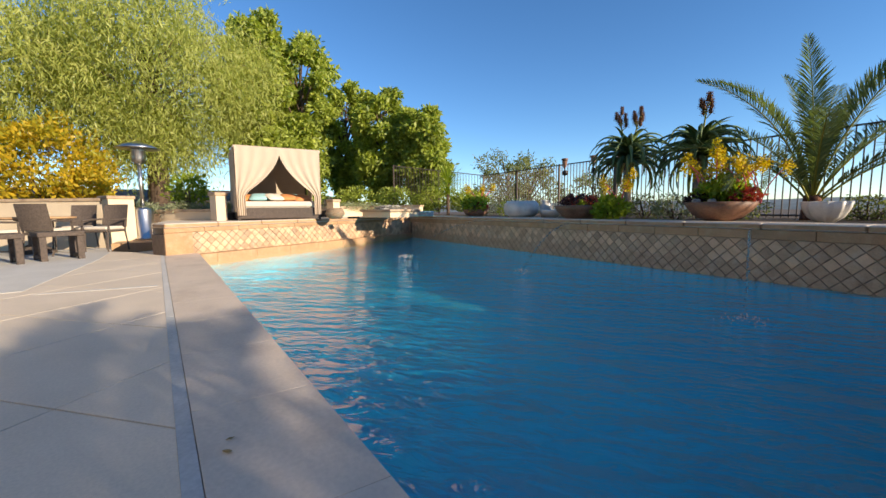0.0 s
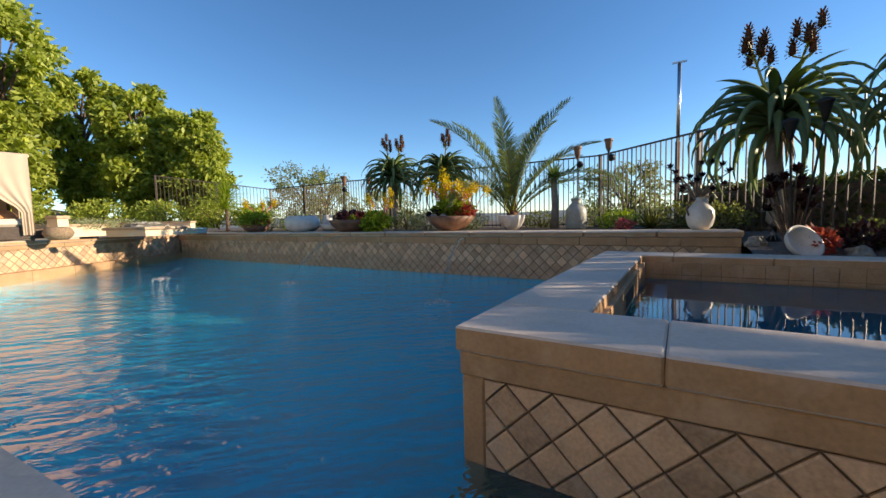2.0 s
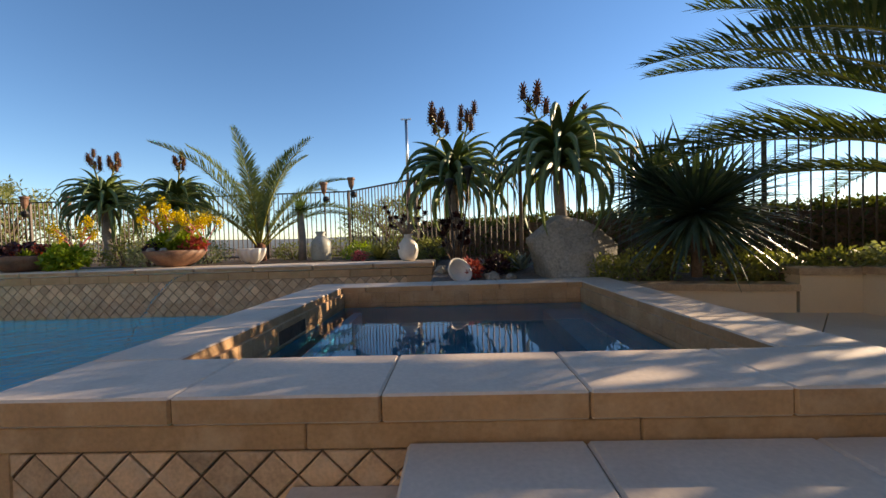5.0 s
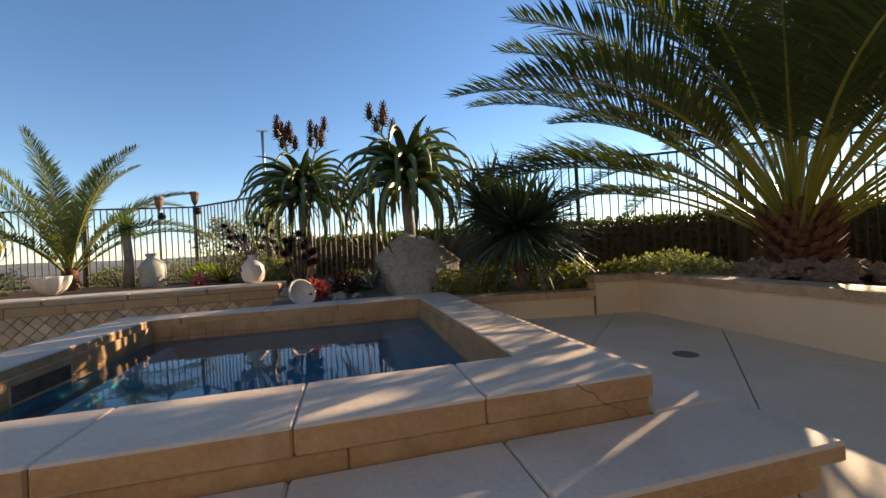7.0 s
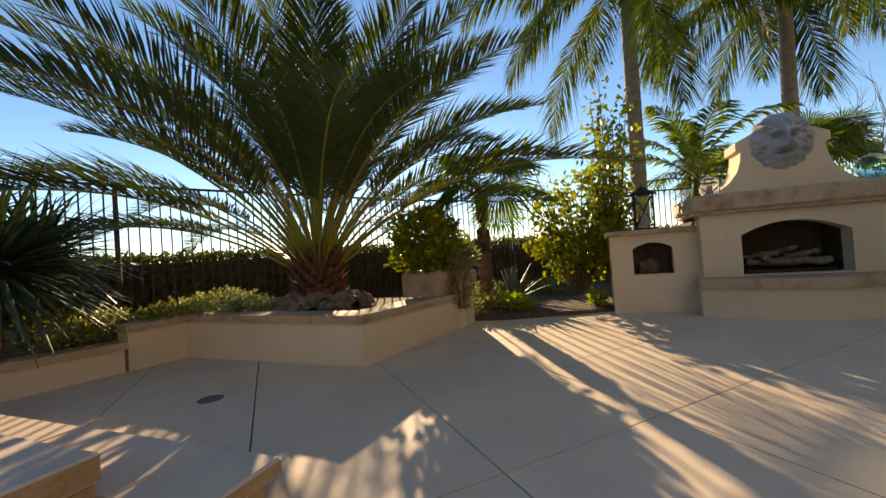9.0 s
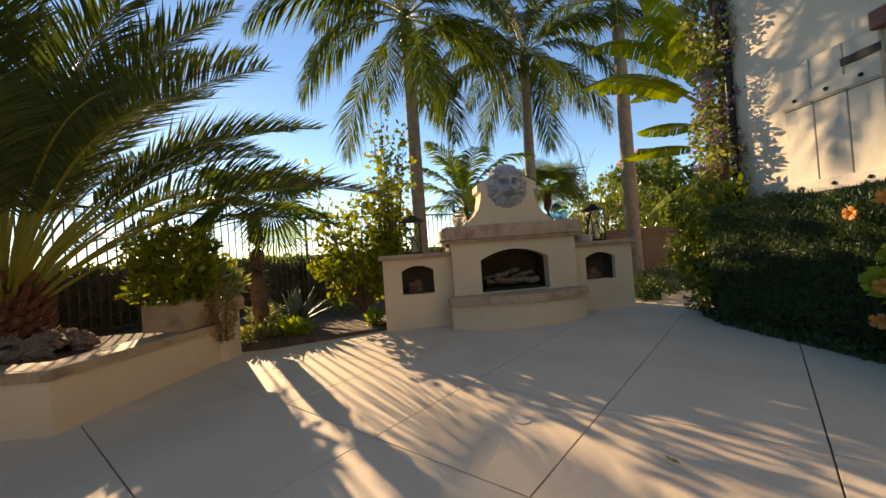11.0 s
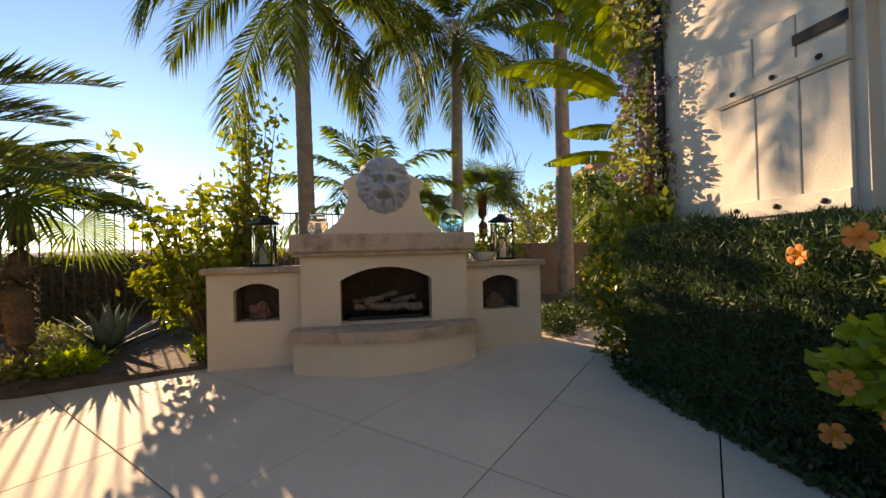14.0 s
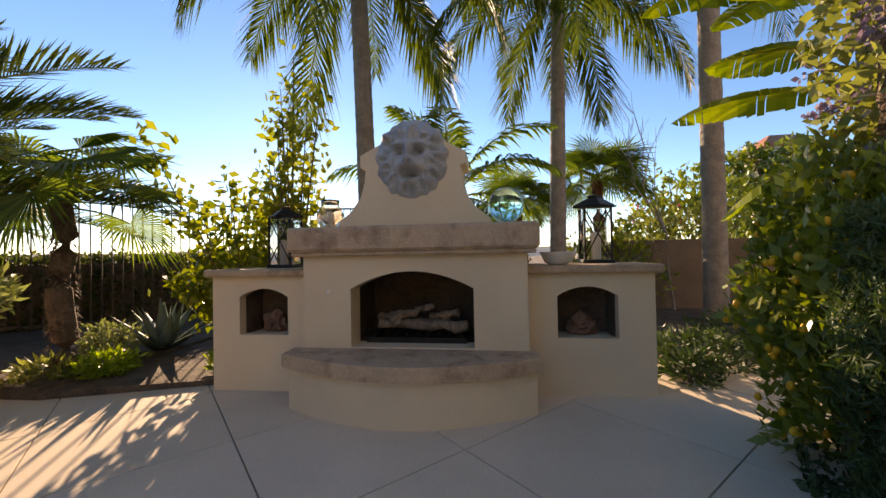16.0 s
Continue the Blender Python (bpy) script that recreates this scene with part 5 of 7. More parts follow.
for i, (sx, sy, sr, sz) in enumerate([(4.35, 5.0, 0.35, 0.22), (4.0, 5.2, 0.28, 0.17), (5.3, 4.75, 0.33, 0.2), (4.7, 5.25, 0.35, 0.22), (5.75, 4.75, 0.3, 0.18)]):
    shrub("grey_shrub", sx, sy, 0.3, sr, sr * 0.8, sz, 900, 0.05, L_OLIVE, "small leaved olive green shrub by the low wall", "shrub", 0.5, 5, "shrubs by the low wall")
agave("agave", 2.98, 5.9, 0.42, 0.34, 20, 0.035, L_AGAVE, "grey blue agave rosette in the gravel", 60)
t = thing("black_aeonium", "black purple aeonium on bare branching stems", "succulent", 2.02, 5.85, 0.36)
st, lv = Mesh(), Mesh()
random.seed(9)
for k in range(16):
    a = k * 2.4
    tip = Vector((math.cos(a) * random.uniform(0.06, 0.27), math.sin(a) * random.uniform(0.06, 0.27), random.uniform(0.4, 0.92)))
    st.tube([(0, 0, 0), tip * 0.5, tip], [0.016, 0.012, 0.008], 5)
    for j in range(26):
        b, e = j * 137.5, 75 - 80 * j / 26
        lv.leaf(bent(tip, b, e, 0.11, 10, 3), [0.008, 0.018, 0.018, 0.002], (-math.sin(radians(b)), math.cos(radians(b)), 0), 0.2)
part("foliage", lv, L_DARK, t, kind="stuff")
part("branchwork", st, M_BARK, t, kind="stuff")
for foot, head in (((1.99, 5.6, 0.3), (1.93, 5.6, 1.55)), ((2.03, 5.62, 0.3), (2.2, 5.62, 1.72))):
    t = thing("garden_torch", "slim dark metal torch stuck in the gravel bed", "torch", foot[0], foot[1], foot[2], 0, "torches behind the spa")
    d = Vector(head) - Vector(foot)
    part("pole", Mesh().tube([(0, 0, 0), d], 0.011, 8), M_BLACK, t)
    part("cup", Mesh().lathe([(0.012, -0.02), (0.03, 0.04), (0.058, 0.16), (0.07, 0.18), (0.07, 0.21), (0.02, 0.23)], 16, d), M_BLACK, t, "tapered dark torch cup", True)
shard = Mesh().lathe([(0.001, 0), (0.1, 0.015), (0.16, 0.07), (0.19, 0.14), (0.175, 0.14), (0.145, 0.08), (0.09, 0.03), (0.001, 0.02)], 26)
solid("broken_pot", shard, M_WPOT, "tipped broken white pot in the gravel", "pot", True, at=pose(1.98, 5.5, 0.42, 60, 10, 30))
solid("small_rock", lump_mesh((0.1, 0.08, 0.1), 2.2), M_ROCK, "small pale rock beside the terrace end", "rock", at=pose(1.75, 6.2, 0.42))
for x, y, s, sd in ((2.5, 5.6, 0.11, 3), (2.75, 5.5, 0.07, 4), (2.35, 5.95, 0.08, 6)):
    solid("small_rock", lump_mesh((s, s * 0.8, s * 0.7), sd), M_ROCK, "small grey rock in the gravel", "rock", at=pose(x, y, 0.36))
shrub("red_succulent", 2.2, 5.7, 0.36, 0.16, 0.16, 0.12, 260, 0.08, L_RED, "red succulent rosettes in the gravel", "succulent", 0.5, 3)
shrub("dark_succulent", 2.6, 5.95, 0.38, 0.2, 0.2, 0.13, 300, 0.08, L_DARK, "dark purple succulent in the gravel", "succulent", 0.5, 3)

# ---- pots on the terrace ----
vase = pot("vase", [(0.001, 0), (0.10, 0.0), (0.15, 0.06), (0.175, 0.17), (0.165, 0.27), (0.10, 0.36), (0.07, 0.40), (0.085, 0.45), (0.07, 0.45), (0.055, 0.40), (0.001, 0.38)], M_WPOT, "cream glazed jug on the terrace edge", 1.19, 6.68, BZ, category="vase")
part("handle", Mesh().tube([(-0.07, -0.03, 0.42), (-0.14, -0.1, 0.38), (-0.17, -0.12, 0.3), (-0.14, -0.1, 0.2)], 0.014, 8), M_TERRA, vase, "dark handle")
t = thing("aeonium", "leggy dark aeonium growing in the jug", "succulent", 1.16, 6.7, BZ + 0.38)
st, lv = Mesh(), Mesh()
for k in range(22):
    a = k * 2.4
    tip = Vector((math.cos(a) * random.uniform(0.1, 0.42), math.sin(a) * random.uniform(0.1, 0.42), random.uniform(0.12, 0.62)))
    st.tube([(0, 0, 0), tip * 0.5 + Vector((0, 0, 0.06)), tip], [0.013, 0.01, 0.008], 5)
    for j in range(20):
        b, e = j * 137.5, 70 - 80 * j / 20
        lv.leaf(bent(tip, b, e, 0.085, 10, 3), [0.006, 0.015, 0.015, 0.002], (-math.sin(radians(b)), math.cos(radians(b)), 0), 0.2)
part("foliage", lv, L_DARK, t, kind="stuff")
part("branchwork", st, M_TRUNK, t, "pale bare stems", kind="stuff")
pot("urn", [(0.001, 0), (0.19, 0.0), (0.205, 0.03), (0.21, 0.3), (0.20, 0.40), (0.12, 0.50), (0.085, 0.54), (0.11, 0.60), (0.1, 0.62), (0.08, 0.58), (0.001, 0.5)], M_GPOT, "grey green glazed milk-can urn", -0.87, 8.3, BZ - 0.03, category="urn")
pot("bowl_planter", [(0.001, 0), (0.2, 0), (0.3, 0.05), (0.42, 0.17), (0.50, 0.29), (0.47, 0.30), (0.38, 0.2), (0.001, 0.16)], M_TERRA, "wide brown clay bowl planted with succulents", -3.05, 6.95, BZ - 0.004, soil_r=0.44, soil_z=0.26)
bowl_garden(-3.05, 6.95, BZ + 0.26, 0.45, 21, [("lime", -0.3, 0.1, 1.3), ("lime", 0.1, 0.2, 1.5), ("green", -0.1, -0.3, 1.0), ("red", 0.75, -0.1, 1.3), ("dark", -0.55, -0.35, 0.9), ("yellow", -0.7, 0.2, 1.25), ("yellow", 0.3, 0.1, 1.25), ("yellow", 0.75, 0.25, 1.35), ("lime", 0.45, 0.0, 1.1), ("yellow", 0.0, 0.5, 1.2), ("ball", 0.1, -0.8, 1), ("ball", -0.4, -0.8, 1.1), ("red", -0.5, 0.4, 1.0), ("yellow", -0.2, 0.1, 1.6), ("yellow", 1.1, 0.2, 1.2)])
pot("bowl_planter", [(0.001, 0), (0.28, 0), (0.38, 0.06), (0.48, 0.17), (0.53, 0.27), (0.50, 0.28), (0.44, 0.18), (0.001, 0.14)], M_TERRA, "low brown clay bowl with dark succulents", -5.6, 6.75, BZ - 0.004, soil_r=0.46, soil_z=0.22)
bowl_garden(-5.6, 6.75, BZ + 0.22, 0.5, 22, [("dark", -0.4, 0, 1.3), ("dark", 0.2, 0.2, 1.2), ("red", 0.0, -0.2, 1.0), ("green", 0.3, -0.3, 1.0), ("red", 0.3, 0.2, 1.2), ("dark", -0.1, -0.4, 1.0)])
shrub("lime_succulent", -4.85, 6.7, BZ, 0.3, 0.28, 0.2, 900, 0.1, L_LIME, "bright lime green succulent spilling onto the terrace", "succulent", 0.6, 4)
bowl_garden(-4.85, 6.75, BZ + 0.2, 0.3, 23, [("yellow", 0.5, 0.2, 1.2), ("yellow", 0.1, 0.4, 1.0)])
pot("round_pot", [(0.001, 0), (0.3, 0), (0.42, 0.08), (0.47, 0.2), (0.45, 0.33), (0.37, 0.42), (0.34, 0.42), (0.36, 0.36), (0.001, 0.33)], M_WPOT, "squat white glazed round pot", -7.8, 7.1, BZ - 0.004)
pot("jar", [(0.001, 0), (0.12, 0), (0.17, 0.12), (0.18, 0.3), (0.12, 0.42), (0.14, 0.47), (0.12, 0.47), (0.001, 0.4)], M_WPOT, "white glazed jar behind the pots", -7.7, 7.9, BZ - 0.03, category="jar")
pot("shell_planter", [(0.001, 0.0), (0.14, 0.01), (0.27, 0.09), (0.35, 0.2), (0.38, 0.30), (0.36, 0.31), (0.32, 0.22), (0.23, 0.13), (0.001, 0.08)], M_WPOT, "white ribbed giant clam shell", -1.95, 7.5, BZ - 0.03, 9, 0.10, 0.68, 0.55)
pot("shell_planter", [(0.001, 0.0), (0.12, 0.01), (0.24, 0.09), (0.30, 0.2), (0.285, 0.215), (0.22, 0.12), (0.001, 0.06)], M_WPOT, "pale broken clay dish behind the round pot", -7.0, 7.4, BZ - 0.03)
pot("bowl_planter", [(0.001, 0), (0.2, 0), (0.3, 0.06), (0.4, 0.2), (0.37, 0.21), (0.3, 0.12), (0.001, 0.1)], M_TERRA, "brown bowl with red and lime succulents", -9.6, 6.9, BZ - 0.004, soil_r=0.34, soil_z=0.17)
bowl_garden(-9.6, 6.9, BZ + 0.17, 0.4, 24, [("lime", -0.3, 0.1, 1.8), ("red", 0.3, 0.2, 1.5), ("lime", 0.5, -0.3, 1.5), ("yellow", 0.1, 0.3, 1.3), ("green", -0.2, 0.3, 1.6), ("yellow", 0.8, 0.0, 1.3)])
agave("blue_agave", -8.9, 8.0, BZ - 0.03, 0.75, 22, 0.075, L_AGAVE, "blue grey agave behind the white pot", 60)
agave("striped_agave", 0.52, 7.6, BZ - 0.03, 0.5, 60, 0.022, L_OLIVE, "narrow leaved green agave rosette", 50)
feather_palm("young_date_palm", -2.5, 8.9, BZ - 0.05, 0.45, 0.13, 17, 2.95, 0.42, "young grey green date palm behind the bowls", 31, 86, 44, 30, 100, 105, 0.014, M_FIBRE, L_YOUNGDATE, 0.35, 0.12, False, (0, 0), 0.14, 0.02)
t = thing("dragon_tree", "small dragon tree with a smooth tan trunk", "tree", -1.4, 8.6, BZ - 0.05)
part("trunk", Mesh().tube([(0, 0, 0), (0.02, 0, 0.5), (-0.01, 0, 1.1)], [0.1, 0.075, 0.07], 12), M_TRUNK, t, "", True)
m = Mesh()
spiky_head(m, (0, 0, 1.12), 0.46, 80, 0.02, 77, 10)
part("foliage", m, L_ALOE, t)
aloe_tree(-5.65, 8.4, 0.5, 2.08, 0.68, 0.08, 70, 6, "tree aloe with red brown flower spikes by the fence", [(-0.25, 0.0, 0.5, 6), (0.2, 0.1, 0.46, 7)])
aloe_tree(-4.25, 8.7, 0.5, 2.05, 0.68, 0.08, 70, 7, "tree aloe leaning towards the young palm", [(0.1, 0.0, 0.5, 7)])
agave("green_aloe", -6.7, 7.9, BZ - 0.03, 0.75, 30, 0.05, L_ALOE, "dark green aloe clump behind the clay bowl", 45)
for sx, sy, sr, sz, mt, lb in [(-5.0, 8.1, 0.45, 0.28, L_OLIVE, "olive green shrub at the fence foot"), (-4.2, 7.8, 0.42, 0.26, L_SAGE, "silver grey shrub at the fence foot"), (-0.1, 8.6, 0.4, 0.2, L_LIME, "yellow green shrub at the fence foot"), (0.9, 8.1, 0.4, 0.24, L_OLIVE, "olive green shrub at the fence foot"), (-3.4, 8.4, 0.45, 0.26, L_SAGE, "silver grey shrub at the fence foot"), (-9.9, 8.6, 0.6, 0.3, L_LIME, "yellow green shrub at the fence foot"), (-10.9, 8.2, 0.6, 0.35, L_SAGE, "silver grey shrub at the fence foot"), (-0.6, 9.5, 0.8, 0.25, L_OLIVE, "olive green shrub at the fence foot"), (-7.4, 9.2, 0.7, 0.3, L_OLIVE, "olive green shrub at the fence foot"), (1.5, 7.6, 0.35, 0.22, L_OLIVE, "olive green shrub at the fence foot"), (-1.9, 9.3, 0.5, 0.22, L_OLIVE, "olive green shrub at the fence foot"), (2.8, 6.4, 0.3, 0.15, L_OLIVE, "olive green shrub at the fence foot")]:
    shrub("fence_shrub", sx, sy, BZ - 0.06 if sx < 1.6 else 0.38, sr, sr * 0.8, sz, 1000, 0.055, mt, lb, "shrub", 0.5, 5, "shrubs along the fence")
shrub("pink_flowers", 0.1, 7.75, BZ - 0.03, 0.16, 0.16, 0.09, 260, 0.05, L_PINK, "low bright pink flowers", "flower", 0.7, 3)
for tx, ty, tz in [(-1.0, 9.0, 2.05), (-0.38, 9.08, 2.15), (-7.7, 8.6, 1.9), (-6.9, 8.8, 1.9)]:
    t = thing("garden_torch", "dark metal torch on a thin pole by the fence", "torch", tx, ty, 0.5, 0, "torches by the fence")
    part("pole", Mesh().tube([(0, 0, 0), (0, 0, tz - 0.5)], 0.012, 8), M_BLACK, t)
    part("cup", Mesh().lathe([(0.02, tz - 0.52), (0.06, tz - 0.42), (0.075, tz - 0.30), (0.09, tz - 0.28), (0.09, tz - 0.24), (0.03, tz - 0.23)], 16), M_TERRA, t, "bronze torch cup")
    part("bell", Mesh().lathe([(0.001, tz - 0.72), (0.06, tz - 0.7), (0.075, tz - 0.64), (0.06, tz - 0.58), (0.001, tz - 0.56)], 14, (0.06, -0.05, 0)), M_BLACK, t)
t = thing("flag_pole", "bare silver metal pole with a flat cap", "pole", 0.87, 9.75, 0.4)
part("pole", Mesh().tube([(0, 0, 0), (0, 0, 1.9)], 0.05, 12), M_TERRA, t, "brown lower sleeve", True)
part("mast", Mesh().tube([(0, 0, 1.9), (0, 0, 3.5)], 0.035, 12), M_STEEL, t, "", True)
part("cap", Mesh().box(-0.13, -0.02, 3.5, 0.13, 0.02, 3.53), M_STEEL, t)

# ---- patio planting ----
palm = feather_palm("date_palm", 7.15, 3.05, 0.42, 0.55, 0.25, 72, 3.65, 0.66, "large date palm with arching green fronds in the planter", 51, 88, 35, 50, 66, 104, 0.0155, M_FIBRE, L_DATE, 0.36, 0.14, False, (0, 0), 0.36, 0.020)
boots = Mesh()
for k in range(110):
    a, f = k * 2.399, k / 110
    z = 0.05 + 0.62 * f
    p = Vector((math.cos(a) * 0.25, math.sin(a) * 0.25, z))
    d = Vector((math.cos(a) * 0.13, math.sin(a) * 0.13, 0.10 + 0.08 * f))
    s = Vector((-math.sin(a), math.cos(a), 0)) * 0.06
    boots.add([p - s, p + s, p + d + s * 0.5, p + d - s * 0.5, p + d * 0.6 + Vector((0, 0, -0.05))], [(0, 1, 2, 3), (0, 4, 1), (3, 2, 4), (0, 3, 4), (1, 4, 2)])
part("boot_fibre", boots, M_FIBRE, palm, "red brown cut frond stubs")
for k in range(64):
    a = k * 2.4
    r = 0.30 + 0.36 * ((k * 7) % 10) / 10
    solid("lava_rock", lump_mesh((0.085 + 0.03 * (k % 3) / 2, 0.085, 0.075), k * 1.7, 0.45, 2.6, 8, 10), M_LAVA, "rough grey brown rock at the palm foot", "rock", group="rocks round the palm foot", at=pose(7.12 + r * math.cos(a), 3.05 + r * math.sin(a), 0.47 + 0.36 * (0.66 - r), 0, 0, k * 40))
shrub("sage_shrub", 6.65, 4.1, 0.42, 0.42, 0.4, 0.17, 1500, 0.05, L_SAGE, "low sage green succulent shrub in the planter", "shrub", 0.6, 5)
shrub("sage_shrub", 6.6, 3.6, 0.42, 0.3, 0.3, 0.12, 900, 0.05, L_SAGE, "low sage green succulent shrub in the planter", "shrub", 0.6, 5)
shrub("sage_shrub", 6.3, 4.5, 0.42, 0.35, 0.3, 0.13, 900, 0.05, L_OLIVE, "low olive green shrub in the planter", "shrub", 0.6, 5)
shrub("jade_shrub", 7.60, 1.72, 0.80, 0.44, 0.42, 0.40, 2800, 0.075, L_CITRUS, "round green jade shrub in the stone trough", "shrub", 0.6, 6)
shrub("trailing_succulent", 7.98, 1.52, 0.78, 0.32, 0.30, 0.22, 900, 0.12, L_SAGE, "grey green spiky succulent on the pillar", "succulent", 0.3, 4)
shrub("trailing_succulent", 7.72, 1.33, 0.32, 0.17, 0.13, 0.34, 1100, 0.05, L_DRY, "dry brown trailing stems on the trough", "succulent", 0.4, 3)
fan_palm("fan_palm", 8.52, 1.2, 0.17, 1.65, 0.10, 15, 0.62, 0.66, "small fan palm with a shaggy brown trunk", 61, M_BARK)


def citrus(x, y, z, h, r, n, label, seed, fruit=0):
    random.seed(seed)
    t = thing("citrus_tree", label, "small tree", x, y, z)
    w, lv, fr = Mesh(), Mesh(), Mesh()
    tips = []
    for k in range(26):
        a, f = k * 2.4, (k + 0.5) / 26
        tip = Vector((math.cos(a) * r * random.uniform(0.25, 1.0), math.sin(a) * r * random.uniform(0.25, 1.0), h * (0.3 + 0.7 * random.random() * (1 - 0.3 * f))))
        w.tube([(0, 0, 0.1), tip * 0.45 + Vector((0, 0, 0.05)), tip], [0.022, 0.013, 0.004], 5)
        tips.append(tip)
    for tip in tips:
        m = n // 26
        u = rng.random((m, 1)) ** 0.7
        pts = np.array(tip)[None, :] * (0.45 + 0.6 * u) + rng.normal(0, 0.09, (m, 3))
        leaf_cloud(lv, pts, 0.115, 0.55, 0.1)
    part("branchwork", w, M_BARK, t)
    part("foliage", lv, L_CITRUS, t)
    return t


citrus(9.5, -0.05, 0.18, 2.3, 0.98, 2300, "backlit citrus shrub with sparse yellow green leaves", 71)
citrus(9.55, -0.55, 0.18, 3.5, 0.42, 1400, "tall narrow leafy shrub beside the fireplace", 72)
agave("grey_agave", 9.42, 0.98, 0.17, 0.72, 22, 0.075, L_AGAVE, "grey blue agave near the fence", 62)
for x, y, r, h, n, mt, lb in [(8.62, 0.82, 0.24, 0.1, 700, L_LIME, "low lime green grassy clump by the patio"), (9.1, 1.32, 0.26, 0.2, 700, L_SAGE, "sage green clump in the bed"), (8.75, -0.28, 0.1, 0.12, 200, L_LIME, "bright green leafy clump by the fireplace"), (8.4, 1.2, 0.26, 0.1, 500, L_OLIVE, "low green ground cover by the pillar"), (10.6, 0.4, 0.5, 0.16, 900, L_OLIVE, "olive ground cover by the fence"), (9.3, -4.75, 0.5, 0.16, 1200, L_HEDGE, "dark ground cover behind the fireplace"), (9.9, -5.6, 0.6, 0.2, 1200, L_HEDGE, "green ground cover behind the fireplace"), (8.75, -4.45, 0.2, 0.14, 400, L_HEDGE, "green tuft beside the fireplace")]:
    shrub("bed_plant", x, y, 0.16, r, r, h, n, 0.08, mt, lb, "ground cover", 0.35, 3, "low plants in the patio bed")

feather_palm("king_palm", 10.7, -1.12, 0.1, 5.0, 0.125, 19, 2.9, 0.75, "tall king palm with a slim grey trunk", 81, 62, -30, 75, 70, 92, 0.024, lean=(-0.35, 0.0), hang=0.55, vee=0.05)
feather_palm("king_palm", 12.3, -3.95, 0.1, 5.3, 0.13, 19, 2.9, 0.75, "tall king palm with a slim grey trunk", 82, 62, -30, 75, 70, 92, 0.024, lean=(0.05, -0.1), hang=0.55, vee=0.05)
feather_palm("king_palm", 11.8, -6.2, 0.1, 6.0, 0.15, 11, 2.6, 0.62, "tall king palm with a slim grey trunk", 83, 62, -25, 75, 70, 48, 0.018, lean=(-0.3, 0.15), hang=0.55, vee=0.05)
feather_palm("king_palm", 11.6, -2.2, 0.1, 1.5, 0.07, 13, 2.1, 0.55, "young green palm behind the fireplace", 84, 80, 5, 60, 85, 44, 0.026, lmat=L_FAN, lean=(0, 0), hang=0.4, vee=0.05)
fan_palm("fan_palm", 14.2, -5.1, 0.1, 2.7, 0.13, 22, 0.6, 0.8, "fan palm behind the garden wall", 62)
fan_palm("fan_palm", 14.6, -3.4, 0.1, 2.2, 0.13, 20, 0.6, 0.8, "fan palm behind the fireplace", 63)
t = thing("bare_tree", "leafless young tree with thin pale twigs", "tree", 13.0, -6.1, 0.15)
w = Mesh()
random.seed(5)


def twig(p, d, ln, r, depth):
    q = p + d * ln
    w.tube([p, p.lerp(q, 0.5) + Vector((random.uniform(-1, 1), random.uniform(-1, 1), 0)) * ln * 0.05, q], [r, r * 0.8, r * 0.6], 5)
    if depth:
        for _ in range(3 if depth > 2 else 2):
            e = (d + Vector((random.uniform(-0.6, 0.6), random.uniform(-0.6, 0.6), random.uniform(0.0, 0.4)))).normalized()
            twig(q, e, ln * random.uniform(0.55, 0.8), r * 0.6, depth - 1)


twig(Vector((0, 0, 0)), Vector((0.05, 0.05, 1)), 1.4, 0.03, 4)
part("branchwork", w, M_TRUNK, t)

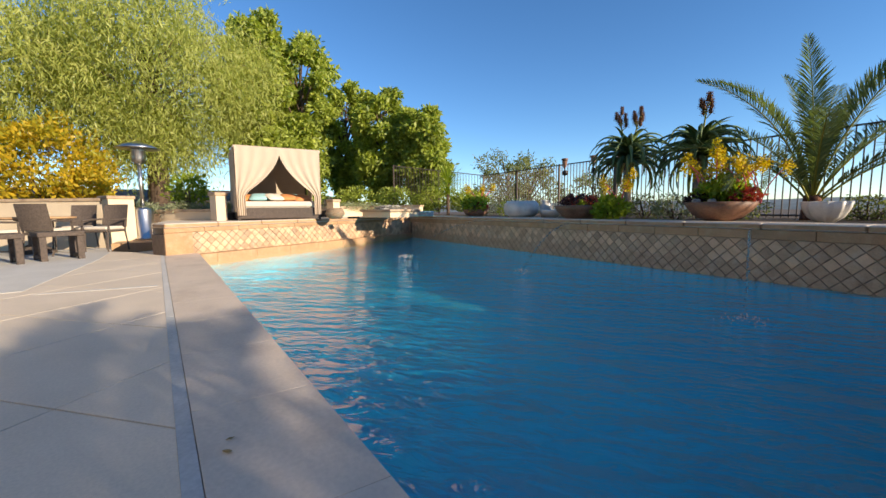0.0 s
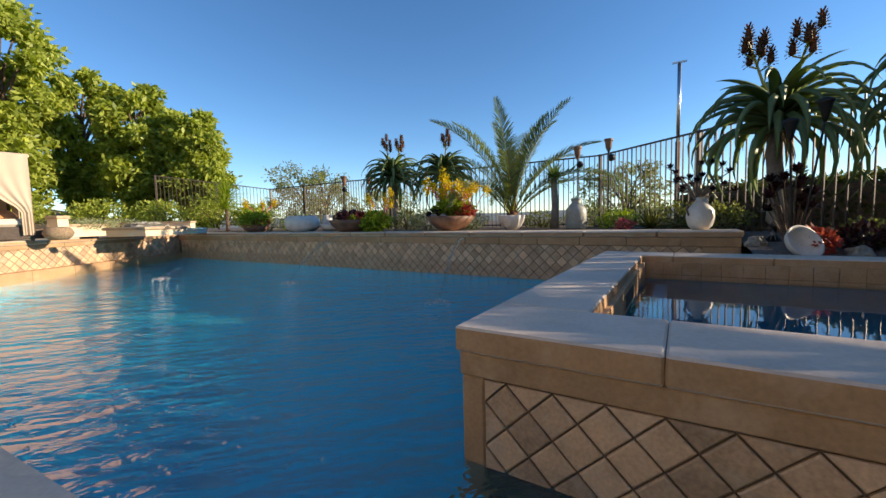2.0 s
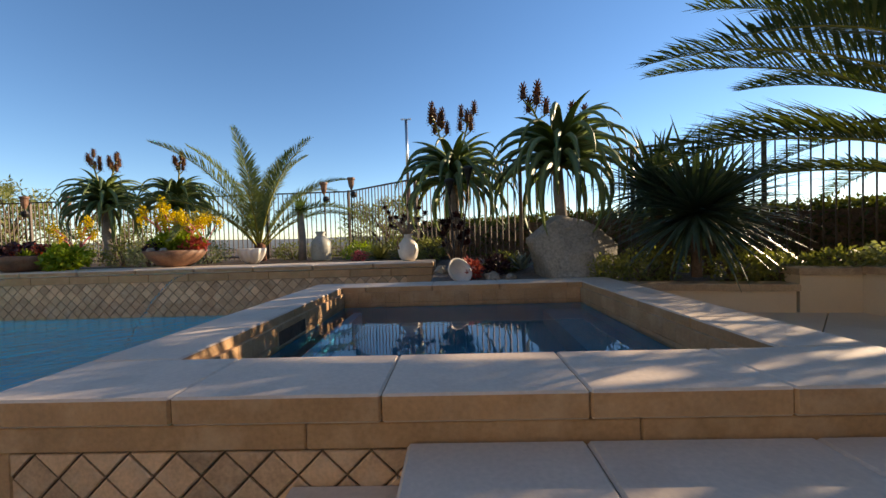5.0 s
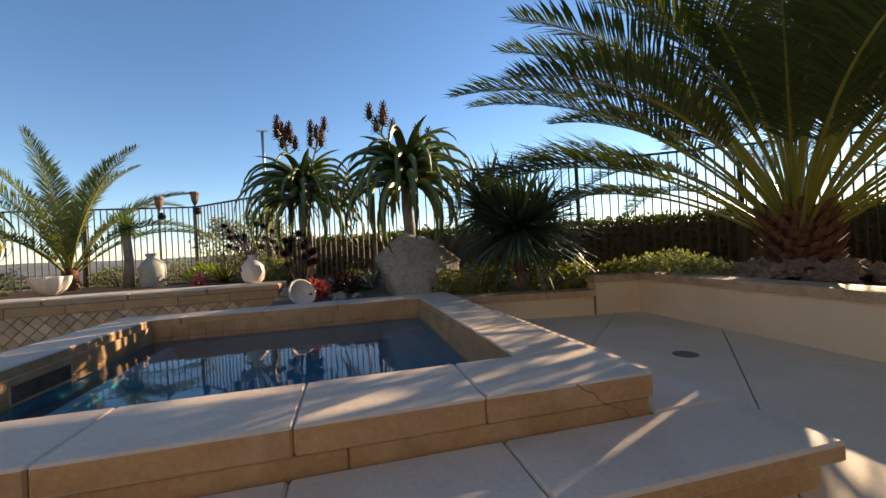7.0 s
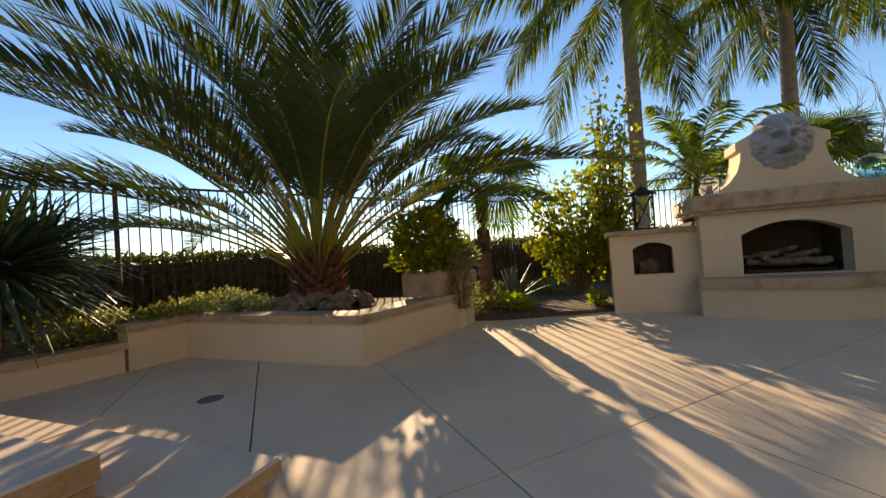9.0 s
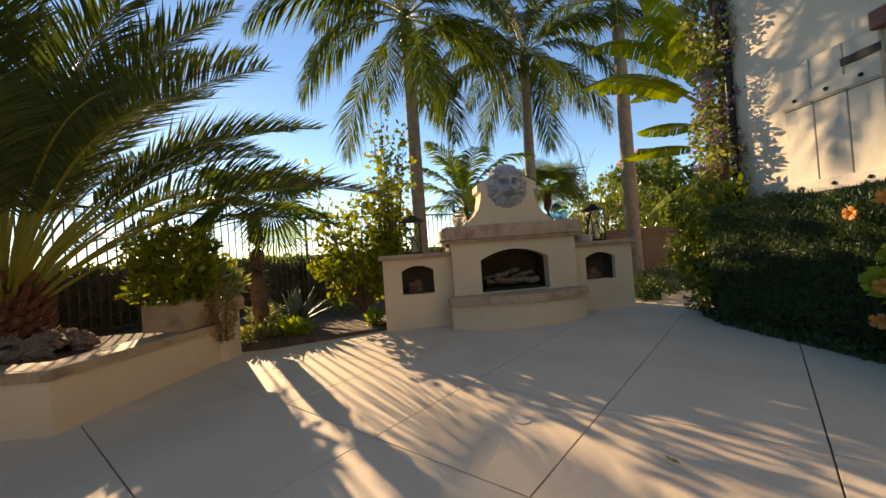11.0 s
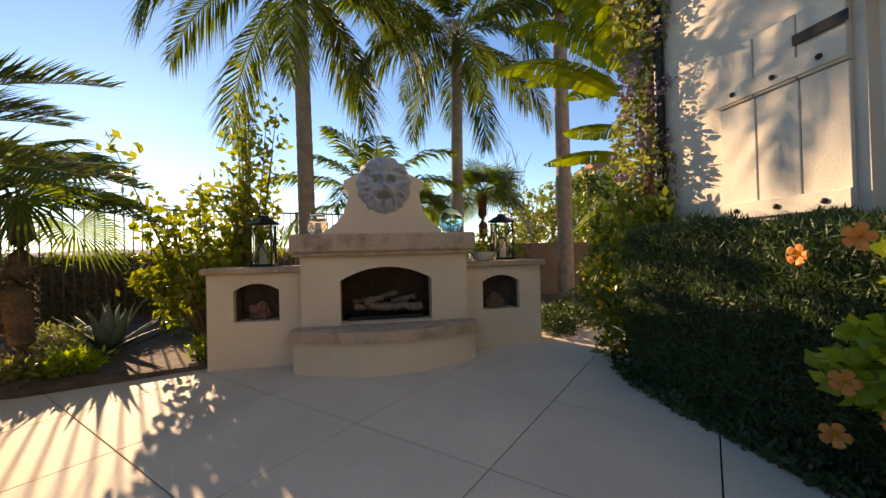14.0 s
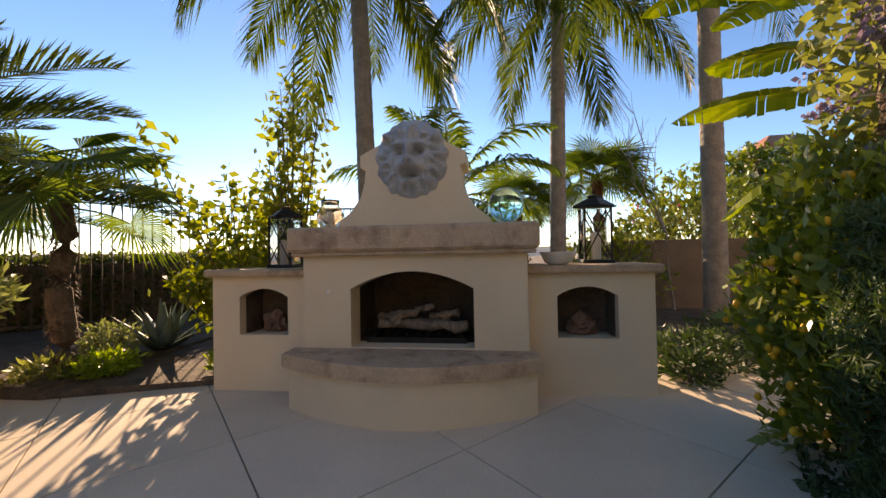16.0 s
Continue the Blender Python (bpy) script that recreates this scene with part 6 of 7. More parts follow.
# giant bird of paradise by the house corner
t = thing("bird_of_paradise", "giant bird of paradise with broad backlit leaves", "plant", 8.95, -6.0, 0.15)
random.seed(15)
stems = Mesh()
stems.tube([(0, 0, 0), (0.05, 0.0, 1.6), (0.0, 0.05, 3.1)], [0.12, 0.1, 0.08], 9)
part("trunk", stems, M_TRUNK, t, "", True)
for k, (az, el, pl, ll, z0, bow) in enumerate([(62, 22, 0.35, 1.15, 2.35, 38), (60, -8, 0.3, 0.95, 1.95, 40), (70, 22, 0.35, 0.85, 2.7, 30), (95, 35, 0.6, 1.9, 2.95, 55), (110, 60, 0.7, 1.6, 3.05, 70), (75, 62, 0.8, 1.7, 3.05, 75), (130, 45, 0.6, 1.5, 3.0, 60), (50, 48, 0.7, 1.4, 3.0, 60), (88, 78, 0.8, 1.6, 3.1, 40), (15, 50, 0.6, 1.3, 3.0, 60)]):
    pts = bent((0, 0, z0), az, el, pl, 10, 4)
    st = Mesh().tube(pts, [0.03, 0.026, 0.022, 0.02, 0.018], 6)
    d = pts[-1] - pts[-2]
    e0 = math.degrees(math.asin(max(-1, min(1, d.normalized().z))))
    mid = bent(pts[-1], az, e0, ll, bow, 16)
    side = Vector((-math.sin(radians(az)), math.cos(radians(az)), 0))
    lv = Mesh()
    for sg in (-1, 1):
        for j in range(16):
            f0, f1 = j / 16, (j + 1) / 16
            wd = lambda f: 0.33 * math.sin(math.pi * min(1, 0.12 + 0.88 * f)) ** 0.6 * random.uniform(0.88, 1.08)
            gap = 0.1 if random.random() < 0.35 else 0.0
            a, b = mid[j], mid[j + 1]
            dz = Vector((0, 0, -0.35))
            wa, wb = wd(f0), wd(f1)
            ca, cb = a.lerp(b, gap), a.lerp(b, 1 - gap)
            lv.add([a, b, cb + (side * sg + dz * 0.2).normalized() * wb * 0.55, ca + (side * sg + dz * 0.2).normalized() * wa * 0.55, cb + (side * sg + dz).normalized() * wb, ca + (side * sg + dz).normalized() * wa], [(0, 1, 2, 3), (3, 2, 4, 5)])
    lf = part("leaf", lv, L_BANANA, t)
    part("stalk", st, L_STALK, lf)
    part("midrib", Mesh().tube(mid, [0.014 * (1 - 0.8 * i / 16) for i in range(17)], 5), L_STALK, lf)

# vine on the house corner, kumquat, hedge and hibiscus
t = thing("flowering_vine", "dark climbing vine with lilac flower clusters on the house corner", "vine", 7.66, -5.0, 0.15)
m, e, c = Mesh(), Mesh(), Mesh()
n = 5200
u = rng.random(n)
a = rng.uniform(0, 6.28, n)
rr = 0.16 + 0.16 * rng.random(n) + 0.1 * np.sin(u * 19 + a)
leaf_cloud(m, np.stack([np.cos(a) * rr, np.sin(a) * rr, 0.6 + 4.6 * u], 1), 0.085, 0.55, 0.4)
part("foliage", m, L_OLIVE, t)
for k in range(70):
    z = random.uniform(1.2, 3.8)
    az = random.uniform(1.0, 4.2)
    leaf_cloud(e, blob_points(26, (math.cos(az) * 0.33, math.sin(az) * 0.33, z), (0.07, 0.07, 0.07), 0.2), 0.035, 0.8, 0)
part("blossom", e, L_LILAC, t, "lilac flower clusters", kind="stuff")
c.tube([(0, 0, 0), (0.05, 0.03, 1.5), (-0.04, 0.0, 3.0), (0.03, 0, 5.0)], [0.07, 0.06, 0.05, 0.03], 8)
part("stem", c, M_BARK, t)

shrub("kumquat_bush", 7.62, -4.72, 0.12, 0.52, 0.42, 0.86, 5200, 0.085, L_KUMQUAT, "kumquat bush with small orange fruit", "shrub", 0.5, 8, "", None, 0.45, 0.3, 2.4)
random.seed(33)
fruit = thing("kumquat_fruit", "orange kumquats hanging in the bush", "fruit", 7.62, -4.72, 0.12, kind="stuff")
m = Mesh()
for p in blob_points(80, (0, 0, 0.82), (0.55, 0.45, 0.8), 0.95, 0.3, 2.4):
    m.lathe([(0.001, -0.022), (0.016, -0.012), (0.018, 0.004), (0.01, 0.02), (0.001, 0.024)], 8, (p[0], p[1], max(0.1, p[2])))
part("fruit", m, L_FRUIT, fruit, smooth=True)


def box_hedge(x0, y0, x1, y1, z0, z1, n, size, mat, label):
    t = thing("rosemary_hedge", label, "hedge", (x0 + x1) / 2, (y0 + y1) / 2, z0)
    lx, ly, lz = (x1 - x0) / 2, (y1 - y0) / 2, z1 - z0
    m = Mesh()
    u, v, w = rng.uniform(-1, 1, n), rng.uniform(-1, 1, n), rng.random(n)
    face = rng.integers(0, 8, n)
    u = np.where(face == 0, 1, np.where(face == 1, -1, u))
    v = np.where((face >= 2) & (face < 5), 1, np.where(face == 7, -1, v))
    w = np.where((face == 5) | (face == 6), 1, w)
    pts = np.stack([u * lx, v * ly, w * lz], 1)
    nz = np.array([noise.noise(Vector((p[0] * 3.0, p[1] * 3.0, p[2] * 3.0))) for p in pts])
    k = 1 + 0.10 * nz
    pts[:, 1] *= 1 + 0.22 * nz
    pts[:, 0] *= 1 + 0.05 * nz
    pts[:, 2] *= k
    pts += rng.normal(0, 0.02, pts.shape)
    leaf_cloud(m, pts, size, 0.16, -0.9)
    part("foliage", m, mat, t)
    # solid dark green block filling the hedge behind its leaves
    part("core", Mesh().box(-lx * 0.86, -ly * 0.8, 0, lx * 0.86, ly * 0.8, lz * 0.88), M_HEDGECORE, t)
    return t


box_hedge(5.35, -4.88, 7.2, -4.34, 0.08, 1.36, 48000, 0.055, L_HEDGE, "tall trimmed dark green rosemary hedge")
for i, (x, y, r, h) in enumerate([(4.95, -4.45, 0.55, 0.6), (4.2, -4.45, 0.6, 0.62), (3.4, -4.5, 0.6, 0.6)]):
    shrub("hibiscus", x, y, 0.12, r, 0.5, h, 5200, 0.09, L_HIB, "hibiscus bush with glossy leaves and orange blooms", "shrub", 0.7, 7, "hibiscus along the house", None, 0.4, 0.3, 2.2, 0.3)
random.seed(44)


def hibiscus_flower(x, y, z, az, s=0.05):
    t = thing("hibiscus_flower", "open peach orange hibiscus bloom", "flower", x, y, z, az, "hibiscus blooms")
    m = Mesh()
    for k in range(5):
        a = k * 72
        o = Vector((0, math.cos(radians(a)), math.sin(radians(a))))
        si = Vector((0, -math.sin(radians(a)), math.cos(radians(a))))
        m.leaf([Vector((0, 0, 0)), o * s * 0.5 + Vector((s * 0.45, 0, 0)), o * s * 0.95 + Vector((s * 0.55, 0, 0)), o * s * 1.15 + Vector((s * 0.4, 0, 0))], [0.01, s * 0.38, s * 0.45, s * 0.15], si, 0.15)
    part("corolla", m, L_FLOWO, t)
    part("stamen", Mesh().tube([(0, 0, 0), (s * 0.9, 0, 0)], [0.005, 0.003], 5), L_FLOWY, t)


for x, y, z, az in [(5.32, -4.0, 1.28, 100), (5.05, -3.93, 1.2, 95), (4.85, -3.9, 1.33, 100), (5.42, -4.05, 0.68, 110), (5.2, -3.98, 0.6, 95), (4.8, -3.92, 0.9, 90), (5.5, -4.1, 0.42, 120), (4.5, -3.9, 1.25, 85), (4.2, -3.9, 1.1, 90), (5.75, -4.28, 1.2, 90), (4.95, -3.95, 0.8, 90), (3.9, -3.9, 1.2, 90)]:
    hibiscus_flower(x, y, z, az)
gc = thing("ground_cover", "dark green ground cover edging the patio", "ground cover", 0, 0, 0, kind="stuff")
m = Mesh()
n = 9000
u = rng.random(n)
x = 2.5 + 5.3 * u
y0 = -4.16 - 0.45 * np.clip((x - 6.9), 0, 1) ** 1.5
yy = y0 - rng.random(n) ** 1.4 * 0.55
leaf_cloud(m, np.stack([x, yy, 0.10 + 0.07 * rng.random(n)], 1), 0.05, 0.55, -0.5)
part("foliage", m, L_HEDGE, gc)
structure("soil_strip", Mesh().prism([(2.2, -4.95), (7.9, -4.95), (7.8, -4.6), (7.2, -4.25), (6.8, -4.18), (2.2, -4.18)], -0.1, 0.125), M_SOIL, "dark soil strip along the house", "planting bed")
t = thing("path_light", "white mushroom path light beside the patio", "garden light", 4.98, -4.13, 0.08)
part("stem", Mesh().tube([(0.05, 0.03, 0), (0.02, 0.01, 0.2), (0, 0, 0.42)], 0.012, 8), M_STEEL, t)
part("shade", Mesh().lathe([(0.001, 0.40), (0.085, 0.415), (0.09, 0.425), (0.06, 0.45), (0.001, 0.46)], 24), M_WHITE, t, "round white shade", True)

# ---- objects on the fireplace ----
def lantern(x, y, z, h, label):
    t = thing("lantern", label, "lantern", x, y, z)
    w = 0.105
    part("base", Mesh().box(-w - 0.02, -w - 0.02, 0, w + 0.02, w + 0.02, 0.03, 0.005), M_BLACK, t)
    for sx in (-1, 1):
        for sy in (-1, 1):
            part("post", Mesh().box(sx * w - 0.008, sy * w - 0.008, 0.03, sx * w + 0.008, sy * w + 0.008, h * 0.78), M_BLACK, t)
    for k in range(4):
        a = k * math.pi / 2
        rot = lambda p: (p[0] * math.cos(a) - p[1] * math.sin(a), p[0] * math.sin(a) + p[1] * math.cos(a), p[2])
        for s in (-1, 1):
            part("brace", Mesh().tube([rot((w, -w * s, 0.04)), rot((w, w * s, h * 0.76))], 0.006, 5), M_BLACK, t)
        g = part("pane", Mesh().add([rot((w - 0.004, -w, 0.03)), rot((w - 0.004, w, 0.03)), rot((w - 0.004, w, h * 0.77)), rot((w - 0.004, -w, h * 0.77))], [(0, 1, 2, 3)]), M_GLASS, t)
        g.visible_shadow = False
    part("roof", Mesh().lathe([(0.175, h * 0.78), (0.18, h * 0.8), (0.10, h * 0.88), (0.05, h * 0.92), (0.055, h * 0.95), (0.001, h * 0.97)], 4).lathe([(0.12, h * 0.775), (0.12, h * 0.79)], 12), M_BLACK, t)
    part("ring", Mesh().tube([(0.035 * math.cos(i * 0.55), 0, h * 0.98 + 0.03 * math.sin(i * 0.55)) for i in range(12)], 0.004, 5), M_BLACK, t)
    part("candle", Mesh().lathe([(0.04, 0.03), (0.04, 0.25), (0.03, 0.255), (0.001, 0.25)], 16), M_CREAM, t, "cream pillar candle")
    return t


lantern(8.80, -3.74, 1.155, 0.60, "black metal lantern with crossed braces on the fireplace wing")
lantern(8.80, -0.93, 1.155, 0.60, "black metal lantern with crossed braces on the fireplace wing")
solid("bowl", Mesh().lathe([(0.001, 0), (0.06, 0), (0.10, 0.02), (0.135, 0.09), (0.14, 0.10), (0.125, 0.10), (0.09, 0.04), (0.001, 0.03)], 30), M_WPOT, "white ceramic bowl on the fireplace wing", "bowl", True, at=pose(8.45, -3.38, 1.155))


def glass_ball(x, y, z, r, mat, label):
    prof = [(0.001, 0.0)] + [(r * math.sin(math.pi * i / 14), r - r * math.cos(math.pi * i / 14)) for i in range(1, 14)] + [(0.001, 2 * r)]
    solid("glass_float", Mesh().lathe(prof, 24), mat, label, "glass float", True, at=pose(x, y, z))


glass_ball(8.30, -2.99, 1.475, 0.135, M_AQUAGLASS, "aqua glass float on the mantel")
pot("hurricane_glass", [(0.001, 0), (0.07, 0.0), (0.1, 0.05), (0.105, 0.12), (0.07, 0.19), (0.075, 0.23), (0.07, 0.23), (0.065, 0.19), (0.098, 0.12), (0.001, 0.02)], M_GLASS, "clear glass hurricane vase on the mantel", 8.35, -1.58, 1.475, category="vase")
t = thing("candle", "cream pillar candle inside the glass vase", "candle", 8.35, -1.58, 1.50)
part("wax", Mesh().lathe([(0.03, 0), (0.03, 0.09), (0.001, 0.088)], 14), M_CREAM, t)
grate = thing("fire_grate", "black iron grate in the firebox", "grate", 8.55, FY, HB)
for i in range(9):
    part("bar", Mesh().box(-0.14, -0.34 + 0.085 * i - 0.008, 0.06, 0.14, -0.34 + 0.085 * i + 0.008, 0.075), M_BLACK, grate)
for sy in (-0.36, 0.36):
    part("leg", Mesh().box(-0.14, sy - 0.01, 0.0, 0.14, sy + 0.01, 0.06), M_BLACK, grate)
part("pan", Mesh().box(-0.2, -0.4, 0.005, -0.16, 0.4, 0.05), M_BLACK, grate)
random.seed(12)
for i, (dy, dz, ang, ln, r) in enumerate([(-0.1, 0.12, 80, 0.62, 0.05), (0.05, 0.13, 97, 0.6, 0.045), (-0.2, 0.2, 60, 0.3, 0.035), (0.1, 0.21, 125, 0.32, 0.035), (0.25, 0.2, 70, 0.28, 0.03), (-0.02, 0.25, 40, 0.3, 0.03), (0.2, 0.14, 30, 0.24, 0.03)]):
    m = Mesh().tube([(-ln / 2 + ln * k / 6, 0.012 * math.sin(k * 2 + i), 0.01 * math.cos(k * 3 + i)) for k in range(7)], [r * (0.85 + 0.2 * math.sin(k * 2.1 + i)) for k in range(7)], 9)
    solid("gas_log", m, M_LOG, "pale ceramic gas log on the fire grate", "log", True, group="logs on the grate", at=pose(8.52 + 0.03 * (i % 3), FY + dy, HB + dz, 0, 12 if i > 1 else 0, ang))
for yy in (-0.93, -3.58):
    solid("stone_ornament", lump_mesh((0.07, 0.1, 0.1), yy, 0.35, 2.5), M_TERRA, "dark carved ornament inside the side niche", "ornament", at=pose(8.62, yy, 0.65))
sw = solid("key_valve", Mesh().lathe([(0.018, 0), (0.018, 0.006), (0.006, 0.008), (0.001, 0.003)], 16), M_STEEL, "small round steel gas key valve on the chimney breast", "valve", at=pose(FX, -1.62, 0.98, 0, -90, 0))
solid("patio_drain", Mesh().lathe([(0.09, 0), (0.09, 0.004), (0.07, 0.006), (0.001, 0.004)], 24), M_IRON, "round dark drain cover in the patio", "drain", at=pose(5.16, 2.53, floor_z(5.16, 2.53)))
solid("patio_drain", Mesh().lathe([(0.06, 0), (0.06, 0.003), (0.001, 0.004)], 24), M_CONCL, "small round concrete patch plug in the patio", "drain", at=pose(5.4, -1.45, floor_z(5.4, -1.45)))
solid("fallen_leaf", Mesh().leaf([(0, 0, 0), (0.05, 0.01, 0.015), (0.1, 0, 0.01), (0.15, -0.02, 0.02)], [0.01, 0.035, 0.03, 0.003], (0, 1, 0), 0.3), L_FLOWO, "fallen peach hibiscus petal on the patio edge", "fallen flower", at=pose(4.93, -4.02, floor_z(4.93, -4.02) + 0.01))

for x, y, a, s in ((-1.475, -0.01, 30, 0.045), (-1.286, -0.2, 100, 0.04), (-1.54, 0.0, 70, 0.03), (4.78, -2.02, 20, 0.07)):
    z = DECK_Z + 0.006 if x < 0 else floor_z(x, y) + 0.002
    solid("fallen_leaf", Mesh().leaf([(0, 0, 0), (s * 0.35, 0, 0.006), (s * 0.7, 0.004, 0.004), (s, 0, 0.008)], [0.004, s * 0.22, s * 0.18, 0.002], (0, 1, 0), 0.3), L_DRY, "small dry brown leaf lying on the paving", "fallen leaf", group="fallen leaves on the paving", at=pose(x, y, z, 0, 0, a))

# ---- house details ----
SHX0, SHX1 = 5.92, 6.79
sh = thing("shutter", "cream painted plank shutter with iron studs", "shutter", 0, 0, 0)
for z0, z1, d in ((0.5, 2.338, 0.035), (2.342, 2.78, 0.05)):
    for x0, x1 in ((SHX0, 6.2), (6.2, 6.495), (6.495, SHX1)):
        part("plank", Mesh().box(x0 + 0.004, HY + 0.002, z0, x1 - 0.004, HY + d, z1, 0.006), M_WOOD, sh)
for z0 in (1.46, 2.36):
    part("batten", Mesh().box(SHX0, HY + 0.036 if z0 < 2 else HY + 0.051, z0, SHX1, HY + 0.062, z0 + 0.12, 0.004), M_WOOD, sh)
    for x in (6.06, 6.35, 6.65):
        part("stud", Mesh().lathe([(0.020, 0), (0.017, 0.012), (0.001, 0.018)], 12), M_BLACK, sh).matrix_basis = pose(x, HY + 0.062, z0 + 0.06, -90, 0, 0)
part("strap", Mesh().box(SHX0 - 0.02, HY + 0.062, 2.56, SHX0 + 0.29, HY + 0.07, 2.63, 0.003), M_BLACK, sh, "black iron hinge strap")
dp = thing("downpipe", "dark bronze rain downpipe at the house corner", "downpipe", 7.42, HY + 0.05, 0.1)
part("pipe", Mesh().tube([(0, 0, 0), (0, 0, 6.0)], 0.045, 12), M_BLACK, dp, "", True)
for z in (0.8, 2.2, 3.6):
    part("bracket", Mesh().lathe([(0.055, z), (0.055, z + 0.03)], 12), M_BLACK, dp)
# garden wall and neighbour's house
M_BROWNWALL = material("dark brown garden wall", (0.15, 0.105, 0.07), 0.9, 0.25, 2, 40, 0.3, stain=(0.08, 0.055, 0.04), stain_scale=1.5)
gw = Mesh().box(13.2, -12, -0.2, 13.45, -4.6, 1.45)
structure("wall_east", gw, M_BROWNWALL, "dark brown garden wall behind the palms", "wall")
nb = thing("neighbour_house", "distant cream house with terracotta roof", "house", 40.3, -25.7, 0)
part("wall", Mesh().box(-1.5, -1.8, -2.5, 1.5, 1.8, 9.2), M_STUCCO_H, nb)
part("roof", Mesh().prism([(-1.8, -2.2), (1.8, -2.2), (1.8, 2.2), (-1.8, 2.2)], 9.2, 9.4).rings([[(-1.8, -2.2, 9.4), (1.8, -2.2, 9.4), (1.8, 2.2, 9.4), (-1.8, 2.2, 9.4)], [(-0.2, -0.8, 10.4), (0.2, -0.8, 10.4), (0.2, 0.8, 10.4), (-0.2, 0.8, 10.4)]], False, True), material("terracotta roof", (0.36, 0.13, 0.07), 0.8, 0.3, 2, 8, 0.3), nb, "terracotta tile roof")
part("window", Mesh().box(-1.53, -0.5, 6.9, -1.49, 0.5, 8.2), M_BLACK, nb)
shrub("garden_shrub", 12.9, -4.9, 0.15, 0.7, 0.9, 0.75, 1600, 0.12, L_CITRUS, "green shrub in front of the garden wall", "shrub", 0.5, 5)
shrub("garden_shrub", 14.3, -6.4, 0.15, 0.8, 1.2, 1.1, 1600, 0.13, L_OLIVE, "shrub with red flowers above the garden wall", "shrub", 0.5, 5, "", (L_PINK, 40, 0.06, "red flowers"))
broad_tree("garden_tree", 20.0, -11.9, -0.2, 4.9, 2.1, 6500, 0.24, L_KUMQUAT, "dark rounded tree beyond the garden wall", 55, 0.12, 22, 0.45, low=0.15)
broad_tree("garden_tree", 18.2, -13.2, -0.2, 4.2, 2.0, 5000, 0.24, L_KUMQUAT, "dark rounded tree beyond the garden wall", 56, 0.12, 22, 0.45, low=0.15)
shrub("garden_shrub", 15.2, -7.6, 0.0, 1.2, 1.9, 1.6, 3200, 0.16, L_KUMQUAT, "tall dark shrub beyond the garden wall", "shrub", 0.5, 5)
for x, y, h in ((17.0, -7.8, 3.6), (18.5, -9.3, 4.2)):
    broad_tree("cypress", x, y, -0.2, h, 0.5, 1500, 0.14, L_TREE, "slim dark cypress beyond the wall", 5, 0.06, 14, 0.3, low=0.08)

# ---- west end: daybed, dining set, heater, trees ----
TZ = BZ + 0.002
bed = thing("canopy_daybed", "canopied daybed with taupe curtains and cushions on the terrace", "daybed", -11.3, 1.55, TZ, wrot - 28)
# local x along the wall, local -y towards the pool
W2, D2, H2 = 0.98, 0.8, 1.75
part("base", Mesh().box(-W2, -D2, 0.03, W2, D2, 0.30, 0.02), M_WICKER, bed, "dark woven wicker base")
part("mattress", Mesh().box(-W2 + 0.02, -D2 + 0.02, 0.30, W2 - 0.02, D2 - 0.02, 0.46, 0.05), M_CREAM, bed, "cream mattress")
for sx in (-1, 1):
    for sy in (-1, 1):
        part("post", Mesh().box(sx * (W2 - 0.03) - 0.025, sy * (D2 - 0.03) - 0.025, 0.0, sx * (W2 - 0.03) + 0.025, sy * (D2 - 0.03) + 0.025, H2), M_WICKER, bed)
part("canopy", Mesh().box(-W2 - 0.03, -D2 - 0.03, H2 - 0.05, W2 + 0.03, D2 + 0.03, H2 + 0.03, 0.02), M_CANVAS, bed, "taupe canvas canopy")


def curtain(x0, x1, z0, z1, y, gather, fold=0.035, n=44):
    """A hanging cloth with folds, drawn aside towards one edge below its top."""
    m = Mesh()
    rows = 14
    vv, ff = [], []
    for j in range(rows + 1):
        f = j / rows
        for i in range(n + 1):
            u = i / n
            g = gather * min(1, f / 0.68) ** 1.9
            x = x0 + (x1 - x0) * u * (1 - g)
            sag = 0.0
            vv.append((x, y + fold * (0.55 * math.sin(u * n * 0.55) + 0.3 * math.sin(u * n * 0.23 + 1)) * (0.25 + 0.75 * f), z1 - (z1 - z0) * f * (1 - 0.0 * u) - sag))
    for j in range(rows):
        for i in range(n):
            a = j * (n + 1) + i
            ff.append((a, a + 1, a + n + 2, a + n + 1))
    return m.add(vv, ff)


part("curtain", curtain(-W2, 0.02, 0.12, H2, -D2 - 0.05, 0.82), M_CANVAS, bed, "tied back front curtain", True)
part("curtain", curtain(W2, -0.02, 0.12, H2, -D2 - 0.05, 0.82), M_CANVAS, bed, "tied back front curtain", True)
part("curtain", curtain(-W2, W2, 0.3, H2, D2 + 0.0, 0.0), M_CANVAS, bed, "rear curtain", True)
m = curtain(-D2, D2, 0.2, H2, 0, 0.0)
m.v = [(-W2 - 0.02 + p[1], p[0], p[2]) for p in m.v]
part("curtain", m, M_CANVAS, bed, "side curtain", True)
m = curtain(-D2, D2, 0.2, H2, 0, 0.6)
m.v = [(W2 + 0.02 + p[1], -p[0], p[2]) for p in m.v]
part("curtain", m, M_CANVAS, bed, "side curtain", True)
bw = bed.matrix_basis
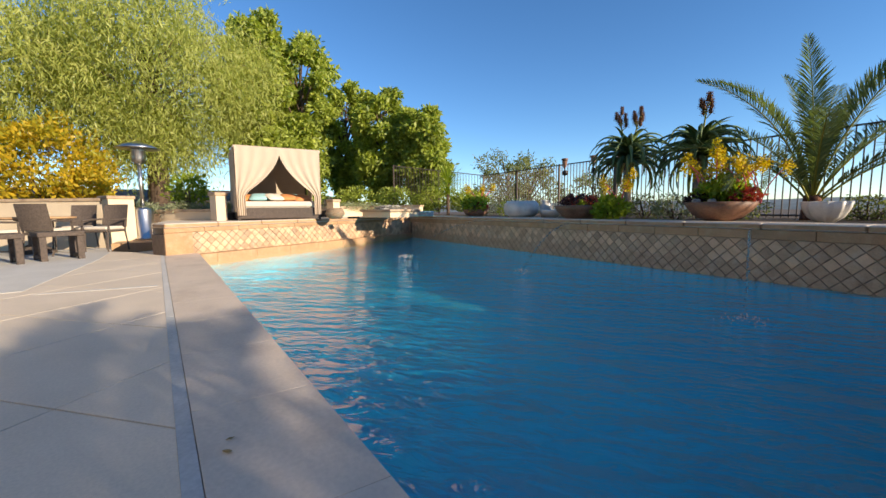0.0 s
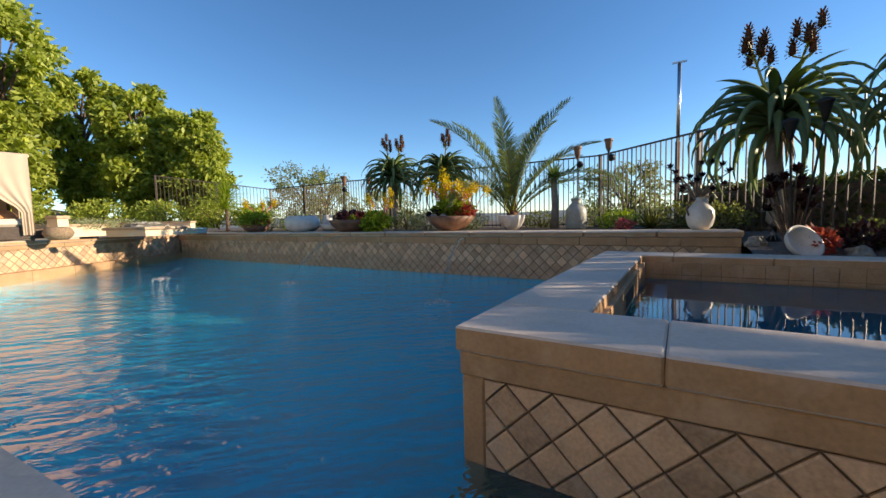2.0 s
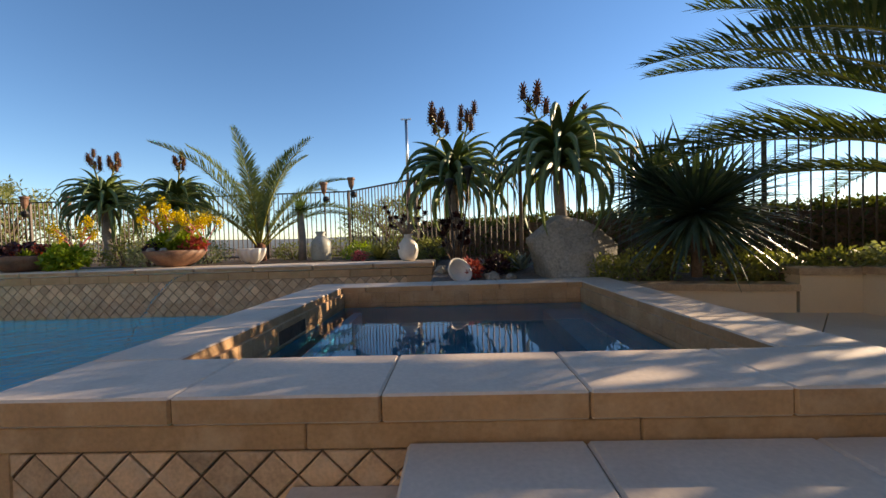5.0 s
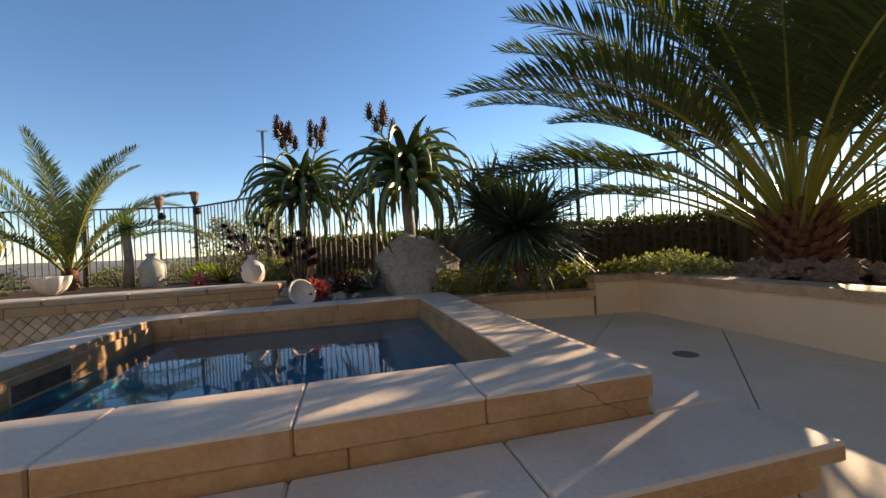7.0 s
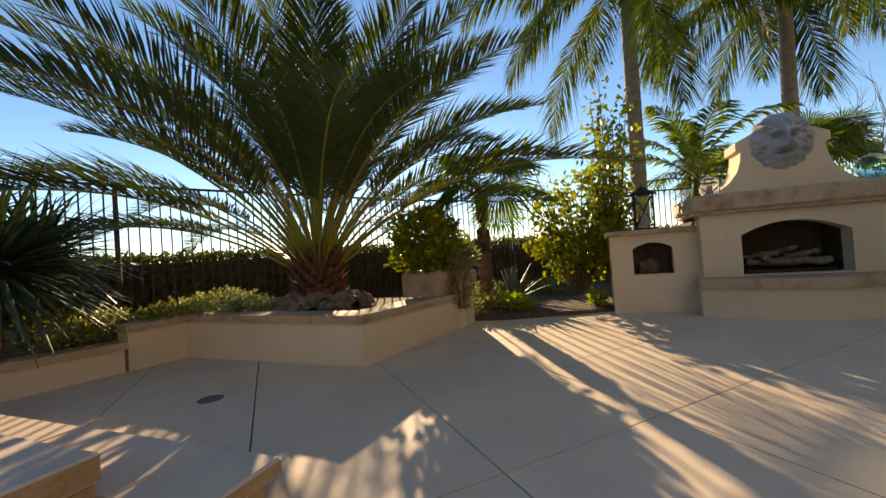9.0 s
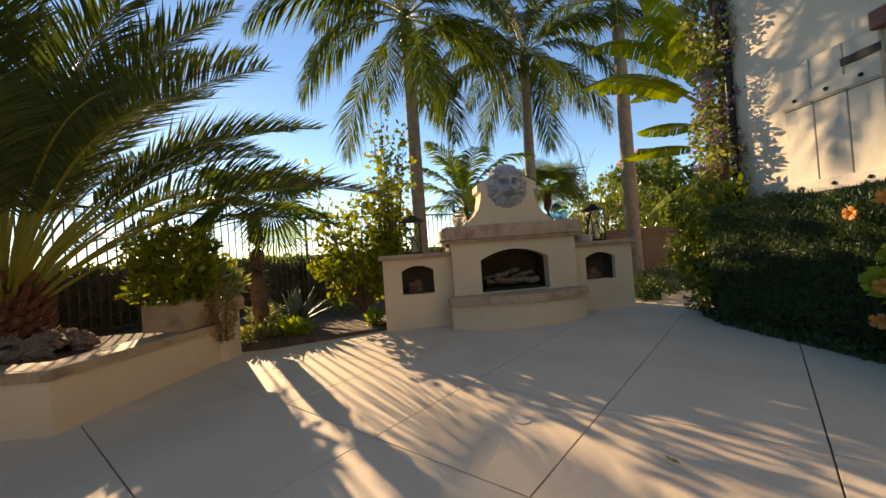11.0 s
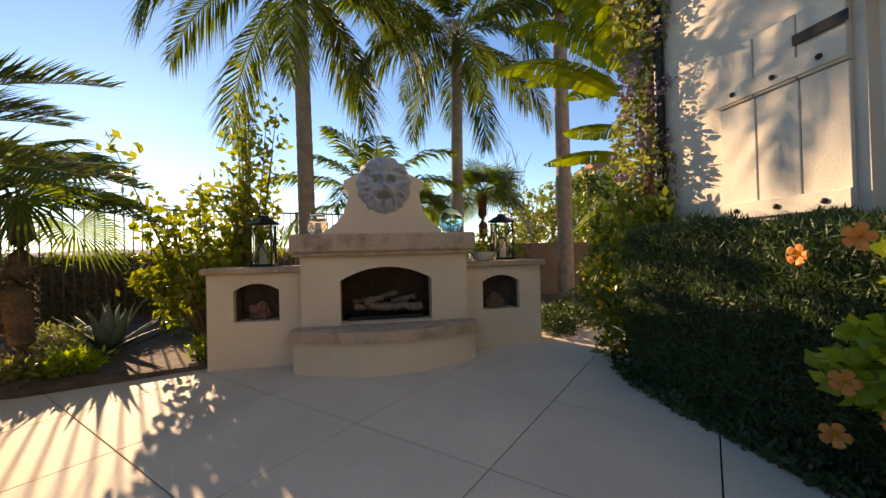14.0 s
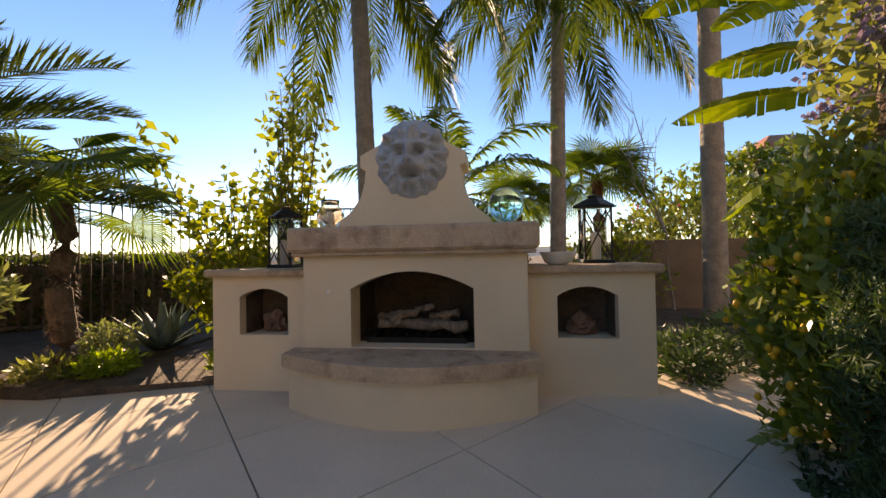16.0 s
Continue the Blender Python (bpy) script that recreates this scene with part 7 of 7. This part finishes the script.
for i, (x, y, mt, lb, a) in enumerate([(-0.7, -0.3, M_ORANGE, "orange", 10), (-0.45, -0.45, M_AQUA, "aqua", -12), (-0.3, 0.1, M_CREAM, "cream", 8), (0.0, -0.25, M_PINK, "dusty rose", 15), (0.25, -0.35, M_ORANGE, "orange", -8), (0.45, 0.1, M_AQUA, "aqua", 20), (0.6, -0.4, M_ORANGE, "orange", 5), (-0.1, -0.5, M_CREAM, "striped cream", 30)]):
    c = Mesh()
    vv, ff = [], []
    N = 8
    for s in (1, -1):
        for j in range(N + 1):
            for k in range(N + 1):
                u, v = 2 * j / N - 1, 2 * k / N - 1
                e = max(0, (1 - u ** 4) * (1 - v ** 4))
                vv.append((u * 0.23 * (1 - 0.06 * v * v), v * 0.16 * (1 - 0.06 * u * u), s * 0.065 * e ** 0.5))
    for s in (0, 1):
        for j in range(N):
            for k in range(N):
                q = s * (N + 1) ** 2 + j * (N + 1) + k
                ff.append((q, q + 1, q + N + 2, q + N + 1) if s else (q, q + N + 1, q + N + 2, q + 1))
    c.add(vv, ff)
    solid("throw_pillow", c, mt, lb + " throw pillow on the daybed", "pillow", True, group="pillows on the daybed", at=bw @ pose(x, y, 0.55 + 0.02 * (i % 3), 25, 0, a))

heater = thing("patio_heater", "tall stainless steel mushroom patio heater", "patio heater", -12.5, -1.45, 0.10)
part("base", Mesh().lathe([(0.26, 0), (0.26, 0.05), (0.22, 0.07), (0.22, 0.75), (0.18, 0.82), (0.05, 0.85)], 28), M_STEEL, heater, "steel cylinder base", True)
part("pole", Mesh().tube([(0, 0, 0.85), (0, 0, 1.95)], 0.045, 14), M_STEEL, heater, "", True)
part("burner", Mesh().lathe([(0.06, 1.9), (0.13, 1.95), (0.15, 2.05), (0.15, 2.22), (0.18, 2.26), (0.05, 2.3)], 20), M_STEEL, heater, "", True)
part("reflector", Mesh().lathe([(0.46, 2.28), (0.47, 2.295), (0.3, 2.39), (0.12, 2.44), (0.05, 2.47), (0.001, 2.48)], 32), M_STEEL, heater, "domed reflector", True)
structure("plinth", Mesh().box(-13.4, -1.95, -0.1, -11.3, -0.75, 0.10, 0.01), M_STONE, "tan stone step under the heater", "step")


def stucco_post(x, y, z, w, h, label):
    t = thing("garden_pillar", label, "pillar", x, y, z, wrot, kind="structure")
    part("shaft", Mesh().box(-w, -w, -0.3, w, w, h - 0.08), M_STUCCO, t)
    part("cap", Mesh().box(-w - 0.03, -w - 0.03, h - 0.08, w + 0.03, w + 0.03, h, 0.012), M_CAP, t)


stucco_post(-12.42, -1.95, 0.0, 0.26, 1.2, "square cream stucco garden pillar")
stucco_post(-10.95, 0.2, TZ, 0.13, 0.68, "slim cream stucco pillar beside the daybed")
stucco_post(-11.9, 3.25, TZ, 0.13, 0.55, "slim cream stucco pillar beside the daybed")
wall_run("garden_wall", [(-11.4, 0.35), (-13.1, -1.0)], 0.86, "low tan stucco planter wall behind the terrace", 0.25, 0.07, z0=-0.2)
wall_run("garden_wall", [(-12.6, -2.1), (-14.4, -4.9)], 1.15, "tan stucco wall behind the dining set", 0.25, 0.07, z0=-0.2)
wall_run("garden_wall", [(-14.9, 5.2), (-12.4, 3.2)], 0.92, "low tan stucco planter wall with cap", 0.25, 0.06, z0=0.3)
wall_run("garden_wall", [(-12.6, 6.7), (-14.6, 5.4)], 0.95, "low tan stucco planter wall with cap", 0.25, 0.06, z0=0.3)
t = thing("fire_pit", "square tan stucco fire pit with dark gravel on the terrace", "fire pit", -11.0, 4.75, TZ, 20)
part("body", Mesh().box(-0.6, -0.6, 0, 0.6, 0.6, 0.16), M_STUCCO, t)
part("cap", Mesh().box(-0.66, -0.66, 0.16, 0.66, 0.66, 0.23, 0.012), M_CAP, t)
part("gravel", lump_mesh((0.42, 0.42, 0.1), 3.3, 0.3, 3.0), M_ROCK, t).matrix_basis = pose(0, 0, 0.25)
solid("basket", Mesh().lathe([(0.14, 0), (0.22, 0.07), (0.25, 0.15), (0.2, 0.25), (0.15, 0.28), (0.14, 0.27), (0.17, 0.22), (0.001, 0.1)], 24, (0, 0, 0), 1, 1, 0, 24, 0.02), M_BASKET, "round woven rope basket on the terrace", "basket", True, at=pose(-10.3, 2.85, TZ))
for k in range(3):
    solid("folded_towels", Mesh().box(-0.28, -0.17, 0.055 * k, 0.28, 0.17, 0.055 * k + 0.05, 0.02), M_MASTIC if k % 2 else M_AQUA, "folded blue grey towel on the terrace", "towel", True, group="towels", at=pose(-11.2, 6.0, TZ, 0, 0, 15 + 4 * k))
solid("sandals", Mesh().box(-0.15, -0.08, 0, 0.15, 0.08, 0.05, 0.02), M_BLACK, "dark folded mat on the terrace", "mat", at=pose(-10.15, 3.3, TZ, 0, 0, 40))


def dining_chair(x, y, z, rz, label="dark wicker dining chair with cream seat pad"):
    t = thing("dining_chair", label, "chair", x, y, z, rz, "chairs round the table")
    for sx in (-0.24, 0.24):
        part("leg", Mesh().tube([(sx, -0.25, 0), (sx, -0.23, 0.43)], 0.018, 7), M_WICKER, t)
        part("leg", Mesh().tube([(sx, 0.30, 0), (sx, 0.23, 0.43), (sx * 1.0, 0.27, 0.7)], 0.018, 7), M_WICKER, t)
        part("armrest", Mesh().tube([(sx * 1.12, -0.23, 0.43), (sx * 1.12, -0.22, 0.66), (sx * 1.12, 0.25, 0.68)], 0.02, 7), M_WICKER, t)
    part("seat", Mesh().box(-0.26, -0.26, 0.41, 0.26, 0.25, 0.46, 0.015), M_WICKER, t)
    part("cushion", Mesh().box(-0.24, -0.25, 0.46, 0.24, 0.22, 0.53, 0.025), M_CREAM, t, "cream seat pad")
    b = Mesh()
    vv, ff = [], []
    for j in range(7):
        for i in range(9):
            u, v = i / 4 - 1, j / 6
            vv.append((u * 0.25, 0.24 + 0.1 * v + 0.04 * (1 - u * u), 0.5 + 0.5 * v))
    for j in range(6):
        for i in range(8):
            q = j * 9 + i
            ff.append((q, q + 1, q + 10, q + 9))
    nv = len(vv)
    vv += [(p[0], p[1] + 0.03, p[2]) for p in vv]
    ff += [tuple(k + nv for k in f[::-1]) for f in ff]
    b.add(vv, ff)
    part("backrest", b, M_WICKER, t, "", True)
    return t


dining_chair(-10.45, -2.72, DECK_Z, 250)
dining_chair(-10.9, -1.95, DECK_Z, 60, "dark metal dining chair with cream seat pad")
dining_chair(-10.0, -3.35, DECK_Z, 240)
dining_chair(-11.7, -2.6, DECK_Z, 70)
tb = thing("dining_table", "round stone topped dining table with dark base", "table", -11.1, -3.1, DECK_Z)
part("tabletop", Mesh().lathe([(0.001, 0.70), (0.62, 0.70), (0.66, 0.72), (0.66, 0.75), (0.001, 0.76)], 36), M_STONE, tb, "tan stone top")
part("pedestal", Mesh().lathe([(0.32, 0), (0.3, 0.05), (0.1, 0.2), (0.1, 0.6), (0.3, 0.7)], 20), M_WICKER, tb)
solid("dish", Mesh().lathe([(0.001, 0), (0.1, 0.0), (0.2, 0.06), (0.19, 0.065), (0.001, 0.02)], 24), M_WPOT, "white dish on the dining table", "dish", True, at=pose(-11.0, -3.0, DECK_Z + 0.76))
for x, y in ((-9.45, -2.35), (-9.0, -3.0)):
    t = thing("side_table", "open dark wicker cube side table", "side table", x, y, DECK_Z, 25, "wicker side tables")
    for sx in (-0.24, 0.24):
        for sy in (-0.24, 0.24):
            part("leg", Mesh().box(sx - 0.045, sy - 0.045, 0, sx + 0.045, sy + 0.045, 0.42, 0.008), M_WICKER, t)
    part("tabletop", Mesh().box(-0.3, -0.3, 0.42, 0.3, 0.3, 0.5, 0.01), M_WICKER, t)
    for y in (-0.27, 0.22):
        part("stretcher", Mesh().box(-0.2, y, 0.03, 0.2, y + 0.05, 0.09), M_WICKER, t)
structure("pale_slab", Mesh().prism([(-11.8, -5.0), (-5.6, -5.0), (-5.75, -1.75), (-8.9, -1.72), (-10.2, -1.8), (-11.8, -2.0)], -0.06, DECK_Z + 0.004), M_CONCL, "pale concrete pad under the dining set", "pavement")
structure("trim", Mesh().prism([(-5.5, -1.62), (-5.45, -1.55), (-5.3, -0.55), (-5.38, -0.55)], -0.06, DECK_Z + 0.003), M_CONCL, "pale joint strip in the deck", "trim")
structure("slope_bed", Mesh().prism([(-12.9, -1.0), (-11.5, 0.5), (-15.2, 6.6), (-40, 8), (-40, -14), (-14.4, -5), (-12.7, -2.0)], -0.2, lambda x, y: 0.75 + 0.07 * max(0, -13 - x)), M_SOIL, "planted soil slope behind the terrace", "planting bed")
for i, (x, y, r) in enumerate([(-12.7, -0.6, 0.5), (-12.3, 0.3, 0.5), (-13.4, -0.2, 0.6), (-13.0, -1.5, 0.5), (-13.9, 4.6, 0.6), (-14.3, 5.4, 0.6), (-13.3, 3.9, 0.6), (-13.6, 0.9, 0.7)]):
    shrub("sage_ground_cover", x, y, 0.74, r, r * 0.8, 0.16, 900, 0.07, L_SAGE, "blue green ground cover on the slope", "ground cover", 0.3, 3, "ground cover on the slope")
agave("grey_agave", -13.2, -1.75, 0.76, 0.65, 20, 0.08, L_AGAVE, "pale grey agave behind the heater", 55)
shrub("yellow_shrub", -13.3, -0.45, 0.95, 0.55, 0.5, 0.45, 900, 0.12, L_LIME, "small yellow green tree behind the wall", "shrub", 0.5, 6)
shrub("autumn_shrub", -16.5, -4.2, 0.9, 1.5, 1.7, 1.4, 5200, 0.16, L_YELLOW, "large shrub in golden yellow autumn leaf", "shrub", 0.5, 9)
shrub("autumn_shrub", -15.3, -3.1, 0.8, 0.7, 0.7, 0.7, 1800, 0.13, L_YELLOW, "golden yellow shrub in autumn leaf", "shrub", 0.5, 7)
broad_tree("pepper_tree", -18.3, -1.6, 0.8, 7.6, 4.3, 80000, 0.21, L_PEPPER, "large weeping pepper tree with hanging foliage", 91, 0.3, 40, 0.16, 1.7, 0.38)
broad_tree("pepper_tree", -18.5, -6.6, 0.8, 7.2, 4.0, 44000, 0.21, L_PEPPER, "large weeping pepper tree with hanging foliage", 92, 0.3, 32, 0.16, 1.7, 0.38)
for i, (x, y, h, c) in enumerate([(-19.6, 2.2, 8.6, 2.3), (-19.8, 4.0, 8.0, 2.2), (-21.0, 6.5, 6.6, 1.7), (-18.0, 7.4, 5.7, 1.7), (-16.0, 8.6, 4.6, 1.5), (-22.0, 3.0, 9.0, 2.4), (-17.0, 9.2, 3.4, 1.3)]):
    broad_tree("evergreen_tree", x, y, 0.6, h, c * 0.85, 17000 if i < 5 else 8000, 0.24, L_TREE, "tall bushy evergreen tree behind the fence", 100 + i, 0.14, 30, 0.45, low=0.12, narrow=1.0)
broad_tree("evergreen_tree", -15.6, -9.0, 0.3, 7.5, 3.0, 9000, 0.2, L_TREE, "tall bushy evergreen tree behind the house", 120, 0.16, 26, 0.45, low=0.15)
for x, y, r, h in ((-15.6, 5.2, 0.9, 0.5), (-15.0, 6.7, 0.8, 0.5), (-13.6, 7.9, 0.9, 0.5), (-16.4, 3.2, 0.9, 0.6), (-12.4, 8.6, 0.7, 0.4)):
    shrub("slope_shrub", x, y, 0.7, r, r, h, 1600, 0.1, L_TREE, "dark green shrub on the slope", "shrub", 0.5, 5, "shrubs on the slope")
t = thing("yucca_tree", "spiky yellow green yucca on the slope", "yucca", -12.3, 7.6, 0.55)
m = Mesh()
spiky_head(m, (0, 0, 1.2), 0.85, 110, 0.022, 55, 18)
spiky_head(m, (0.3, -0.2, 0.8), 0.65, 70, 0.02, 56, 18)
part("foliage", m, L_LIME, t)
part("trunk", Mesh().tube([(0, 0, 0), (0, 0, 1.2)], 0.06, 7), M_BARK, t)

# ---- water spouts arching from the wall ----
for i, (sx, ex, ey) in enumerate(((-2.35, -1.48, 3.96), (-5.4, -4.52, 4.16), (-8.3, -7.3, 3.5))):
    t = thing("water_spout", "thin broken stream of water arching into the pool", "water jet", sx, BY - 0.03, BZ - 0.1)
    m = Mesh()
    random.seed(50 + i)
    dx, dy = ex - sx, ey - BY
    for k in range(110):
        f = k / 109
        p = Vector((dx * f + random.uniform(-0.012, 0.012) * (0.4 + f), dy * f + random.uniform(-0.015, 0.015), 0.10 * f - 0.77 * f * f + random.uniform(-0.012, 0.012)))
        r = random.uniform(0.004, 0.011)
        m.lathe([(0.0005, -r), (r * 0.8, -r * 0.5), (r * 0.8, r * 0.5), (0.0005, r * 1.6)], 6, p)
    part("stream", m, M_GLASS, t, smooth=True, kind="stuff")
    m = Mesh()
    for k in range(60):
        a = random.uniform(0, 6.28)
        d = random.uniform(0.01, 0.26) * random.uniform(0.4, 1)
        r = random.uniform(0.003, 0.008)
        m.lathe([(0.0005, -r), (r, 0), (0.0005, r * 1.4)], 6, (dx + math.cos(a) * d, dy + math.sin(a) * d, WATER_Z - BZ + 0.1 + random.uniform(0, 0.07) * (1 - d / 0.27)))
    part("splash", m, M_WHITE, t, "white splash", kind="stuff")

# ---- patio slabs: diamond grid of saw-cut joints ----
patio = thing("pavement", "tan concrete patio slabs with diagonal joints", "pavement", kind="structure")
STEP = 1.445
regions = [(-14, -9, 1.34, 99), (1.34, -9, 4.26, 1.44), (3.88, 1.44, 14, 6.0), (4.26, -9, 14, 1.44)]
for i in range(-9, 14):
    for j in range(-12, 12):
        # lines x - y = s, x + y = t; the poolside strip has its own grid
        corner = lambda s, t: ((s + t) / 2, (t - s) / 2)
        g = 0.006
        for rx0, ry0, rx1, ry1 in regions:
            s0, t0 = (2.76 + STEP * i, 1.53 + STEP * j) if rx0 == -14 else (3.07 + STEP * i, 1.98 + STEP * j)
            quad = [corner(s0 + g, t0 + g), corner(s0 + STEP - g, t0 + g), corner(s0 + STEP - g, t0 + STEP - g), corner(s0 + g, t0 + STEP - g)]
            poly = clip_rect(quad, rx0, ry0, rx1, ry1)
            if poly and rx0 == -14:
                poly = clip_poly(poly, -0.0935, 1, 0.0)
            if len(poly) < 3 or area(poly) < 0.002:
                continue
            cx, cy = sum(p[0] for p in poly) / len(poly), sum(p[1] for p in poly) / len(poly)
            if cx > 9.5 or cy < -5.9 or cx < -10.5:
                continue
            slab_piece("slab", poly, lambda x, y: floor_z(x, y) - 0.09, floor_z, M_CONC, patio, 0.0015)
